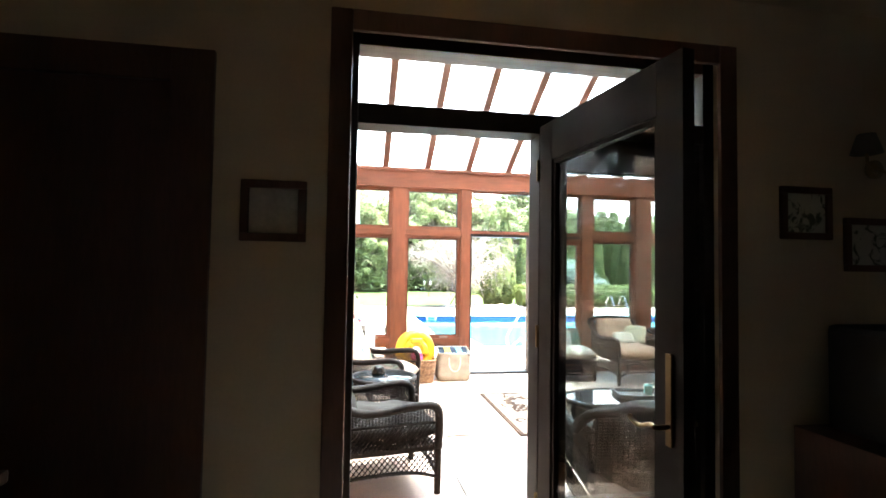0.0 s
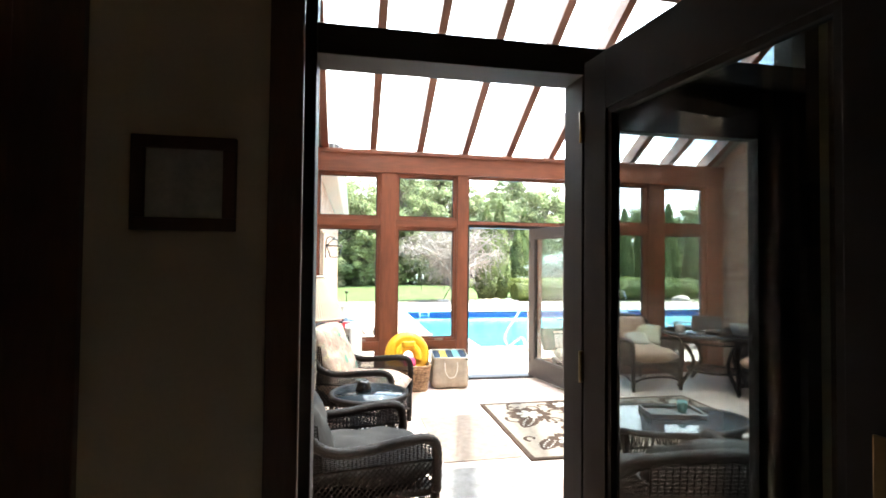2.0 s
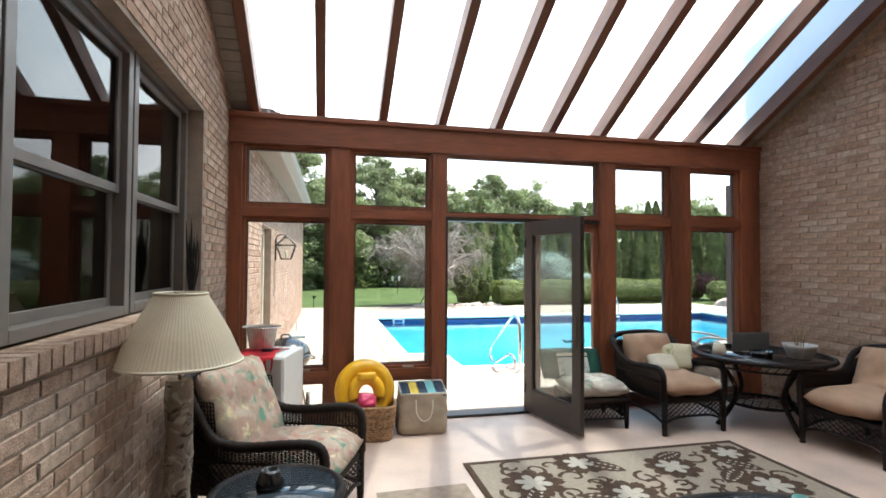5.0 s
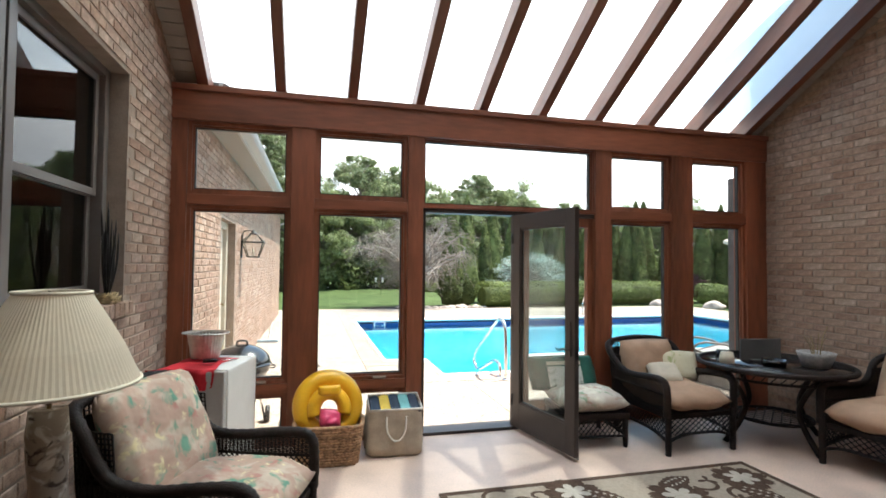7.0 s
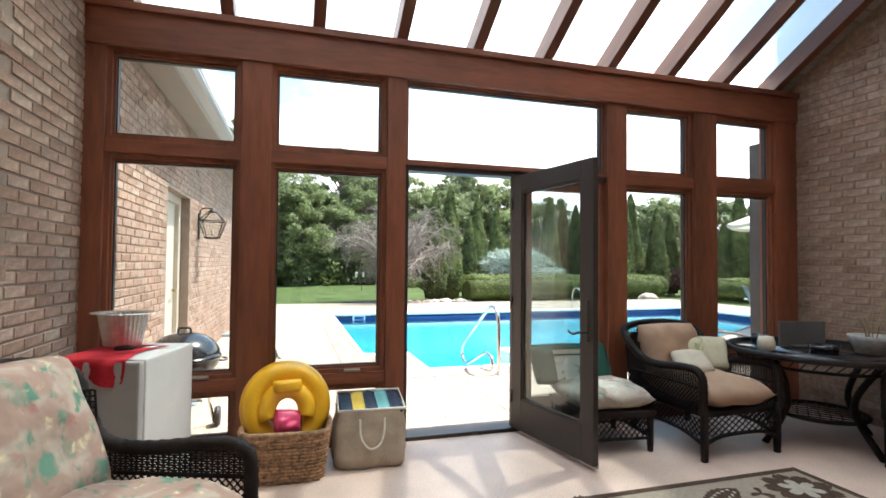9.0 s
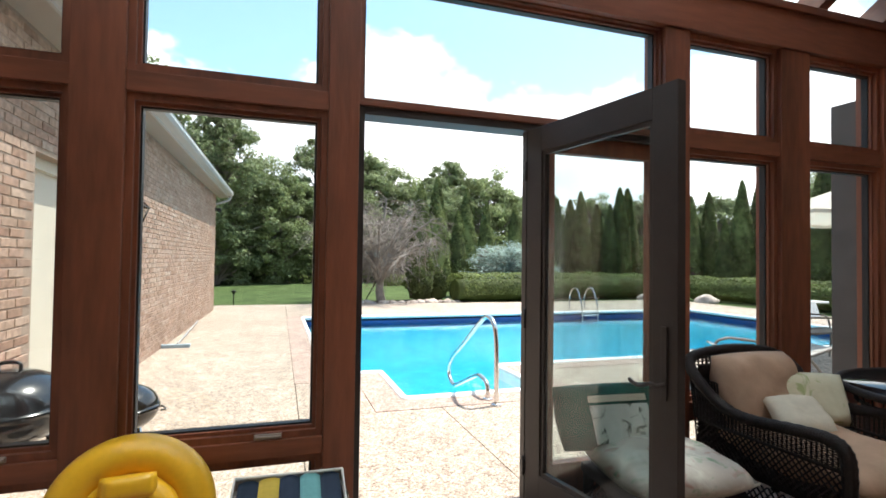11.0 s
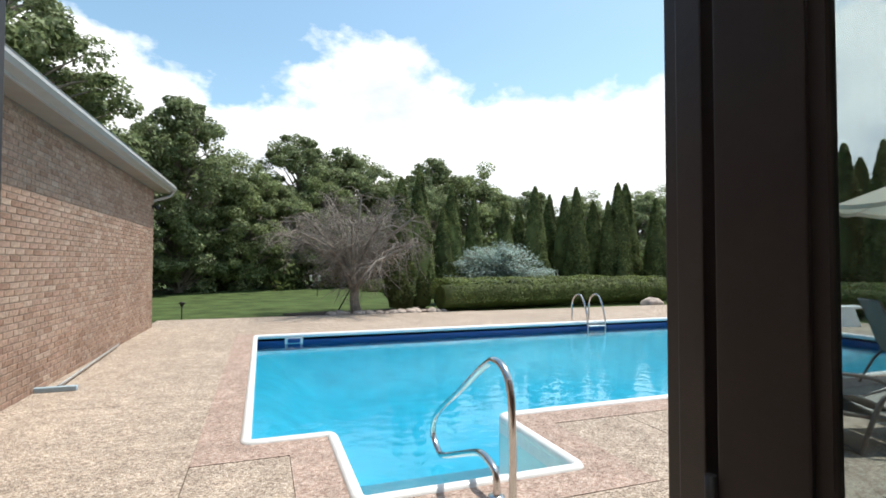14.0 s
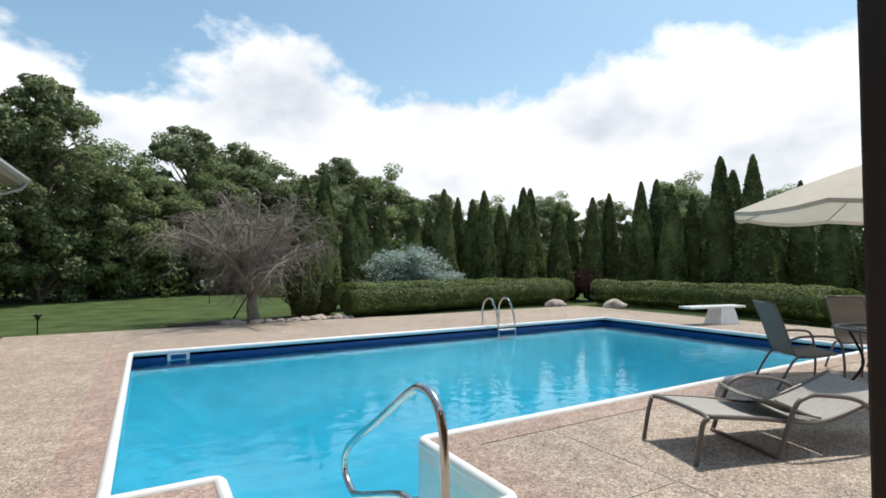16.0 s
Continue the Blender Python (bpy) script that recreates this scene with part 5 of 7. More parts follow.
def ottoman():
    o = thing("wicker_ottoman", "dark wicker ottoman with faded floral cushion behind the open door", "ottoman", pose(0.55, -0.45, 0, 0, 0, -6))
    for x in (-0.26, 0.26):
        for y in (-0.26, 0.26):
            bm = bmesh.new()
            tube(bm, [(x, y, 0), (x, y, 0.06), (x, y, 0.30)], [0.02, 0.025, 0.025], 8)
            part("leg", bm, M_BLACKWICKER, o)
    bm = bmesh.new()
    box(bm, -0.29, 0.29, -0.29, 0.29, 0.25, 0.30, bevel=0.01)
    part("seat_frame", bm, M_BLACKWICKER, o)
    bm = bmesh.new()
    for a, b in (((-0.26, -0.27, 0.10), (0.52, 0, 0)), ((-0.26, 0.27, 0.10), (0.52, 0, 0)), ((-0.27, -0.26, 0.10), (0, 0.52, 0)), ((0.27, -0.26, 0.10), (0, 0.52, 0))):
        lattice(bm, a, b, (0, 0, 0.15), 12, 3, 0.0045, diag=True)
        tube(bm, [a, Vector(a) + Vector(b)], 0.012, 6)
    tagged(part("apron", bm, M_BLACKWICKER, o), kind="stuff")
    bm = bmesh.new()
    cushion(bm, 0.62, 0.60, 0.17, pose(0, 0, 0.375), 0.5, 12, 3.0, 0.02)
    part("cushion", bm, M_PALE_FLORAL, o)
    p = thing("green_pillow", "dark green canvas pillow with a white woodland print", "pillow", pose(0.46, -0.19, 0.545, 62, 0, -5))
    bm = bmesh.new()
    cushion(bm, 0.68, 0.34, 0.13, Matrix.Identity(4), 0.7, 12, 1.0, 0.006)
    part("cover", bm, M_GREEN, p)
    bm = bmesh.new()
    g = 8
    V = [[bm.verts.new((-0.17 + 0.34 * i / g, -0.15 + 0.19 * j / g, 0.078 - 0.25 * (abs(-0.17 + 0.34 * i / g) ** 2) - 0.35 * ((-0.15 + 0.19 * j / g) ** 2))) for j in range(g + 1)] for i in range(g + 1)]
    for i in range(g):
        for j in range(g):
            bm.faces.new((V[i][j], V[i + 1][j], V[i + 1][j + 1], V[i][j + 1]))
    part("printed_panel", bm, M_PRINT, p, "white panel with grey trees")
    bm = bmesh.new()
    V = [[bm.verts.new((-0.17 + 0.34 * i / g, 0.055 + 0.035 * j, 0.078 - 0.25 * (abs(-0.17 + 0.34 * i / g) ** 2) - 0.35 * 0.0072)) for j in range(2)] for i in range(g + 1)]
    for i in range(g):
        bm.faces.new((V[i][0], V[i + 1][0], V[i + 1][1], V[i][1]))
    part("title_strip", bm, M_CREAM, p, "cream strip along the top of the print")


M_PRINT = print_fabric("woodland_print", (0.55, 0.54, 0.48), [((0.10, 0.11, 0.09), 0.56)], 14.0)
ottoman()


# ---- tables ----
def round_table(name, label, m, r, height, top_mat, legs=4, foot=0.75):
    t = thing(name, label, "table", m)
    bm = bmesh.new()
    lathe(bm, [(0.0, height - 0.012), (r - 0.02, height - 0.012), (r - 0.02, height), (0.0, height)], 40, cap=False)
    part("glass_top", bm, top_mat, t, "dark reflective glass top")
    bm = bmesh.new()
    ring = [(r * math.cos(2 * math.pi * i / 40), r * math.sin(2 * math.pi * i / 40), height - 0.012) for i in range(40)]
    tube(bm, ring, 0.022, 8, closed=True)
    part("rim", bm, M_BLACKWICKER, t)
    for i in range(legs):
        a = 2 * math.pi * (i + 0.5) / legs
        ca, sa = math.cos(a), math.sin(a)
        bm = bmesh.new()
        tube(bm, smooth_path([(ca * r * 0.8, sa * r * 0.8, height - 0.03), (ca * r * 0.48, sa * r * 0.48, height * 0.55), (ca * r * 0.52, sa * r * 0.52, height * 0.3), (ca * r * foot, sa * r * foot, 0.0)], 6), 0.024, 8)
        part("leg", bm, M_BLACKWICKER, t)
    bm = bmesh.new()
    ring = [(r * 0.5 * math.cos(2 * math.pi * i / 32), r * 0.5 * math.sin(2 * math.pi * i / 32), height * 0.3) for i in range(32)]
    tube(bm, ring, 0.016, 6, closed=True)
    for k in range(9):
        w = r * 0.5 * math.sqrt(max(0, 1 - ((k - 4) / 4.5) ** 2))
        y = r * 0.5 * (k - 4) / 4.5
        tube(bm, [(-w, y, height * 0.3), (w, y, height * 0.3)], 0.005, 4)
        tube(bm, [(y, -w, height * 0.3), (y, w, height * 0.3)], 0.005, 4)
    tagged(part("lower_shelf", bm, M_BLACKWICKER, t), kind="stuff")
    bm = bmesh.new()
    ring = [(r * 0.86 * math.cos(2 * math.pi * i / 32), r * 0.86 * math.sin(2 * math.pi * i / 32), height - 0.10) for i in range(32)]
    tube(bm, ring, 0.012, 6, closed=True)
    for i in range(48):
        a = 2 * math.pi * i / 48
        tube(bm, [(r * 0.86 * math.cos(a), r * 0.86 * math.sin(a), height - 0.10), (r * 0.94 * math.cos(a + 0.12), r * 0.94 * math.sin(a + 0.12), height - 0.02)], 0.005, 4)
    tagged(part("apron", bm, M_BLACKWICKER, t), kind="stuff")
    return t


round_table("side_table", "round dark wicker side table with glass top between armchairs", pose(-2.32, -2.74, 0), 0.29, 0.56, M_SMOKE, foot=0.72)
round_table("dining_table", "round dark wicker dining table against the brick wall", pose(2.25, -0.86, 0, 0, 0, 40), 0.62, 0.70, M_TABLETOP, foot=0.80)


def coffee_table():
    t = thing("coffee_table", "oval dark wicker coffee table with glass top on the rug", "table", pose(-0.17, -3.36, 0, 0, 0, -9))
    E = lambda a, k, z: (0.60 * k * math.cos(a), 0.36 * k * math.sin(a), z)
    bm = bmesh.new()
    top = [bm.verts.new(E(2 * math.pi * i / 48, 0.97, 0.452)) for i in range(48)]
    bot = [bm.verts.new(E(2 * math.pi * i / 48, 0.97, 0.442)) for i in range(48)]
    bm.faces.new(top), bm.faces.new(bot[::-1])
    for i in range(48):
        bm.faces.new((bot[i], bot[(i + 1) % 48], top[(i + 1) % 48], top[i]))
    part("glass_top", bm, M_SMOKE, t, "smoked glass top")
    bm = bmesh.new()
    tube(bm, [E(2 * math.pi * i / 48, 1.0, 0.44) for i in range(48)], 0.022, 8, closed=True)
    part("rim", bm, M_BLACKWICKER, t)
    bm = bmesh.new()
    for i in range(72):
        a = 2 * math.pi * i / 72
        tube(bm, [E(a, 0.88, 0.12), E(a + 0.1, 0.90, 0.43)], 0.005, 4)
        tube(bm, [E(a, 0.88, 0.12), E(a - 0.1, 0.90, 0.43)], 0.005, 4)
    tube(bm, [E(2 * math.pi * i / 48, 0.88, 0.12) for i in range(48)], 0.014, 6, closed=True)
    tagged(part("woven_skirt", bm, M_BLACKWICKER, t), kind="stuff")
    for i in range(4):
        a = math.pi / 4 + i * math.pi / 2
        bm = bmesh.new()
        tube(bm, [E(a, 0.88, 0), E(a, 0.90, 0.2), E(a, 0.92, 0.43)], 0.024, 8)
        part("leg", bm, M_BLACKWICKER, t)
    bm = bmesh.new()
    box(bm, -0.22, 0.20, -0.13, 0.13, 0, 0.012, bevel=0.004)
    for x0, x1, y0, y1 in ((-0.22, 0.20, -0.13, -0.115), (-0.22, 0.20, 0.115, 0.13), (-0.22, -0.205, -0.115, 0.115), (0.185, 0.20, -0.115, 0.115)):
        box(bm, x0, x1, y0, y1, 0.012, 0.035)
    tr = tagged(part("serving_tray", bm, M_GREYBOX), "dark rectangular tray lying on the coffee table", "tray")
    tr.matrix_world = pose(-0.06, -3.30, 0.453, 0, 0, -12)
    bm = bmesh.new()
    lathe(bm, [(0.030, 0), (0.036, 0.05), (0.036, 0.08), (0.032, 0.085), (0.030, 0.01)], 20, cap=False)
    j = tagged(part("candle_jar", bm, M_TEAL), "small teal glass candle jar on the tray", "candle jar")
    j.matrix_world = pose(0.02, -3.29, 0.466)


coffee_table()


def ashtray():
    bm = bmesh.new()
    lathe(bm, [(0.0, 0.0), (0.062, 0.0), (0.066, 0.02), (0.045, 0.075), (0.036, 0.085), (0.030, 0.08), (0.02, 0.05), (0.0, 0.05)], 24, cap=False)
    tagged(part("candle_holder", bm, M_GRILL), "squat black ceramic candle holder on the side table", "candle holder").matrix_world = pose(-2.36, -2.70, 0.561)


ashtray()


def table_setting():
    z = 0.701
    bm = bmesh.new()
    box(bm, -0.20, 0.20, -0.012, 0.012, 0, 0.20, bevel=0.006)
    box(bm, -0.12, 0.12, -0.06, 0.06, 0, 0.012, bevel=0.004)
    tagged(part("grey_screen", bm, M_GREYBOX), "dull grey upright panel standing on the round table", "screen").matrix_world = pose(2.24, -0.74, z, 0, 0, -10)
    bm = bmesh.new()
    lathe(bm, [(0, 0), (0.085, 0), (0.105, 0.06), (0.098, 0.06), (0.075, 0.01), (0, 0.01)], 24, cap=False)
    tagged(part("bowl", bm, M_GRILL), "low dark bowl on the round table", "bowl").matrix_world = pose(2.10, -1.02, z)
    p = thing("flower_pot", "pale glazed flower pot with bare stems on the round table", "pot", pose(2.45, -1.12, z))
    bm = bmesh.new()
    lathe(bm, [(0, 0), (0.10, 0), (0.14, 0.10), (0.15, 0.13), (0.14, 0.13), (0.12, 0.09), (0, 0.09)], 28, cap=False)
    part("body", bm, M_POT, p)
    bm = bmesh.new()
    rng = random.Random(4)
    for i in range(7):
        a, l = rng.uniform(0, 6.28), rng.uniform(0.15, 0.3)
        tube(bm, smooth_path([(0.03 * math.cos(a), 0.03 * math.sin(a), 0.09), (0.05 * math.cos(a), 0.05 * math.sin(a), 0.09 + l * 0.6), (0.09 * math.cos(a), 0.09 * math.sin(a), 0.09 + l)], 4), 0.004, 5)
    tagged(part("stem", bm, M_DRY, p), kind="stuff")
    bm = bmesh.new()
    lathe(bm, [(0, 0), (0.05, 0), (0.055, 0.02), (0.05, 0.11), (0.046, 0.11), (0.048, 0.02), (0, 0.015)], 20, cap=False)
    tagged(part("glass_jar", bm, M_GLASS_DARK), "clear glass jar on the round table", "jar").matrix_world = pose(1.82, -0.72, z)
    bm = bmesh.new()
    lathe(bm, [(0, 0), (0.06, 0), (0.062, 0.05), (0.05, 0.10), (0, 0.10)], 20, cap=False)
    tagged(part("white_candle", bm, M_CREAM), "stout white candle on the round table", "candle").matrix_world = pose(1.80, -0.80, z)


table_setting()


# ---- lamp ----
def floor_lamp():
    l = thing("floor_lamp", "birch log floor lamp with pleated ivory shade by brick wall", "floor lamp", pose(-2.80, -2.52, 0))
    bm = bmesh.new()
    lathe(bm, [(0, 0), (0.15, 0), (0.155, 0.03), (0.14, 0.05), (0.07, 0.055), (0, 0.055)], 28, cap=False)
    part("base", bm, M_TRIMWOOD, l)
    bm = bmesh.new()
    path = [(0.004 * math.sin(i), 0.004 * math.cos(i * 1.7), 0.05 + i * 0.09) for i in range(12)]
    tube(bm, path, [0.062 + 0.004 * math.sin(i * 2.1) for i in range(12)], 16)
    part("birch_pole", bm, M_BIRCH, l, "peeling birch bark pole")
    bm = bmesh.new()
    n = 180
    prof = [(0.115, 1.455), (0.165, 1.37), (0.225, 1.26), (0.265, 1.165), (0.282, 1.13)]
    rings = [[bm.verts.new(((r + (0.0009 if j % 2 else -0.0007)) * math.cos(2 * math.pi * j / n), (r + (0.0009 if j % 2 else -0.0007)) * math.sin(2 * math.pi * j / n), z)) for j in range(n)] for r, z in prof]
    for A, B in zip(rings, rings[1:]):
        for j in range(n):
            bm.faces.new((A[j], B[j], B[(j + 1) % n], A[(j + 1) % n]))
    part("shade", bm, M_SHADE, l, "pleated ivory fabric shade")
    for r, z in ((0.116, 1.457), (0.283, 1.128)):
        bm = bmesh.new()
        tube(bm, [(r * math.cos(2 * math.pi * j / 40), r * math.sin(2 * math.pi * j / 40), z) for j in range(40)], 0.007, 6, closed=True)
        part("shade_trim", bm, M_CREAM, l)
    bm = bmesh.new()
    tube(bm, [(0, 0, 1.03), (0, 0, 1.46)], 0.008, 8)
    for i in range(3):
        a = i * 2.094
        tube(bm, [(0, 0, 1.455), (0.116 * math.cos(a), 0.116 * math.sin(a), 1.457)], 0.003, 5)
    part("harp", bm, M_BRASS, l)


floor_lamp()


# ---- fridge corner ----
def fridge():
    m = pose(-2.60, -0.60, 0, 0, 0, -14)
    f = thing("mini_fridge", "white compact refrigerator standing beside the windows", "refrigerator", m)
    bm = bmesh.new()
    box(bm, -0.225, 0.225, -0.24, 0.30, 0.02, 0.835, bevel=0.012)
    part("body", bm, M_APPLIANCE, f)
    bm = bmesh.new()
    box(bm, -0.223, 0.223, -0.30, -0.25, 0.03, 0.83, bevel=0.012)
    d = part("fridge_door", bm, M_APPLIANCE_SHADED, f, "front door, greyed for the shade on it")
    bm = bmesh.new()
    box(bm, -0.20, -0.18, -0.325, -0.30, 0.50, 0.72, bevel=0.005)
    part("handle", bm, M_APPLIANCE_SHADED, d)
    for x in (-0.2, 0.2):
        for y in (-0.2, 0.26):
            bm = bmesh.new()
            lathe(bm, [(0.018, 0), (0.018, 0.022)], 10, (x, y, 0))
            part("foot", bm, M_BLACK, f)
    # red cloth over the top, hanging at the front corner
    bm = bmesh.new()
    g = 16
    V = []
    for i in range(g + 1):
        row = []
        for j in range(g + 1):
            x, y = -0.33 + 0.46 * i / g + 0.03 * math.sin(7.0 * j / g), -0.46 + 0.62 * j / g
            z = 0.842 + 0.004 * noise.noise(Vector((x * 9, y * 9, 0)))
            if y < -0.305:
                over = -0.305 - y
                y, z = -0.312 - 0.018 * math.sin(x * 40), 0.842 - over * (0.42 + 0.5 * abs(math.sin(x * 7.5 + 0.6)))
            elif x < -0.232:
                over = -0.232 - x
                x, z = -0.240, 0.842 - over
            row.append(bm.verts.new((x, y, z)))
        V.append(row)
    for i in range(g):
        for j in range(g):
            bm.faces.new((V[i][j], V[i + 1][j], V[i + 1][j + 1], V[i][j + 1])).smooth = True
    c = part("red_cloth", bm, M_RED)
    c.matrix_world = m
    tagged(c, "crumpled red cloth draped over the white refrigerator", "cloth")
    b = thing("foil_pan", "fluted aluminium pan standing on the red cloth", "pan", m @ pose(-0.09, 0.10, 0.852))
    bm = bmesh.new()
    n = 64
    prof = [(0.080, 0), (0.106, 0.185), (0.134, 0.192), (0.137, 0.187), (0.102, 0.183), (0.076, 0.006)]
    rings = [[bm.verts.new((r * (1.25 + (0.025 if j % 2 else 0)) * math.cos(2 * math.pi * j / n), r * (1 + (0.03 if j % 2 else 0)) * math.sin(2 * math.pi * j / n), z)) for j in range(n)] for r, z in prof]
    for A, B in zip(rings, rings[1:]):
        for j in range(n):
            bm.faces.new((A[j], A[(j + 1) % n], B[(j + 1) % n], B[j]))
    bm.faces.new(rings[-1])
    part("pan_body", bm, M_FOIL, b)
    s = thing("lighter", "black handled lighter lying on the red cloth", "lighter", m @ pose(0.05, -0.10, 0.856, 0, 0, 20))
    bm = bmesh.new()
    tube(bm, [(-0.06, 0, 0.012), (0.0, 0, 0.014), (0.03, 0, 0.012)], [0.012, 0.015, 0.01], 8)
    part("grip", bm, M_BLACK, s)
    bm = bmesh.new()
    tube(bm, [(0.03, 0, 0.012), (0.16, 0.01, 0.012)], 0.005, 6)
    part("barrel", bm, M_CHROME, s)


fridge()


def basket():
    m = pose(-1.74, -0.44, 0, 0, 0, -4) @ Matrix.Scale(1.12, 4)
    b = thing("wicker_basket", "woven straw basket holding pool toys by the window", "basket", m)
    bm = bmesh.new()
    n, rows = 56, 13
    def wall(j, k):
        a = 2 * math.pi * j / n
        ca, sa = math.cos(a), math.sin(a)
        s = (abs(ca) ** 5 + abs(sa) ** 5) ** (-1 / 5)
        grow = 0.86 + 0.14 * k / rows
        bulge = 0.006 if (j + k) % 2 else -0.004
        return Vector((ca * s * (0.235 * grow + bulge), sa * s * (0.175 * grow + bulge), 0.01 + 0.25 * k / rows))
    for k in range(rows + 1):
        tube(bm, [wall(j, k) for j in range(n)], 0.0105, 5, closed=True)
    tube(bm, [wall(j, rows) + Vector((0, 0, 0.012)) for j in range(n)], 0.014, 6, closed=True)
    tagged(part("woven_side", bm, M_STRAW, b), kind="stuff")
    bm = bmesh.new()
    box(bm, -0.19, 0.19, -0.14, 0.14, 0.0, 0.02)
    part("bottom", bm, M_STRAW, b)
    # swim ring leaning in the basket
    r = thing("swim_ring", "yellow inflatable baby swim ring standing in the basket", "swim ring", m @ pose(-0.01, 0.04, 0.375, 76, 0, 10))
    bm = bmesh.new()
    tube(bm, [(0.185 * math.cos(2 * math.pi * i / 48), 0.185 * math.sin(2 * math.pi * i / 48), 0) for i in range(48)], 0.068, 16, closed=True)
    part("outer_tube", bm, M_YELLOW, r)
    bm = bmesh.new()
    tube(bm, [(0.108 * math.cos(-0.35 + (math.pi + 0.7) * i / 28), 0.115 * math.sin(-0.35 + (math.pi + 0.7) * i / 28) - 0.03, 0.055) for i in range(29)], 0.050, 12)
    part("inner_tube", bm, M_YELLOW, r)
    bm = bmesh.new()
    cushion(bm, 0.16, 0.075, 0.06, pose(0, 0.10, 0.095), 0.6, 8)
    part("head_pad", bm, M_YELLOW, r)
    bm = bmesh.new()
    cushion(bm, 0.16, 0.13, 0.08, pose(0, 0, 0, 60, 10, 20), 0.5, 8, 2, 0.03)
    p = tagged(part("pink_toy", bm, M_PINK), "crumpled pink pool toy in the basket", "toy")
    p.matrix_world = m @ pose(0.01, -0.06, 0.31)


basket()


def tote():
    m = pose(-1.20, -0.37, 0, 0, 0, -2) @ Matrix.Diagonal((1.06, 1.06, 0.98, 1.0))
    t = thing("tote_bag", "beige canvas tote with rope handle and striped zip top", "bag", m)
    bm = bmesh.new()
    prof = [(0.195, 0.130, 0.0), (0.225, 0.150, 0.03), (0.232, 0.156, 0.09), (0.222, 0.150, 0.16), (0.226, 0.150, 0.24), (0.214, 0.143, 0.32), (0.206, 0.138, 0.385)]
    n = 64
    rings = []
    for a0, b0, z in prof:
        ring = []
        for j in range(n):
            a = 2 * math.pi * j / n
            ca, sa = math.cos(a), math.sin(a)
            s = (abs(ca) ** 6 + abs(sa) ** 6) ** (-1 / 6)
            k = 1 + 0.10 * noise.noise(Vector((ca * 2, sa * 2, z * 7))) + 0.03 * noise.noise(Vector((ca * 6, sa * 6, z * 18)))
            ring.append(bm.verts.new((ca * s * a0 * k, sa * s * b0 * k, z)))
        rings.append(ring)
    for A, B in zip(rings, rings[1:]):
        for j in range(n):
            bm.faces.new((A[j], A[(j + 1) % n], B[(j + 1) % n], B[j])).smooth = True
    bm.faces.new(rings[0][::-1])
    part("canvas_body", bm, M_BURLAP, t)
    bm = bmesh.new()
    tube(bm, [(0.206 * cx, 0.138 * cy, 0.388) for cx, cy in ((-1, -1), (1, -1), (1, 1), (-1, 1))], 0.009, 6, closed=True)
    part("top_piping", bm, M_ROPE, t)
    # zip lid of clear film over folded towels, hinged up at the back
    lid = lambda x, y: 0.388 + 0.055 * (y + 0.138) / 0.276 + 0.012 * math.cos(x * 7.5)
    for i, mt in enumerate((M_NAVY, M_GOLD, M_NAVY, M_TEAL, M_NAVY)):
        xa, xb = -0.192 + 0.077 * i, -0.192 + 0.077 * (i + 1)
        bm = bmesh.new()
        rows = []
        for k in range(9):
            y = -0.128 + 0.032 * k
            rows.append([bm.verts.new((xa + (xb - xa) * q / 4, y, lid(xa, y) - 0.014 + 0.010 * math.sin(math.pi * q / 4) + 0.006 * noise.noise(Vector((xa * 20, y * 14, q))))) for q in range(5)])
        for A, B in zip(rows, rows[1:]):
            for q in range(4):
                bm.faces.new((A[q], A[q + 1], B[q + 1], B[q])).smooth = True
        edge = [r[0] for r in rows] + rows[-1][1:] + [r[-1] for r in rows[-2::-1]] + rows[0][-2:0:-1]
        low = [bm.verts.new((v.co.x, v.co.y, 0.36)) for v in edge]
        for q in range(len(edge)):
            bm.faces.new((edge[q], low[q], low[(q + 1) % len(low)], edge[(q + 1) % len(edge)]))
        part("folded_towel", bm, mt, t)
    bm = bmesh.new()
    rim = [(-0.206, -0.138), (0.206, -0.138), (0.206, 0.138), (-0.206, 0.138)]
    tube(bm, [(x, y, lid(x, y) + 0.002) for x, y in rim], 0.009, 6, closed=True)
    part("lid_piping", bm, M_ROPE, t, "white piping round the zip lid")
    bm = bmesh.new()
    for (xa, ya), (xb, yb) in zip(rim[1:], rim[2:] + rim[:1]):
        bm.faces.new([bm.verts.new(p) for p in ((xa, ya, 0.38), (xb, yb, 0.38), (xb, yb, lid(xb, yb)), (xa, ya, lid(xa, ya)))])
    part("lid_side", bm, M_BURLAP, t)
    bm = bmesh.new()
    tube(bm, smooth_path([(-0.075, -0.147, 0.335), (-0.07, -0.165, 0.22), (-0.02, -0.168, 0.145), (0.04, -0.168, 0.16), (0.07, -0.165, 0.24), (0.075, -0.147, 0.335)], 6), 0.007, 8)
    part("rope_handle", bm, M_ROPE, t)


tote()


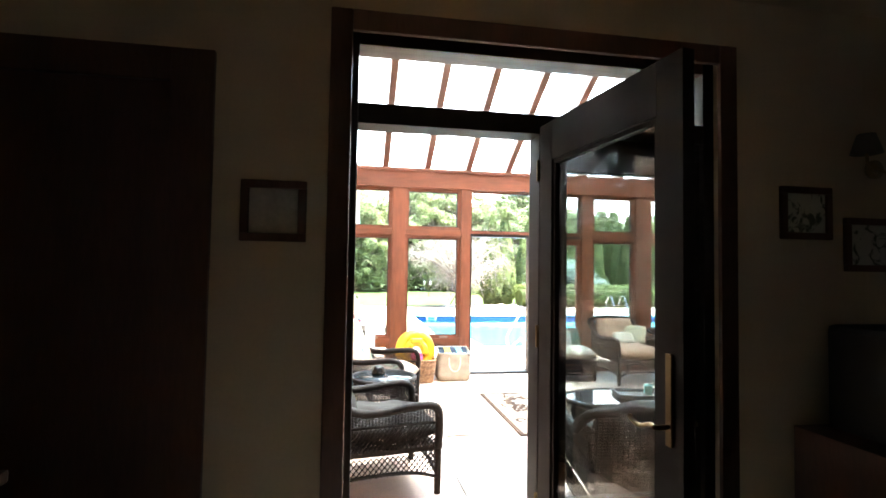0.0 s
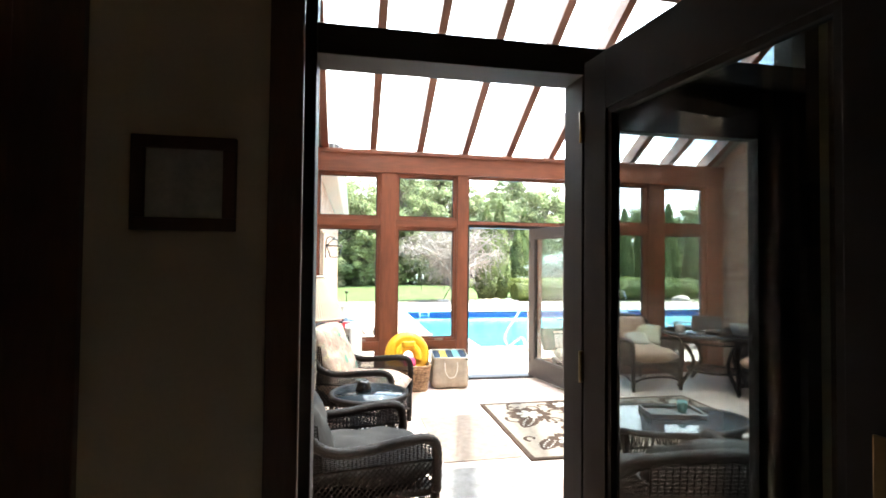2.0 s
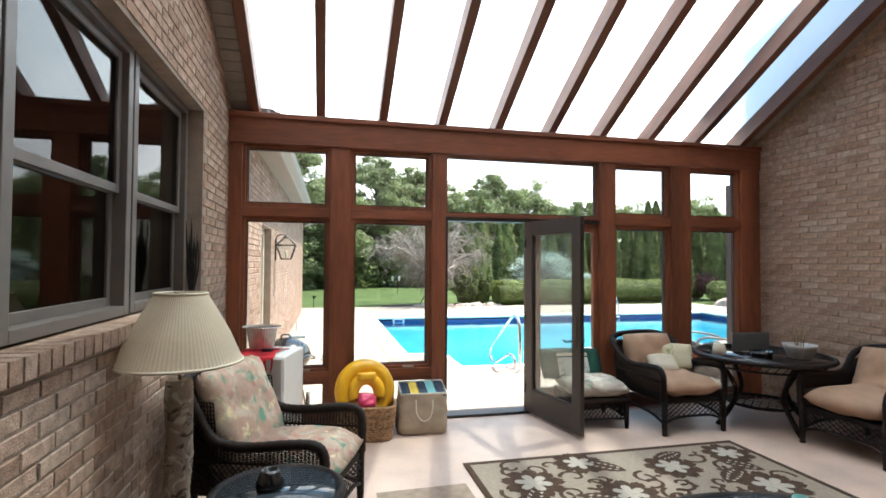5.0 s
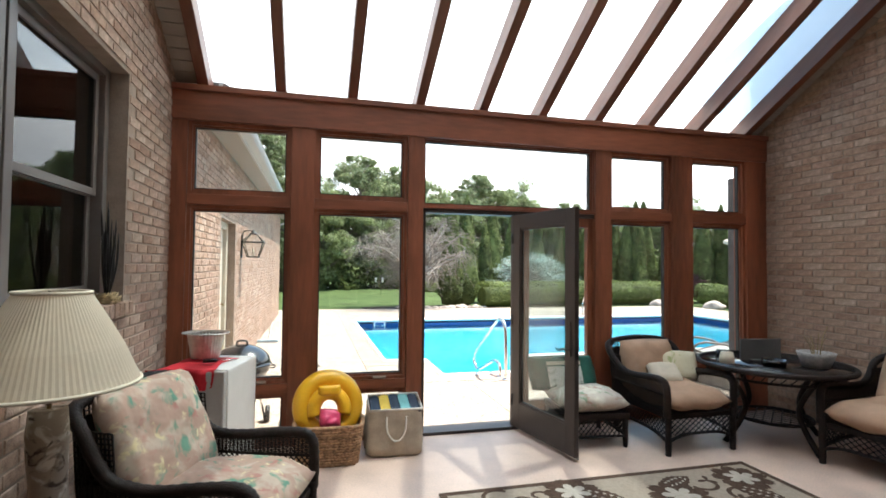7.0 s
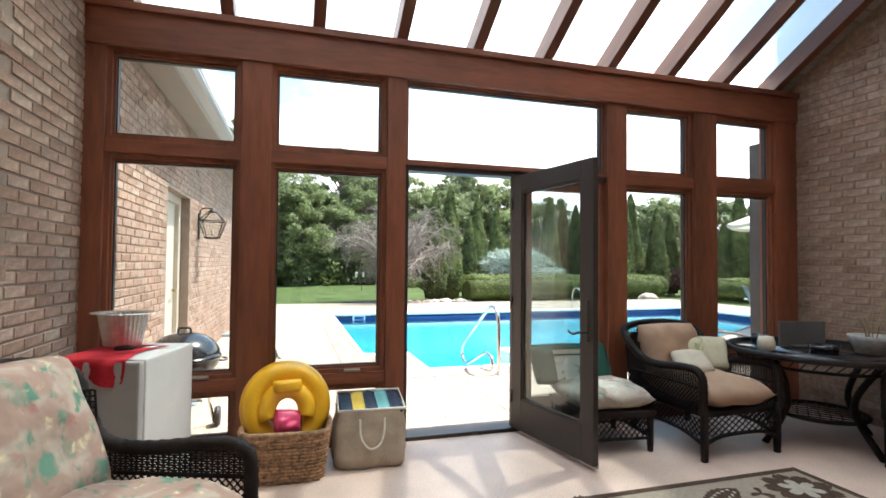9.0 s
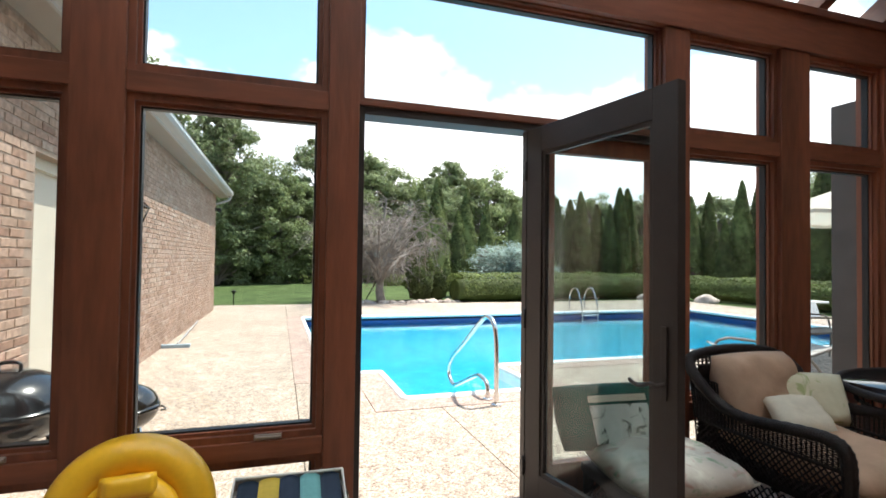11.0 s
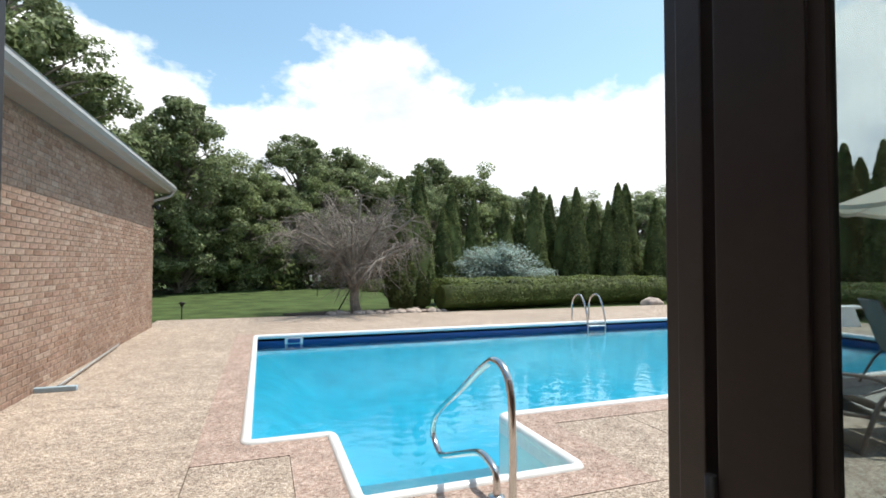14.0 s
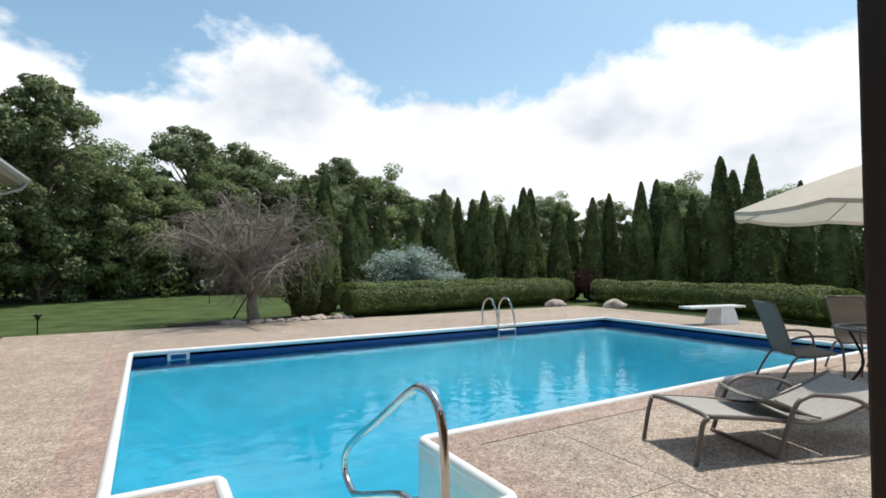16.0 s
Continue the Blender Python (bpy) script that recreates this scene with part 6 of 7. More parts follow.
# ---- rugs ----
def rug():
    x0, x1, y0, y1 = -1.03, 1.49, -2.88, -1.26
    cx, cy, w, d = (x0 + x1) / 2, (y0 + y1) / 2, x1 - x0, y1 - y0
    r = thing("area_rug", "beige rug with brown floral scrolls and cream blossoms", "rug", pose(cx, cy, 0))
    bm = bmesh.new()
    box(bm, -w / 2, w / 2, -d / 2, d / 2, 0.0005, 0.009, bevel=0.003)
    part("field", bm, M_RUG, r)
    bm = bmesh.new()
    for a, b, c, e in ((-w / 2, w / 2, -d / 2, -d / 2 + .045), (-w / 2, w / 2, d / 2 - .045, d / 2), (-w / 2, -w / 2 + .045, -d / 2 + .045, d / 2 - .045), (w / 2 - .045, w / 2, -d / 2 + .045, d / 2 - .045)):
        box(bm, a, b, c, e, 0.0015, 0.0115)
    part("border", bm, M_RUG_BROWN, r)
    rng = random.Random(12)
    brown, cream = bmesh.new(), bmesh.new()

    def fan(bm_, pts, z):
        vs = [bm_.verts.new((x, y, z)) for x, y in pts]
        bm_.faces.new(vs)

    def petals(bm_, px, py, rad, k, z, turn):
        for i in range(k):
            a = turn + 2 * math.pi * i / k
            u, v = (math.cos(a), math.sin(a)), (-math.sin(a), math.cos(a))
            pts = [(px + u[0] * rad * s + v[0] * rad * q, py + u[1] * rad * s + v[1] * rad * q) for s, q in ((0.0, -0.05), (0.45, -0.24), (0.8, -0.25), (1.0, -0.08), (0.92, 0.0), (1.0, 0.08), (0.8, 0.25), (0.45, 0.24), (0.0, 0.05))]
            fan(bm_, pts, z + 0.0002 * i)

    def scroll(px, py, rad, turn, way, z=0.0101):
        pts = []
        for i in range(22):
            f = i / 21
            a, rr = turn + way * f * 5.2, rad * (1 - 0.78 * f)
            pts.append((px + rr * math.cos(a), py + rr * math.sin(a), 0.013 * (1 - 0.5 * f) + 0.004))
        left, right = [], []
        for i, (x, y, h) in enumerate(pts):
            a, b = pts[max(0, i - 1)], pts[min(21, i + 1)]
            dx, dy = b[0] - a[0], b[1] - a[1]
            l = math.hypot(dx, dy) or 1
            left.append((x - dy / l * h, y + dx / l * h)), right.append((x + dy / l * h, y - dx / l * h))
        for i in range(21):
            fan(brown, [left[i], left[i + 1], right[i + 1], right[i]], z)

    def long_leaf(px, py, size, turn):
        u, v = (math.cos(turn), math.sin(turn)), (-math.sin(turn), math.cos(turn))
        put = lambda a, b: (px + u[0] * size * a + v[0] * size * b, py + u[1] * size * a + v[1] * size * b)
        edge = [(f, 0.26 * math.sin(math.pi * f) ** 0.8 * (1.0 if k % 2 else 0.84)) for k, f in enumerate([i / 14 for i in range(1, 14)])]
        for (a, b), (c, e) in zip([(0, 0)] + edge, edge + [(1, 0)]):
            fan(brown, [put(a, b), put(a, -b), put(c, -e), put(c, e)] if a else [put(0, 0), put(c, -e), put(c, e)], 0.0109)
        for k in range(5):
            a = 0.2 + 0.13 * k
            for side in (-1, 1):
                b = side * 0.09 * math.sin(math.pi * a)
                fan(cream, [put(a - .045, b - .02), put(a, b - .035), put(a + .05, b + side * .03), put(a, b + .035)], 0.0122)

    spots = [(-0.85, 0.35), (-0.25, 0.05), (0.35, 0.40), (0.85, -0.05), (-0.75, -0.45), (0.30, -0.45), (1.0, 0.55), (0.95, -0.60), (-0.35, 0.62)]
    for k, (x, y) in enumerate(spots):
        big = rng.uniform(0.21, 0.28)
        petals(brown, x, y, big, 9, 0.0102, rng.uniform(0, 1))
        petals(cream, x, y, big * 0.58, 6, 0.0125, rng.uniform(0, 1))
    for x, y, size, turn in ((-1.05, -0.05, 0.42, 1.0), (-0.62, 0.10, 0.40, -0.5), (-0.05, 0.40, 0.38, 2.4), (0.55, 0.05, 0.40, 0.6), (1.02, 0.18, 0.36, 2.2), (-0.30, -0.50, 0.42, 0.3), (0.62, -0.62, 0.36, 1.1), (-1.08, -0.62, 0.36, 0.9), (0.05, -0.20, 0.34, -1.0), (0.62, 0.66, 0.34, 3.5)):
        long_leaf(x, y, size, turn)
    for i in range(70):
        x, y = rng.uniform(-w / 2 + .16, w / 2 - .16), rng.uniform(-d / 2 + .14, d / 2 - .14)
        if min(math.hypot(x - a, y - b) for a, b in spots) > 0.22:
            scroll(x, y, rng.uniform(0.07, 0.13), rng.uniform(0, 6.28), rng.choice((-1, 1)))
            if i % 2:
                petals(brown, x + rng.uniform(-.1, .1), y + rng.uniform(-.1, .1), 0.075, 3, 0.0102, rng.uniform(0, 6))
    tagged(part("brown_motif", brown, M_RUG_BROWN, r), kind="stuff")
    tagged(part("cream_motif", cream, M_RUG_CREAM, r), kind="stuff")


rug()


def floor_mat(name, label, mat_, x0, x1, y0, y1, turn):
    bm = bmesh.new()
    box(bm, -(x1 - x0) / 2, (x1 - x0) / 2, -(y1 - y0) / 2, (y1 - y0) / 2, 0.0, 0.007, bevel=0.002)
    o = tagged(part(name, bm, mat_), label, "mat")
    o.matrix_world = pose((x0 + x1) / 2, (y0 + y1) / 2, 0.001, 0, 0, turn)


floor_mat("floor_mat", "flat tan coir mat on the concrete floor", M_MAT, -1.74, -1.09, -2.80, -1.62, 1.5)
floor_mat("floor_mat", "flat grey mat inside the doorway", M_MAT_GREY, -1.82, -1.16, -4.20, -2.93, 1.5)


# ---- window sill things ----
def sill_things():
    z = WIN_Z0 + 0.023
    v = thing("sill_jar", "dark glazed jar with dried grass stems on the brick sill", "jar", pose(WEST - 0.03, -3.85, z))
    bm = bmesh.new()
    lathe(bm, [(0, 0), (0.05, 0), (0.058, 0.05), (0.056, 0.13), (0.045, 0.15), (0.05, 0.165), (0.044, 0.165), (0.04, 0.15), (0.05, 0.06), (0, 0.02)], 24, cap=False)
    part("jar_body", bm, M_JAR, v)
    rng = random.Random(8)
    bm = bmesh.new()
    for i in range(14):
        a, l, o = rng.uniform(0, 6.28), rng.uniform(0.18, 0.40), rng.uniform(0.03, 0.16)
        tube(bm, smooth_path([(0.01 * math.cos(a), 0.01 * math.sin(a), 0.05), (o * 0.4 * math.cos(a), o * 0.4 * math.sin(a), l * 0.75), (o * math.cos(a) * 0.7, o * math.sin(a) * 1.2, l)], 4), 0.003, 4)
    tagged(part("dried_stem", bm, M_DRY, v), kind="stuff")
    n = thing("twig_bundle", "bundle of dark twigs standing on a straw nest on the sill", "dried plant", pose(WEST - 0.01, -1.30, z))
    bm = bmesh.new()
    for i in range(160):
        a, b = rng.uniform(0, 6.28), rng.uniform(0.5, 1.6)
        r0 = rng.uniform(0.02, 0.075)
        tube(bm, [(r0 * math.cos(a), 1.5 * r0 * math.sin(a), rng.uniform(0, 0.05)), (r0 * math.cos(a + b), 1.5 * r0 * math.sin(a + b), rng.uniform(0.0, 0.07))], 0.0022, 4)
    tagged(part("straw_nest", bm, M_DRY, n, "pale straw nest"), kind="stuff")
    bm = bmesh.new()
    for i in range(24):
        a, l, o = rng.uniform(0, 6.28), rng.uniform(0.3, 0.62), rng.uniform(0.0, 0.05)
        tube(bm, smooth_path([(0, 0, 0.02), (o * math.cos(a), o * math.sin(a), l * 0.5), (1.3 * o * math.cos(a + 0.4), 1.6 * o * math.sin(a + 0.4), l)], 3), [0.006, 0.007, 0.006, 0.006, 0.007, 0.005, 0.002], 5)
    tagged(part("twig", bm, M_IRON, n), kind="stuff")


sill_things()


# ---- pool fittings ----
def grab_rail():
    g = thing("pool_handrail", "bent polished steel handrail at the pool steps", "handrail")
    bm = bmesh.new()
    x = 0.74
    pts = [(x, 1.97, DECK_Z), (x, 1.97, 0.30), (x, 1.985, 0.62), (x, 2.05, 0.755), (x, 2.17, 0.80), (x, 2.33, 0.755), (x, 2.80, 0.47), (x, 3.22, 0.22), (x, 3.36, 0.09), (x, 3.37, -0.03), (x, 3.24, -0.105), (x, 3.10, -0.09), (x, 2.55, 0.125), (x, 2.38, 0.17), (x, 2.22, 0.145), (x, 2.18, 0.08), (x, 2.18, DECK_Z)]
    tube(bm, smooth_path(pts, 5), 0.0235, 12)
    part("bent_tube", bm, M_CHROME, g)
    for y in (1.97, 2.18):
        bm = bmesh.new()
        lathe(bm, [(0.024, 0.022), (0.05, 0.018), (0.056, 0.0), (0.0, 0.0)], 20, (x, y, DECK_Z), cap=False)
        part("escutcheon", bm, M_CHROME, g)


def ladder():
    l = thing("pool_ladder", "polished steel pool ladder hooked over the far edge", "ladder")
    for x in (6.72, 7.22):
        bm = bmesh.new()
        pts = [(x, 10.25, DECK_Z), (x, 10.25, 0.35), (x, 10.15, 0.56), (x, 9.98, 0.63), (x, 9.82, 0.56), (x, 9.66, 0.25), (x, 9.60, -0.10), (x, 9.60, -0.80)]
        tube(bm, smooth_path(pts, 5), 0.022, 10)
        part("side_rail", bm, M_CHROME, l)
    for z in (-0.10, -0.38, -0.66):
        bm = bmesh.new()
        box(bm, 6.74, 7.20, 9.54, 9.66, z - 0.012, z + 0.012, bevel=0.005)
        part("tread", bm, M_WHITE, l)


def diving_board():
    d = thing("diving_board", "short white diving board on a tapered white stand", "diving board", pose(11.85, 7.3, DECK_Z, 0, 0, -12) @ Matrix.Scale(0.86, 4))
    bm = bmesh.new()
    box(bm, -1.25, 0.75, -0.24, 0.24, 0.46, 0.52, bevel=0.015)
    part("board", bm, M_WHITE, d)
    bm = bmesh.new()
    A = [bm.verts.new((x, y, 0)) for x, y in ((-0.28, -0.3), (0.42, -0.3), (0.42, 0.3), (-0.28, 0.3))]
    B = [bm.verts.new((x, y, 0.46)) for x, y in ((-0.16, -0.22), (0.32, -0.22), (0.32, 0.22), (-0.16, 0.22))]
    bm.faces.new(B)
    for i in range(4):
        bm.faces.new((A[i], A[(i + 1) % 4], B[(i + 1) % 4], B[i]))
    part("stand", bm, M_WHITE, d)


grab_rail()
ladder()
diving_board()


# ---- patio furniture ----
def lounger():
    # long axis along +x from the foot end
    l = thing("sun_lounger", "taupe tube sun lounger with grey mesh sling on the deck", "sun lounger", pose(3.10, 2.42, DECK_Z, 0, 0, -18))
    for s in (-1, 1):
        y = 0.30 * s
        bm = bmesh.new()
        tube(bm, smooth_path([(0.05, y, 0.345), (0.5, y, 0.30), (0.95, y, 0.24), (1.15, y, 0.25), (1.45, y, 0.33), (1.85, y, 0.47)], 6), 0.018, 8)
        part("side_rail", bm, M_LOUNGE, l)
        bm = bmesh.new()
        tube(bm, smooth_path([(0.62, y * 1.12, 0.0), (0.64, y * 1.12, 0.03), (0.78, y * 1.12, 0.36), (0.88, y * 1.12, 0.44), (1.05, y * 1.12, 0.45), (1.45, y * 1.12, 0.36), (1.72, y * 1.1, 0.02)], 6), 0.018, 8)
        part("arm_leg", bm, M_LOUNGE, l)
    bm = bmesh.new()
    tube(bm, smooth_path([(-0.06, -0.31, 0.0), (0.0, -0.31, 0.28), (0.05, -0.27, 0.345), (0.05, 0.27, 0.345), (0.0, 0.31, 0.28), (-0.06, 0.31, 0.0)], 6), 0.018, 8)
    part("foot_frame", bm, M_LOUNGE, l)
    bm = bmesh.new()
    tube(bm, smooth_path([(0.62, -0.335, 0.015), (0.64, 0, 0.015), (0.62, 0.335, 0.015)], 4), 0.016, 8)
    part("cross_bar", bm, M_LOUNGE, l)
    prof = [(0.06, 0.350), (0.5, 0.305), (0.95, 0.235), (1.10, 0.235)]
    for nm, pr in (("seat_sling", prof), ("back_sling", [(1.12, 0.240), (1.45, 0.325), (1.84, 0.465)]), ("head_rest", [(0.66, 0.42), (0.95, 0.30), (1.08, 0.262)])):
        bm = bmesh.new()
        path = smooth_path([(x, 0, z) for x, z in pr], 6)
        top = [[bm.verts.new((p.x, y, p.z - 0.03 * (1 - (y / 0.28) ** 2))) for y in (-0.285, -0.2, -0.1, 0, 0.1, 0.2, 0.285)] for p in path]
        low = [[bm.verts.new(v.co - Vector((0, 0, 0.004))) for v in row] for row in top]
        for i in range(len(path) - 1):
            for j in range(6):
                bm.faces.new((top[i][j], top[i + 1][j], top[i + 1][j + 1], top[i][j + 1]))
                bm.faces.new((low[i][j + 1], low[i + 1][j + 1], low[i + 1][j], low[i][j]))
        if nm == "head_rest":
            for s in (-0.285, 0.285):
                tube(bm, [(p.x, s, p.z) for p in path], 0.013, 6)
        part(nm, bm, M_SLING, l)


def patio_chair(m, label):
    """A sling chair facing -y."""
    c = thing("patio_chair", label, "chair", m, "patio chairs")
    for s in (-1, 1):
        x = 0.28 * s
        bm = bmesh.new()
        tube(bm, smooth_path([(x, -0.30, 0.0), (x, -0.32, 0.30), (x, -0.28, 0.58), (x, -0.15, 0.63), (x, 0.12, 0.62), (x, 0.24, 0.58)], 5), 0.014, 8)
        part("front_leg", bm, M_LOUNGE, c)
        bm = bmesh.new()
        tube(bm, smooth_path([(x, 0.40, 0.0), (x, 0.20, 0.36), (x, 0.02, 0.40), (x, -0.24, 0.43)], 5), 0.014, 8)
        part("rear_leg", bm, M_LOUNGE, c)
        bm = bmesh.new()
        tube(bm, smooth_path([(x * .9, -0.27, 0.44), (x * .9, 0.10, 0.38), (x * .9, 0.20, 0.45), (x * .9, 0.30, 0.75), (x * .9, 0.40, 1.0)], 5), 0.013, 8)
        part("sling_rail", bm, M_LOUNGE, c)
    bm = bmesh.new()
    path = smooth_path([(0, -0.27, 0.44), (0, 0.10, 0.38), (0, 0.20, 0.45), (0, 0.30, 0.75), (0, 0.40, 1.0)], 6)
    top = [[bm.verts.new((x, p.y, p.z)) for x in (-0.25, -0.1, 0.1, 0.25)] for p in path]
    low = [[bm.verts.new(v.co + Vector((0, 0.004, -0.004))) for v in row] for row in top]
    for i in range(len(path) - 1):
        for j in range(3):
            bm.faces.new((top[i][j], top[i][j + 1], top[i + 1][j + 1], top[i + 1][j]))
            bm.faces.new((low[i][j + 1], low[i][j], low[i + 1][j], low[i + 1][j + 1]))
    part("sling", bm, M_SLING_DARK, c)
    bm = bmesh.new()
    tube(bm, [(-0.28, 0.12, 0.385), (0.28, 0.12, 0.385)], 0.012, 8)
    part("cross_bar", bm, M_LOUNGE, c)
    bm = bmesh.new()
    tube(bm, [(-0.25, 0.40, 1.0), (0.25, 0.40, 1.0)], 0.013, 8)
    part("top_bar", bm, M_LOUNGE, c)
    return c


def patio_set():
    first = patio_chair(pose(6.30, 2.98, DECK_Z, 0, 0, 52), "taupe sling patio chair standing at the umbrella table")
    copy_thing(first, pose(7.9, 2.9, DECK_Z, 0, 0, -35))
    copy_thing(first, pose(7.0, 1.25, DECK_Z, 0, 0, 175))
    t = thing("patio_table", "round glass patio table on dark metal legs", "table", pose(7.05, 2.25, DECK_Z))
    bm = bmesh.new()
    lathe(bm, [(0.03, 0.695), (0.60, 0.695), (0.60, 0.705), (0.03, 0.705)], 40, cap=False)
    part("glass_top", bm, M_GLASS_DARK, t)
    bm = bmesh.new()
    tube(bm, [(0.61 * math.cos(2 * math.pi * i / 40), 0.61 * math.sin(2 * math.pi * i / 40), 0.70) for i in range(40)], 0.016, 8, closed=True)
    part("rim", bm, M_LOUNGE, t)
    for i in range(4):
        a = 0.5 + i * math.pi / 2
        bm = bmesh.new()
        tube(bm, smooth_path([(0.52 * math.cos(a), 0.52 * math.sin(a), 0), (0.36 * math.cos(a), 0.36 * math.sin(a), 0.3), (0.5 * math.cos(a), 0.5 * math.sin(a), 0.69)], 5), 0.016, 8)
        part("leg", bm, M_IRON, t)
    u = thing("patio_umbrella", "open cream canvas patio umbrella over the table", "umbrella", pose(7.05, 2.25, DECK_Z))
    bm = bmesh.new()
    tube(bm, [(0, 0, 0.04), (0, 0, 2.72)], 0.02, 10)
    part("pole", bm, M_LOUNGE, u)
    bm = bmesh.new()
    lathe(bm, [(0, 0), (0.24, 0), (0.24, 0.04), (0.05, 0.07), (0.04, 0.25), (0, 0.25)], 28, cap=False)
    part("base", bm, M_IRON, u)
    bm = bmesh.new()
    n, R = 8, 1.72
    rows = []
    for k, f in enumerate((0.02, 0.3, 0.6, 0.85, 1.0)):
        row = []
        for j in range(n * 4):
            a = 2 * math.pi * j / (n * 4)
            between = (j % 4) / 4
            sag = 4 * between * (1 - between)
            row.append(bm.verts.new((R * f * (1 - 0.05 * sag) * math.cos(a), R * f * (1 - 0.05 * sag) * math.sin(a), 2.74 - 0.62 * f ** 1.15 - 0.05 * sag * f)))
        rows.append(row)
    rows.append([bm.verts.new(v.co + Vector((0, 0, -0.05))) for v in rows[-1]])
    for A, B in zip(rows, rows[1:]):
        for j in range(n * 4):
            bm.faces.new((A[j], B[j], B[(j + 1) % (n * 4)], A[(j + 1) % (n * 4)]))
    part("canopy", bm, M_CANOPY, u)
    for i in range(n):
        a = 2 * math.pi * i / n
        bm = bmesh.new()
        tube(bm, [(0.03 * math.cos(a), 0.03 * math.sin(a), 2.70), (R * math.cos(a), R * math.sin(a), 2.105)], 0.006, 5)
        part("rib", bm, M_LOUNGE, u)
    bm = bmesh.new()
    lathe(bm, [(0.02, 2.72), (0.03, 2.76), (0.0, 2.80)], 10, cap=False)
    part("finial", bm, M_LOUNGE, u)


M_SLING_DARK = material("brown_mesh_sling", (0.20, 0.165, 0.135), 0.8, var=0.08, scale=30, bump=0.3, bump_scale=200)
lounger()
patio_set()


def kettle_grill(label, m, r, rim):
    """A kettle of radius r whose lid meets the bowl at height rim, on three splayed legs with two wheels."""
    g = thing("kettle_grill", label, "grill", m, "grills outside the windows")
    k = r / 0.285
    def dome(sign, z):
        prof = [(0.0, sign * 0.70 * r)] + [(r * math.sin(a), sign * 0.70 * r * math.cos(a)) for a in (0.25, 0.5, 0.75, 1.0, 1.25, 1.45, 1.57)] + [(r * 1.03, 0.0)]
        bm = bmesh.new()
        lathe(bm, prof if sign < 0 else prof[::-1], 36, (0, 0, z), cap=False)
        return bm
    part("lid", dome(1, rim + 0.005), M_GRILL, g)
    part("bowl", dome(-1, rim - 0.005), M_GRILL, g)
    bm = bmesh.new()
    top = rim + 0.69 * r
    tube(bm, smooth_path([(-0.05 * k, 0, top), (-0.04 * k, 0, top + 0.04 * k), (0.04 * k, 0, top + 0.04 * k), (0.05 * k, 0, top)], 4), 0.01 * k, 6)
    part("lid_handle", bm, M_BLACK, g)
    for s in (-1, 1):
        bm = bmesh.new()
        tube(bm, smooth_path([(s * r, -0.07 * k, rim - 0.03), (s * (r + 0.04 * k), -0.06 * k, rim - 0.03), (s * (r + 0.04 * k), 0.06 * k, rim - 0.03), (s * r, 0.07 * k, rim - 0.03)], 4), 0.009 * k, 6)
        part("side_handle", bm, M_BLACK, g)
    for i in range(3):
        a = 0.7 + i * 2.094
        bm = bmesh.new()
        tube(bm, [(0.6 * r * math.cos(a), 0.6 * r * math.sin(a), rim - 0.55 * r), (1.02 * r * math.cos(a), 1.02 * r * math.sin(a), 0.0)], 0.012, 8)
        part("leg", bm, M_CHROME, g)
    for s in (-1, 1):
        bm = bmesh.new()
        lathe(bm, [(0.0, -0.02), (0.08 * k, -0.02), (0.085 * k, 0.0), (0.08 * k, 0.02), (0.0, 0.02)], 20, cap=False)
        w = part("wheel", bm, M_BLACK, g)
        w.matrix_local = pose(0.88 * r * s, 0.53 * r, 0.085 * k, 0, 90, 0)
    bm = bmesh.new()
    lathe(bm, [(0, 0.22), (0.5 * r, 0.23), (0.53 * r, 0.24), (0, 0.235)], 24, cap=False)
    part("ash_pan", bm, M_CHROME, g)


kettle_grill("large black enamelled kettle grill on tripod legs outside the window", pose(-2.54, 0.62, DECK_Z), 0.27, 0.605)
kettle_grill("small black enamelled kettle grill on thin legs outside the windows", pose(-1.985, 0.42, DECK_Z, 0, 0, 20), 0.16, 0.62)


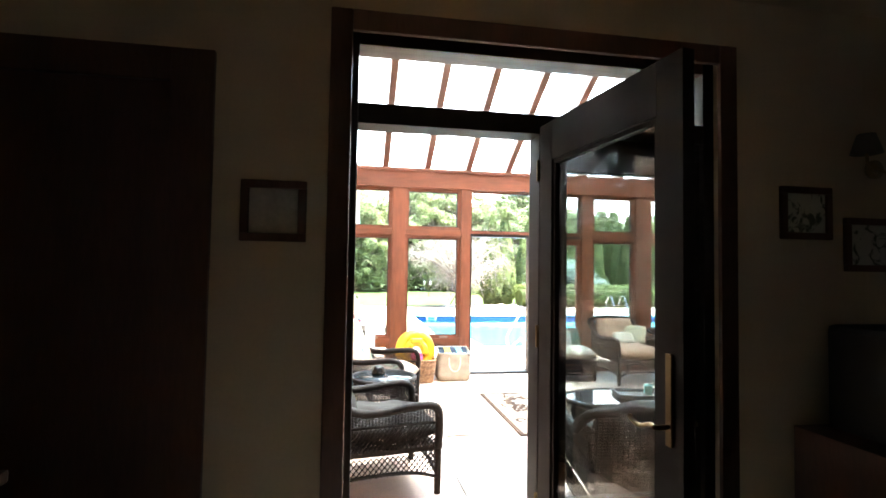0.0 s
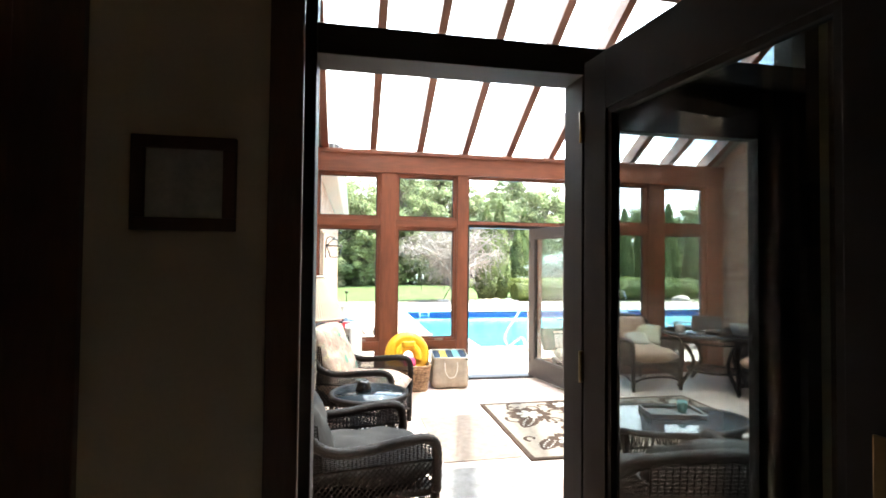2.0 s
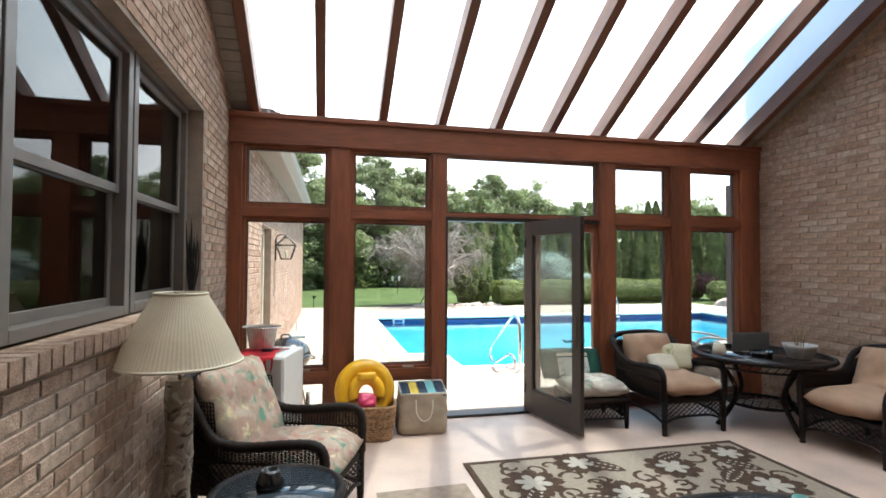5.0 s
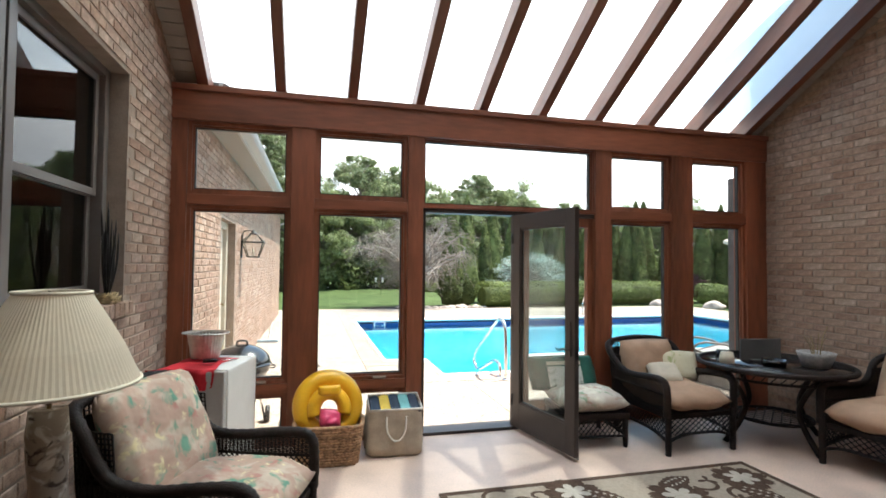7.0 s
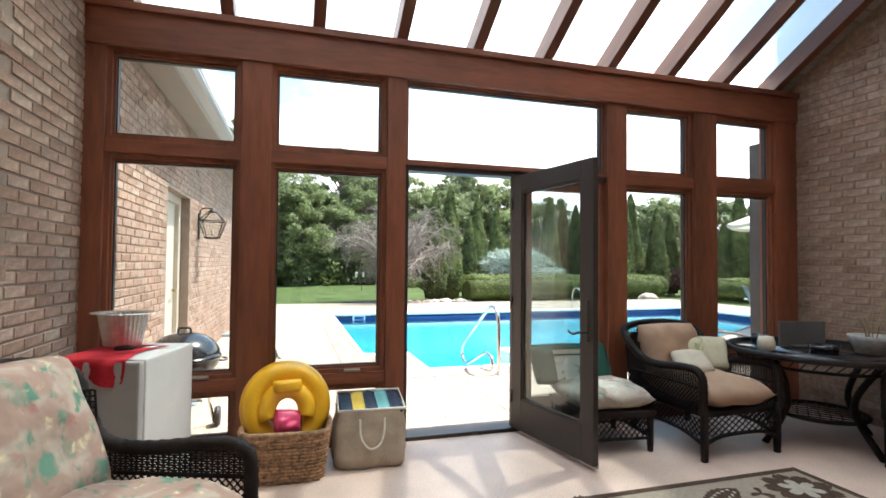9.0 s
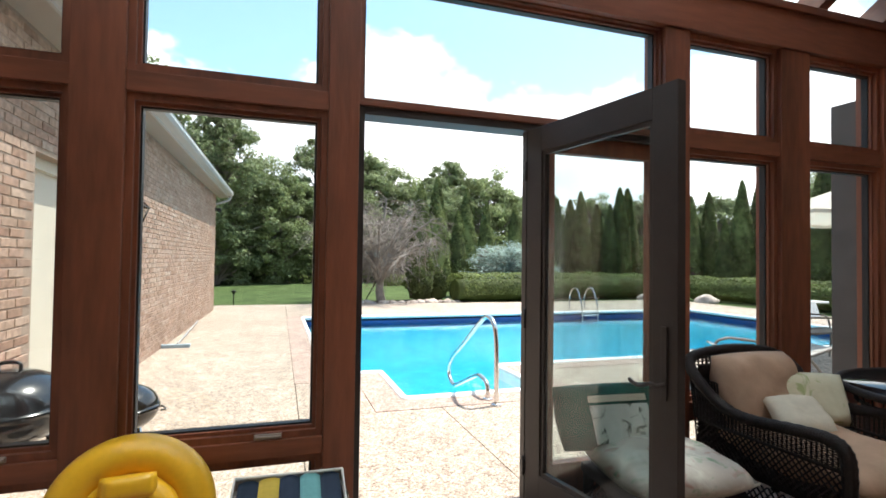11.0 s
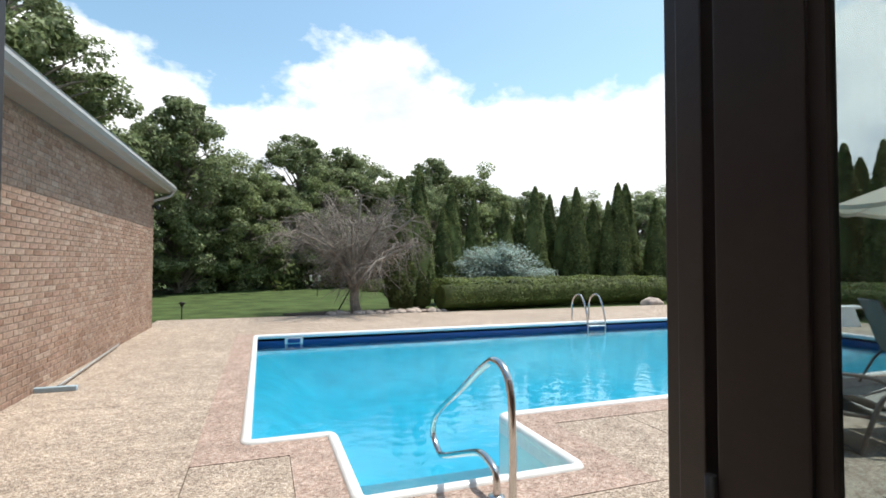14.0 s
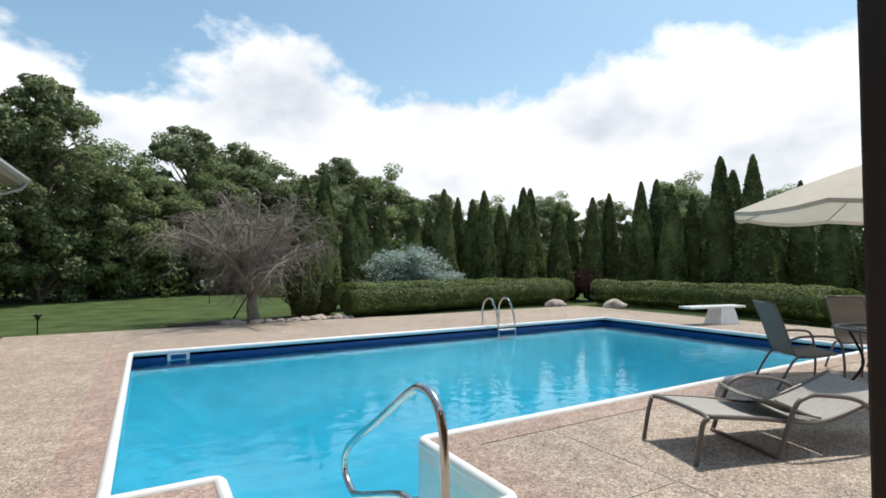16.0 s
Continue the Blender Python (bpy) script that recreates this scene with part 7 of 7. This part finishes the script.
# ---- on the brick wing ----
def wall_lantern():
    """A tapered four-sided lantern: narrow foot, wide rim, hipped glass top with a small cap."""
    l = thing("wall_lantern", "tapered four-sided dark metal wall lantern on the brick wing", "lantern", WING_TURN @ pose(WEST + 0.006, 3.58, 1.66) @ Matrix.Scale(0.92, 4))
    cx = 0.19
    ring = lambda half, z: [(cx + sx * half, sy * half, z) for sx, sy in ((-1, -1), (1, -1), (1, 1), (-1, 1))]
    foot, rim, neck = ring(0.085, 0.0), ring(0.165, 0.25), ring(0.045, 0.385)
    bm = bmesh.new()
    box(bm, 0.0, 0.018, -0.055, 0.055, -0.02, 0.36, bevel=0.006)
    part("back_plate", bm, M_IRON, l)
    bm = bmesh.new()
    tube(bm, smooth_path([(0.015, 0, 0.30), (0.03, 0, 0.41), (0.10, 0, 0.44), (cx, 0, 0.425)], 5), 0.009, 8)
    part("bracket", bm, M_IRON, l)
    for i in range(4):
        for lo, hi, r in ((foot, rim, 0.008), (rim, neck, 0.008)):
            bm = bmesh.new()
            tube(bm, [lo[i], hi[i]], r, 6)
            part("corner_bar", bm, M_IRON, l)
    for loop in (foot, rim, neck):
        bm = bmesh.new()
        tube(bm, loop, 0.009, 6, closed=True)
        part("frame_ring", bm, M_IRON, l)
    for lo, hi in ((foot, rim), (rim, neck)):
        for i in range(4):
            bm = bmesh.new()
            bm.faces.new([bm.verts.new(p) for p in (lo[i], lo[(i + 1) % 4], hi[(i + 1) % 4], hi[i])])
            part("pane", bm, M_GLASS, l)
    bm = bmesh.new()
    lathe(bm, [(0.075, 0.385), (0.06, 0.40), (0.02, 0.425), (0.012, 0.45), (0.0, 0.455)], 16, (cx, 0, 0), cap=False)
    part("cap", bm, M_IRON, l)
    for k in (-0.03, 0.03):
        bm = bmesh.new()
        lathe(bm, [(0.012, 0.0), (0.012, 0.10), (0.0, 0.13)], 10, (cx, k, 0.02))
        part("candle_tube", bm, M_CREAM, l)
    bm = bmesh.new()
    box(bm, cx - 0.085, cx + 0.085, -0.085, 0.085, 0.0, 0.012)
    part("floor_plate", bm, M_IRON, l)


def floor_brush():
    b = thing("pool_brush", "pale blue pool brush with a long pole against the wing", "brush")
    bm = bmesh.new()
    tube(bm, [(-2.72, 6.12, 0.03), (-2.86, 9.2, 0.03)], 0.014, 8)
    part("pole", bm, M_GUTTER, b)
    bm = bmesh.new()
    box(bm, -2.93, -2.53, 6.04, 6.11, DECK_Z, 0.035, bevel=0.01)
    part("brush_head", bm, M_BRUSH, b, "pale blue brush head")


M_BRUSH = material("pale_blue_plastic", (0.34, 0.44, 0.50), 0.5, var=0.1)

def corner_light():
    l = thing("security_light", "small dark security light under the eave corner", "light", WING_TURN @ pose(WEST, 11.85, 2.62))
    bm = bmesh.new()
    lathe(bm, [(0.045, 0), (0.045, 0.03)], 14)
    part("back_plate", bm, M_IRON, l).matrix_local = pose(0, 0, 0, 0, 90, 0)
    for s in (-1, 1):
        bm = bmesh.new()
        lathe(bm, [(0.02, 0), (0.05, 0.09), (0.052, 0.11), (0.0, 0.10)], 14)
        part("lamp_head", bm, M_IRON, l).matrix_local = pose(0.06, 0.06 * s, 0, 60 * s, 110, 0)


wall_lantern()
floor_brush()
corner_light()


def downspout():
    d = thing("downspout", "pale aluminium downspout elbow at the end of the gutter", "downspout", WING_TURN, kind="structure")
    bm = bmesh.new()
    tube(bm, smooth_path([(-2.70, 12.25, 3.02), (-2.78, 12.23, 2.90), (-3.05, 12.12, 2.78), (-3.18, 12.06, 2.64), (-3.18, 12.05, 1.4), (-3.18, 12.05, 0.0)], 4), 0.035, 8)
    part("pipe", bm, M_GUTTER, d)


downspout()


# ---- garden details ----
def bare_tree():
    """The twiggy tree by the pool: leaning trunk, spreading limbs, a haze of fine twigs with sparse dry leaves."""
    t = thing("twiggy_tree", "half-bare spreading tree with a fine grey twig crown", "tree", pose(2.0, 14.1, -0.07) @ Matrix.Diagonal((1.34, 1.25, 1.18, 1.0)))
    rng = random.Random(21)
    bm = bmesh.new()
    tube(bm, smooth_path([(0, 0, 0), (-0.06, 0, 0.35), (-0.05, 0, 0.75), (-0.18, 0, 1.15)], 4), [0.12 - 0.004 * i for i in range(13)], 8)
    part("trunk", bm, M_TWIG, t)
    limbs, twigs = bmesh.new(), bmesh.new()
    P = []
    for i in range(24):
        a = i * 2.4
        out = 1.8 * math.sqrt((i + 0.5) / 24)
        l, up = out * rng.uniform(0.9, 1.08), (2.45 - 1.15 * (out / 1.8) ** 2) * rng.uniform(0.62, 1.0)
        base = Vector((-0.08, 0, rng.uniform(0.50, 0.95)))
        tip = base + Vector((l * math.cos(a) - 0.08, l * math.sin(a), up))
        mid = base.lerp(tip, 0.5) + Vector((0, 0, 0.22))
        path = smooth_path([base, mid, tip], 6)
        tube(limbs, path, [0.055 * (1 - 0.85 * k / (len(path) - 1)) + 0.006 for k in range(len(path))], 6)
        for k in range(36):
            p = path[rng.randint(3, len(path) - 1)]
            d = Vector((rng.gauss(0, 1), rng.gauss(0, 1), rng.gauss(0.15, 0.7))).normalized() * rng.uniform(0.3, 0.85)
            e = p + d + Vector((0, 0, -0.22))
            q = p.lerp(e, 0.5) + Vector((0, 0, 0.10))
            tube(twigs, [p, q, e], [0.010, 0.007, 0.003], 4, caps=False)
            for s in range(4):
                f = p.lerp(e, rng.uniform(0.4, 1.0))
                g = f + Vector((rng.gauss(0, 0.16), rng.gauss(0, 0.16), rng.gauss(-0.1, 0.14)))
                tube(twigs, [f, g], [0.005, 0.002], 3, caps=False)
                P.append(g), P.append(f), P.append(g.lerp(f, 0.3)), P.append(f.lerp(g, 0.6) + Vector((rng.gauss(0, .05), rng.gauss(0, .05), rng.gauss(0, .05))))
    part("limb", limbs, M_TWIG, t)
    tagged(part("twig_haze", twigs, M_TWIG, t), kind="stuff")
    r2 = np.random.default_rng(9)
    me = leaf_mesh("dry_leaves", [tuple(p) for p in P], r2.normal(size=(len(P), 3)), r2.uniform(0.09, 0.20, len(P)), M_SEED, 9, 0.5)
    ob = new("dry_leaves", me)
    ob.parent = t
    bm = bmesh.new()
    tube(bm, [(-0.55, 0.1, 0.05), (-0.12, 0, 0.85)], 0.02, 6)
    tagged(part("tree_stake", bm, M_IRON), "dark stake propping the twiggy tree", "stake").matrix_world = pose(2.0, 14.1, -0.07)


def spruce():
    t = thing("blue_spruce", "low spreading blue spruce behind the clipped hedge", "shrub", pose(7.40, 15.9, -0.07) @ Matrix.Diagonal((1.05, 1.05, 1.12, 1.0)))
    rng = np.random.default_rng(17)
    bm = bmesh.new()
    P, D = [], []
    for i in range(120):
        a, f = i * 2.399, rng.random()
        l = 1.9 * math.sqrt(f) + 0.1
        zt = 1.95 * (1 - 0.55 * f) + rng.normal() * 0.12
        p0, p1 = Vector((0, 0, zt * 0.55)), Vector((l * math.cos(a), l * math.sin(a) * 0.8, zt))
        path = smooth_path([p0, p0.lerp(p1, 0.5) + Vector((0, 0, 0.12)), p1 + Vector((0, 0, -0.05))], 5)
        tube(bm, path, 0.012, 4)
        for k in range(150):
            q = path[int(rng.integers(2, len(path)))]
            o = rng.normal(size=3) * (0.16, 0.16, 0.05)
            P.append((q.x + o[0], q.y + o[1], q.z + o[2])), D.append((o[0], o[1], 1.2))
    part("branch_frame", bm, M_TWIG, t)
    D = np.array(D) + rng.normal(size=(len(D), 3)) * 0.35
    me = leaf_mesh("needles", P, D, rng.uniform(0.06, 0.13, len(P)), M_SPRUCE, 17, 0.35)
    ob = new("needles", me)
    ob.parent = t


def rock(name, label, at, size, seed):
    bm = bmesh.new()
    bmesh.ops.create_icosphere(bm, subdivisions=3, radius=1.0)
    for v in bm.verts:
        k = 1 + 0.28 * noise.noise(v.co * 1.4 + Vector((seed, 0, 0))) + 0.10 * noise.noise(v.co * 4 + Vector((0, seed, 0)))
        v.co = Vector((v.co.x * size[0] * k, v.co.y * size[1] * k, max(-0.06, v.co.z * size[2] * k)))
    for f in bm.faces:
        f.smooth = True
    o = tagged(part(name, bm, M_ROCK), label, "rock", "garden rocks")
    o.location = at
    return o


def beds():
    bm = bmesh.new()
    V = [bm.verts.new((2.6 + 2.6 * math.cos(a) * (1 + 0.08 * math.sin(3 * a)), 14.15 + 0.75 * math.sin(a) * (1 + 0.1 * math.cos(5 * a)), -0.045)) for a in [2 * math.pi * i / 48 for i in range(48)]]
    W = [bm.verts.new((v.co.x * 1.0, v.co.y, -0.07)) for v in V]
    bm.faces.new(V)
    for i in range(48):
        bm.faces.new((W[i], W[(i + 1) % 48], V[(i + 1) % 48], V[i]))
    tagged(part("mulch_bed", bm, M_MULCH), "dark mulched bed under the twiggy tree", "flower bed", kind="structure")
    rng = random.Random(5)
    for i in range(16):
        s = rng.uniform(0.10, 0.2)
        rock("edging_rock", "small rough stone edging the mulched bed", (1.2 + i * 0.22 + rng.uniform(-.05, .05), 13.55 + rng.uniform(-.08, .12), -0.03), (s, s * 0.8, s * 0.6), i * 1.7)
    rock("garden_boulder", "pale rounded boulder in front of the hedge", (12.2, 13.55, -0.02), (0.45, 0.30, 0.26), 41.0)
    rock("garden_boulder", "pale rounded boulder at the gap in the hedges", (13.6, 12.1, -0.02), (0.48, 0.32, 0.25), 47.0)
    # red shrub in the hedge gap
    r2 = np.random.default_rng(6)
    P, D = blob_points(r2, (15.6, 15.2, 0.75), (0.9, 0.7, 0.6), 2200, 0.4)
    s = thing("barberry_shrub", "dark red barberry shrub between the hedges", "shrub", pose(0, 0, 0))
    ob = new("red_foliage", leaf_mesh("red_foliage", P, D + r2.normal(size=D.shape) * .4, r2.uniform(0.06, 0.12, len(P)), M_REDLEAF, 6))
    ob.parent = s
    bm = bmesh.new()
    for i in range(9):
        a = i * 0.7
        tube(bm, [(15.6, 15.2, -0.07), (15.6 + 0.6 * math.cos(a), 15.2 + 0.5 * math.sin(a), 0.9)], [0.02, 0.006], 5)
    part("stem", bm, M_TWIG, s)
    # far shed with a lit window and a swinging bird feeder
    h = thing("garden_shed", "dark brown garden shed with a white framed window", "shed", pose(6.0, 28.0, -0.07))
    bm = bmesh.new()
    box(bm, -1.6, 1.6, 0, 2.4, 0, 1.7)
    part("wall", bm, M_SHED, h)
    bm = bmesh.new()
    A = [bm.verts.new((x, -0.25, z)) for x, z in ((-1.9, 1.6), (0, 2.6), (1.9, 1.6))]
    B = [bm.verts.new((x, 2.65, z)) for x, z in ((-1.9, 1.6), (0, 2.6), (1.9, 1.6))]
    bm.faces.new(A), bm.faces.new(B[::-1])
    for i in range(3):
        bm.faces.new((A[i], B[i], B[(i + 1) % 3], A[(i + 1) % 3]))
    part("roof", bm, M_SHINGLE, h)
    bm = bmesh.new()
    box(bm, -1.30, -0.98, -0.03, 0.0, 0.30, 0.88, bevel=0.01)
    w = part("window_frame", bm, M_WHITE, h)
    bm = bmesh.new()
    box(bm, -1.25, -1.03, -0.04, -0.03, 0.36, 0.57)
    box(bm, -1.25, -1.03, -0.04, -0.03, 0.61, 0.82)
    part("pane", bm, M_SMOKE, w)
    r3 = np.random.default_rng(16)
    P, D = blob_points(r3, (4.9, 25.0, 0.2), (0.9, 0.5, 0.42), 1200, 0.5)
    s = thing("round_shrub", "small clipped green shrub on the lawn before the shed", "shrub")
    ob = new("foliage", leaf_mesh("foliage", P, D + r3.normal(size=D.shape) * .4, r3.uniform(0.08, 0.16, len(P)), M_HEDGE, 7))
    ob.parent = s
    f = thing("bird_feeder", "hanging white bird feeder on a dark pole on the lawn", "bird feeder", pose(1.65, 22.0, -0.07) @ Matrix.Scale(0.8, 4))
    bm = bmesh.new()
    tube(bm, [(0, 0, 0), (0, 0, 1.30)], 0.018, 6)
    tube(bm, [(-0.38, 0, 1.20), (0.38, 0, 1.20)], 0.014, 6)
    part("pole", bm, M_IRON, f)
    for x in (-0.34, 0.1):
        bm = bmesh.new()
        lathe(bm, [(0.02, 0.0), (0.07, 0.03), (0.07, 0.24), (0.10, 0.26), (0.0, 0.34)], 12, (x, 0, 0.85))
        part("seed_tube", bm, M_WHITE, f)
    l = thing("garden_light", "short dark path light at the lawn edge", "path light", pose(-2.55, 13.9, -0.07))
    bm = bmesh.new()
    tube(bm, [(0, 0, 0), (0, 0, 0.40)], 0.016, 6)
    part("stake", bm, M_IRON, l)
    bm = bmesh.new()
    lathe(bm, [(0.03, 0.34), (0.05, 0.40), (0.10, 0.42), (0.0, 0.47)], 12, cap=False)
    part("cap", bm, M_IRON, l)


M_SHED = material("dark_brown_boards", (0.05, 0.038, 0.03), 0.8, var=0.2, scale=4)
bare_tree()
spruce()
beds()


# ---- the dim room ----
def picture(label, x0, x1, z0, z1, inner):
    y = HOUSE - 0.21
    p = thing("framed_picture", label, "picture")
    for a, b, c, d in ((x0, x1, z0, z0 + .035), (x0, x1, z1 - .035, z1), (x0, x0 + .035, z0 + .035, z1 - .035), (x1 - .035, x1, z0 + .035, z1 - .035)):
        bm = bmesh.new()
        box(bm, a, b, y - 0.022, y, c, d, bevel=0.004)
        part("frame_bar", bm, M_TRIMWOOD, p)
    bm = bmesh.new()
    box(bm, x0 + .035, x1 - .035, y - 0.010, y - 0.004, z0 + .035, z1 - .035)
    part("print", bm, inner, p)


def dim_room():
    picture("small dark framed print on the cream wall", -3.075, -2.805, 1.665, 1.925, M_PAPER)
    picture("dark framed landscape print on the cream wall", -0.47, -0.17, 1.74, 2.01, M_PRINT)
    picture("dark framed print hung low on the cream wall", -0.09, 0.22, 1.58, 1.86, M_PRINT)
    y = HOUSE - 0.21
    s = thing("wall_sconce", "brass wall sconce with small dark shades", "sconce", pose(0.10, y, 2.12))
    bm = bmesh.new()
    lathe(bm, [(0.0, 0.0), (0.05, 0.0), (0.05, 0.02), (0, 0.03)], 20, cap=False)
    part("back_plate", bm, M_BRASS, s).matrix_local = pose(0, 0, 0, 90, 0, 0)
    for k in (-1, 1):
        bm = bmesh.new()
        tube(bm, smooth_path([(0, -0.02, 0), (0.06 * k, -0.07, -0.03), (0.13 * k, -0.09, 0.0), (0.14 * k, -0.09, 0.06)], 5), 0.008, 8)
        part("arm", bm, M_BRASS, s)
        bm = bmesh.new()
        lathe(bm, [(0.07, 0.06), (0.04, 0.16)], 20, (0.14 * k, -0.09, 0), cap=False)
        part("shade", bm, M_GREYBOX, s)
    c = thing("low_cabinet", "dark wooden cabinet against the cream wall", "cabinet", pose(0.10, -5.58, INDOOR_Z))
    bm = bmesh.new()
    box(bm, -0.55, 0.55, -0.25, 0.28, 0.05, 0.62, bevel=0.008)
    part("body", bm, M_TRIMWOOD, c)
    for k in (-1, 1):
        bm = bmesh.new()
        box(bm, *sorted((k * 0.02, k * 0.52)), -0.27, -0.25, 0.09, 0.58, bevel=0.006)
        d = part("cabinet_door", bm, M_TRIMWOOD, c)
    tv = thing("television", "black television set standing on the dark cabinet", "television", pose(0.10, -5.58, INDOOR_Z + 0.622))
    bm = bmesh.new()
    box(bm, -0.42, 0.42, -0.20, 0.22, 0.0, 0.50, bevel=0.03)
    part("case", bm, M_BLACK, tv)
    bm = bmesh.new()
    box(bm, -0.36, 0.36, -0.206, -0.198, 0.06, 0.46)
    part("screen", bm, M_TABLETOP, tv)
    d = thing("door_4", "closed dark stained wooden door with wide casing", "door", kind="structure")
    for nm, x0, x1, z0, z1, p in (("casing", -3.36, -3.19, INDOOR_Z, 2.46, 0.03), ("casing", -4.60, -4.45, INDOOR_Z, 2.46, 0.03), ("casing", -4.45, -3.36, 2.32, 2.46, 0.03), ("door_panel", -4.45, -3.36, INDOOR_Z, 2.32, 0.012)):
        bm = bmesh.new()
        box(bm, x0, x1, y - p, y, z0, z1, bevel=0.004)
        part(nm, bm, M_TRIMWOOD, d)
    # a lamp-lit room somewhere behind: small table with papers
    t = thing("dark_table", "low dark table with loose white papers in the dim room", "table", pose(-4.2, -6.1, INDOOR_Z))
    bm = bmesh.new()
    box(bm, -0.6, 0.6, -0.35, 0.35, 0.70, 0.74, bevel=0.01)
    part("tabletop", bm, M_TRIMWOOD, t)
    for x in (-0.54, 0.54):
        for yy in (-0.3, 0.3):
            bm = bmesh.new()
            box(bm, x - .03, x + .03, yy - .03, yy + .03, 0, 0.70)
            part("leg", bm, M_TRIMWOOD, t)
    bm = bmesh.new()
    cushion(bm, 0.5, 0.3, 0.03, Matrix.Identity(4), 0.3, 10, 5.0, 0.02)
    tagged(part("loose_paper", bm, M_PAPER), "crumpled white papers on the dark table", "paper").matrix_world = pose(-4.1, -6.1, INDOOR_Z + 0.757, 0, 0, 15)


dim_room()
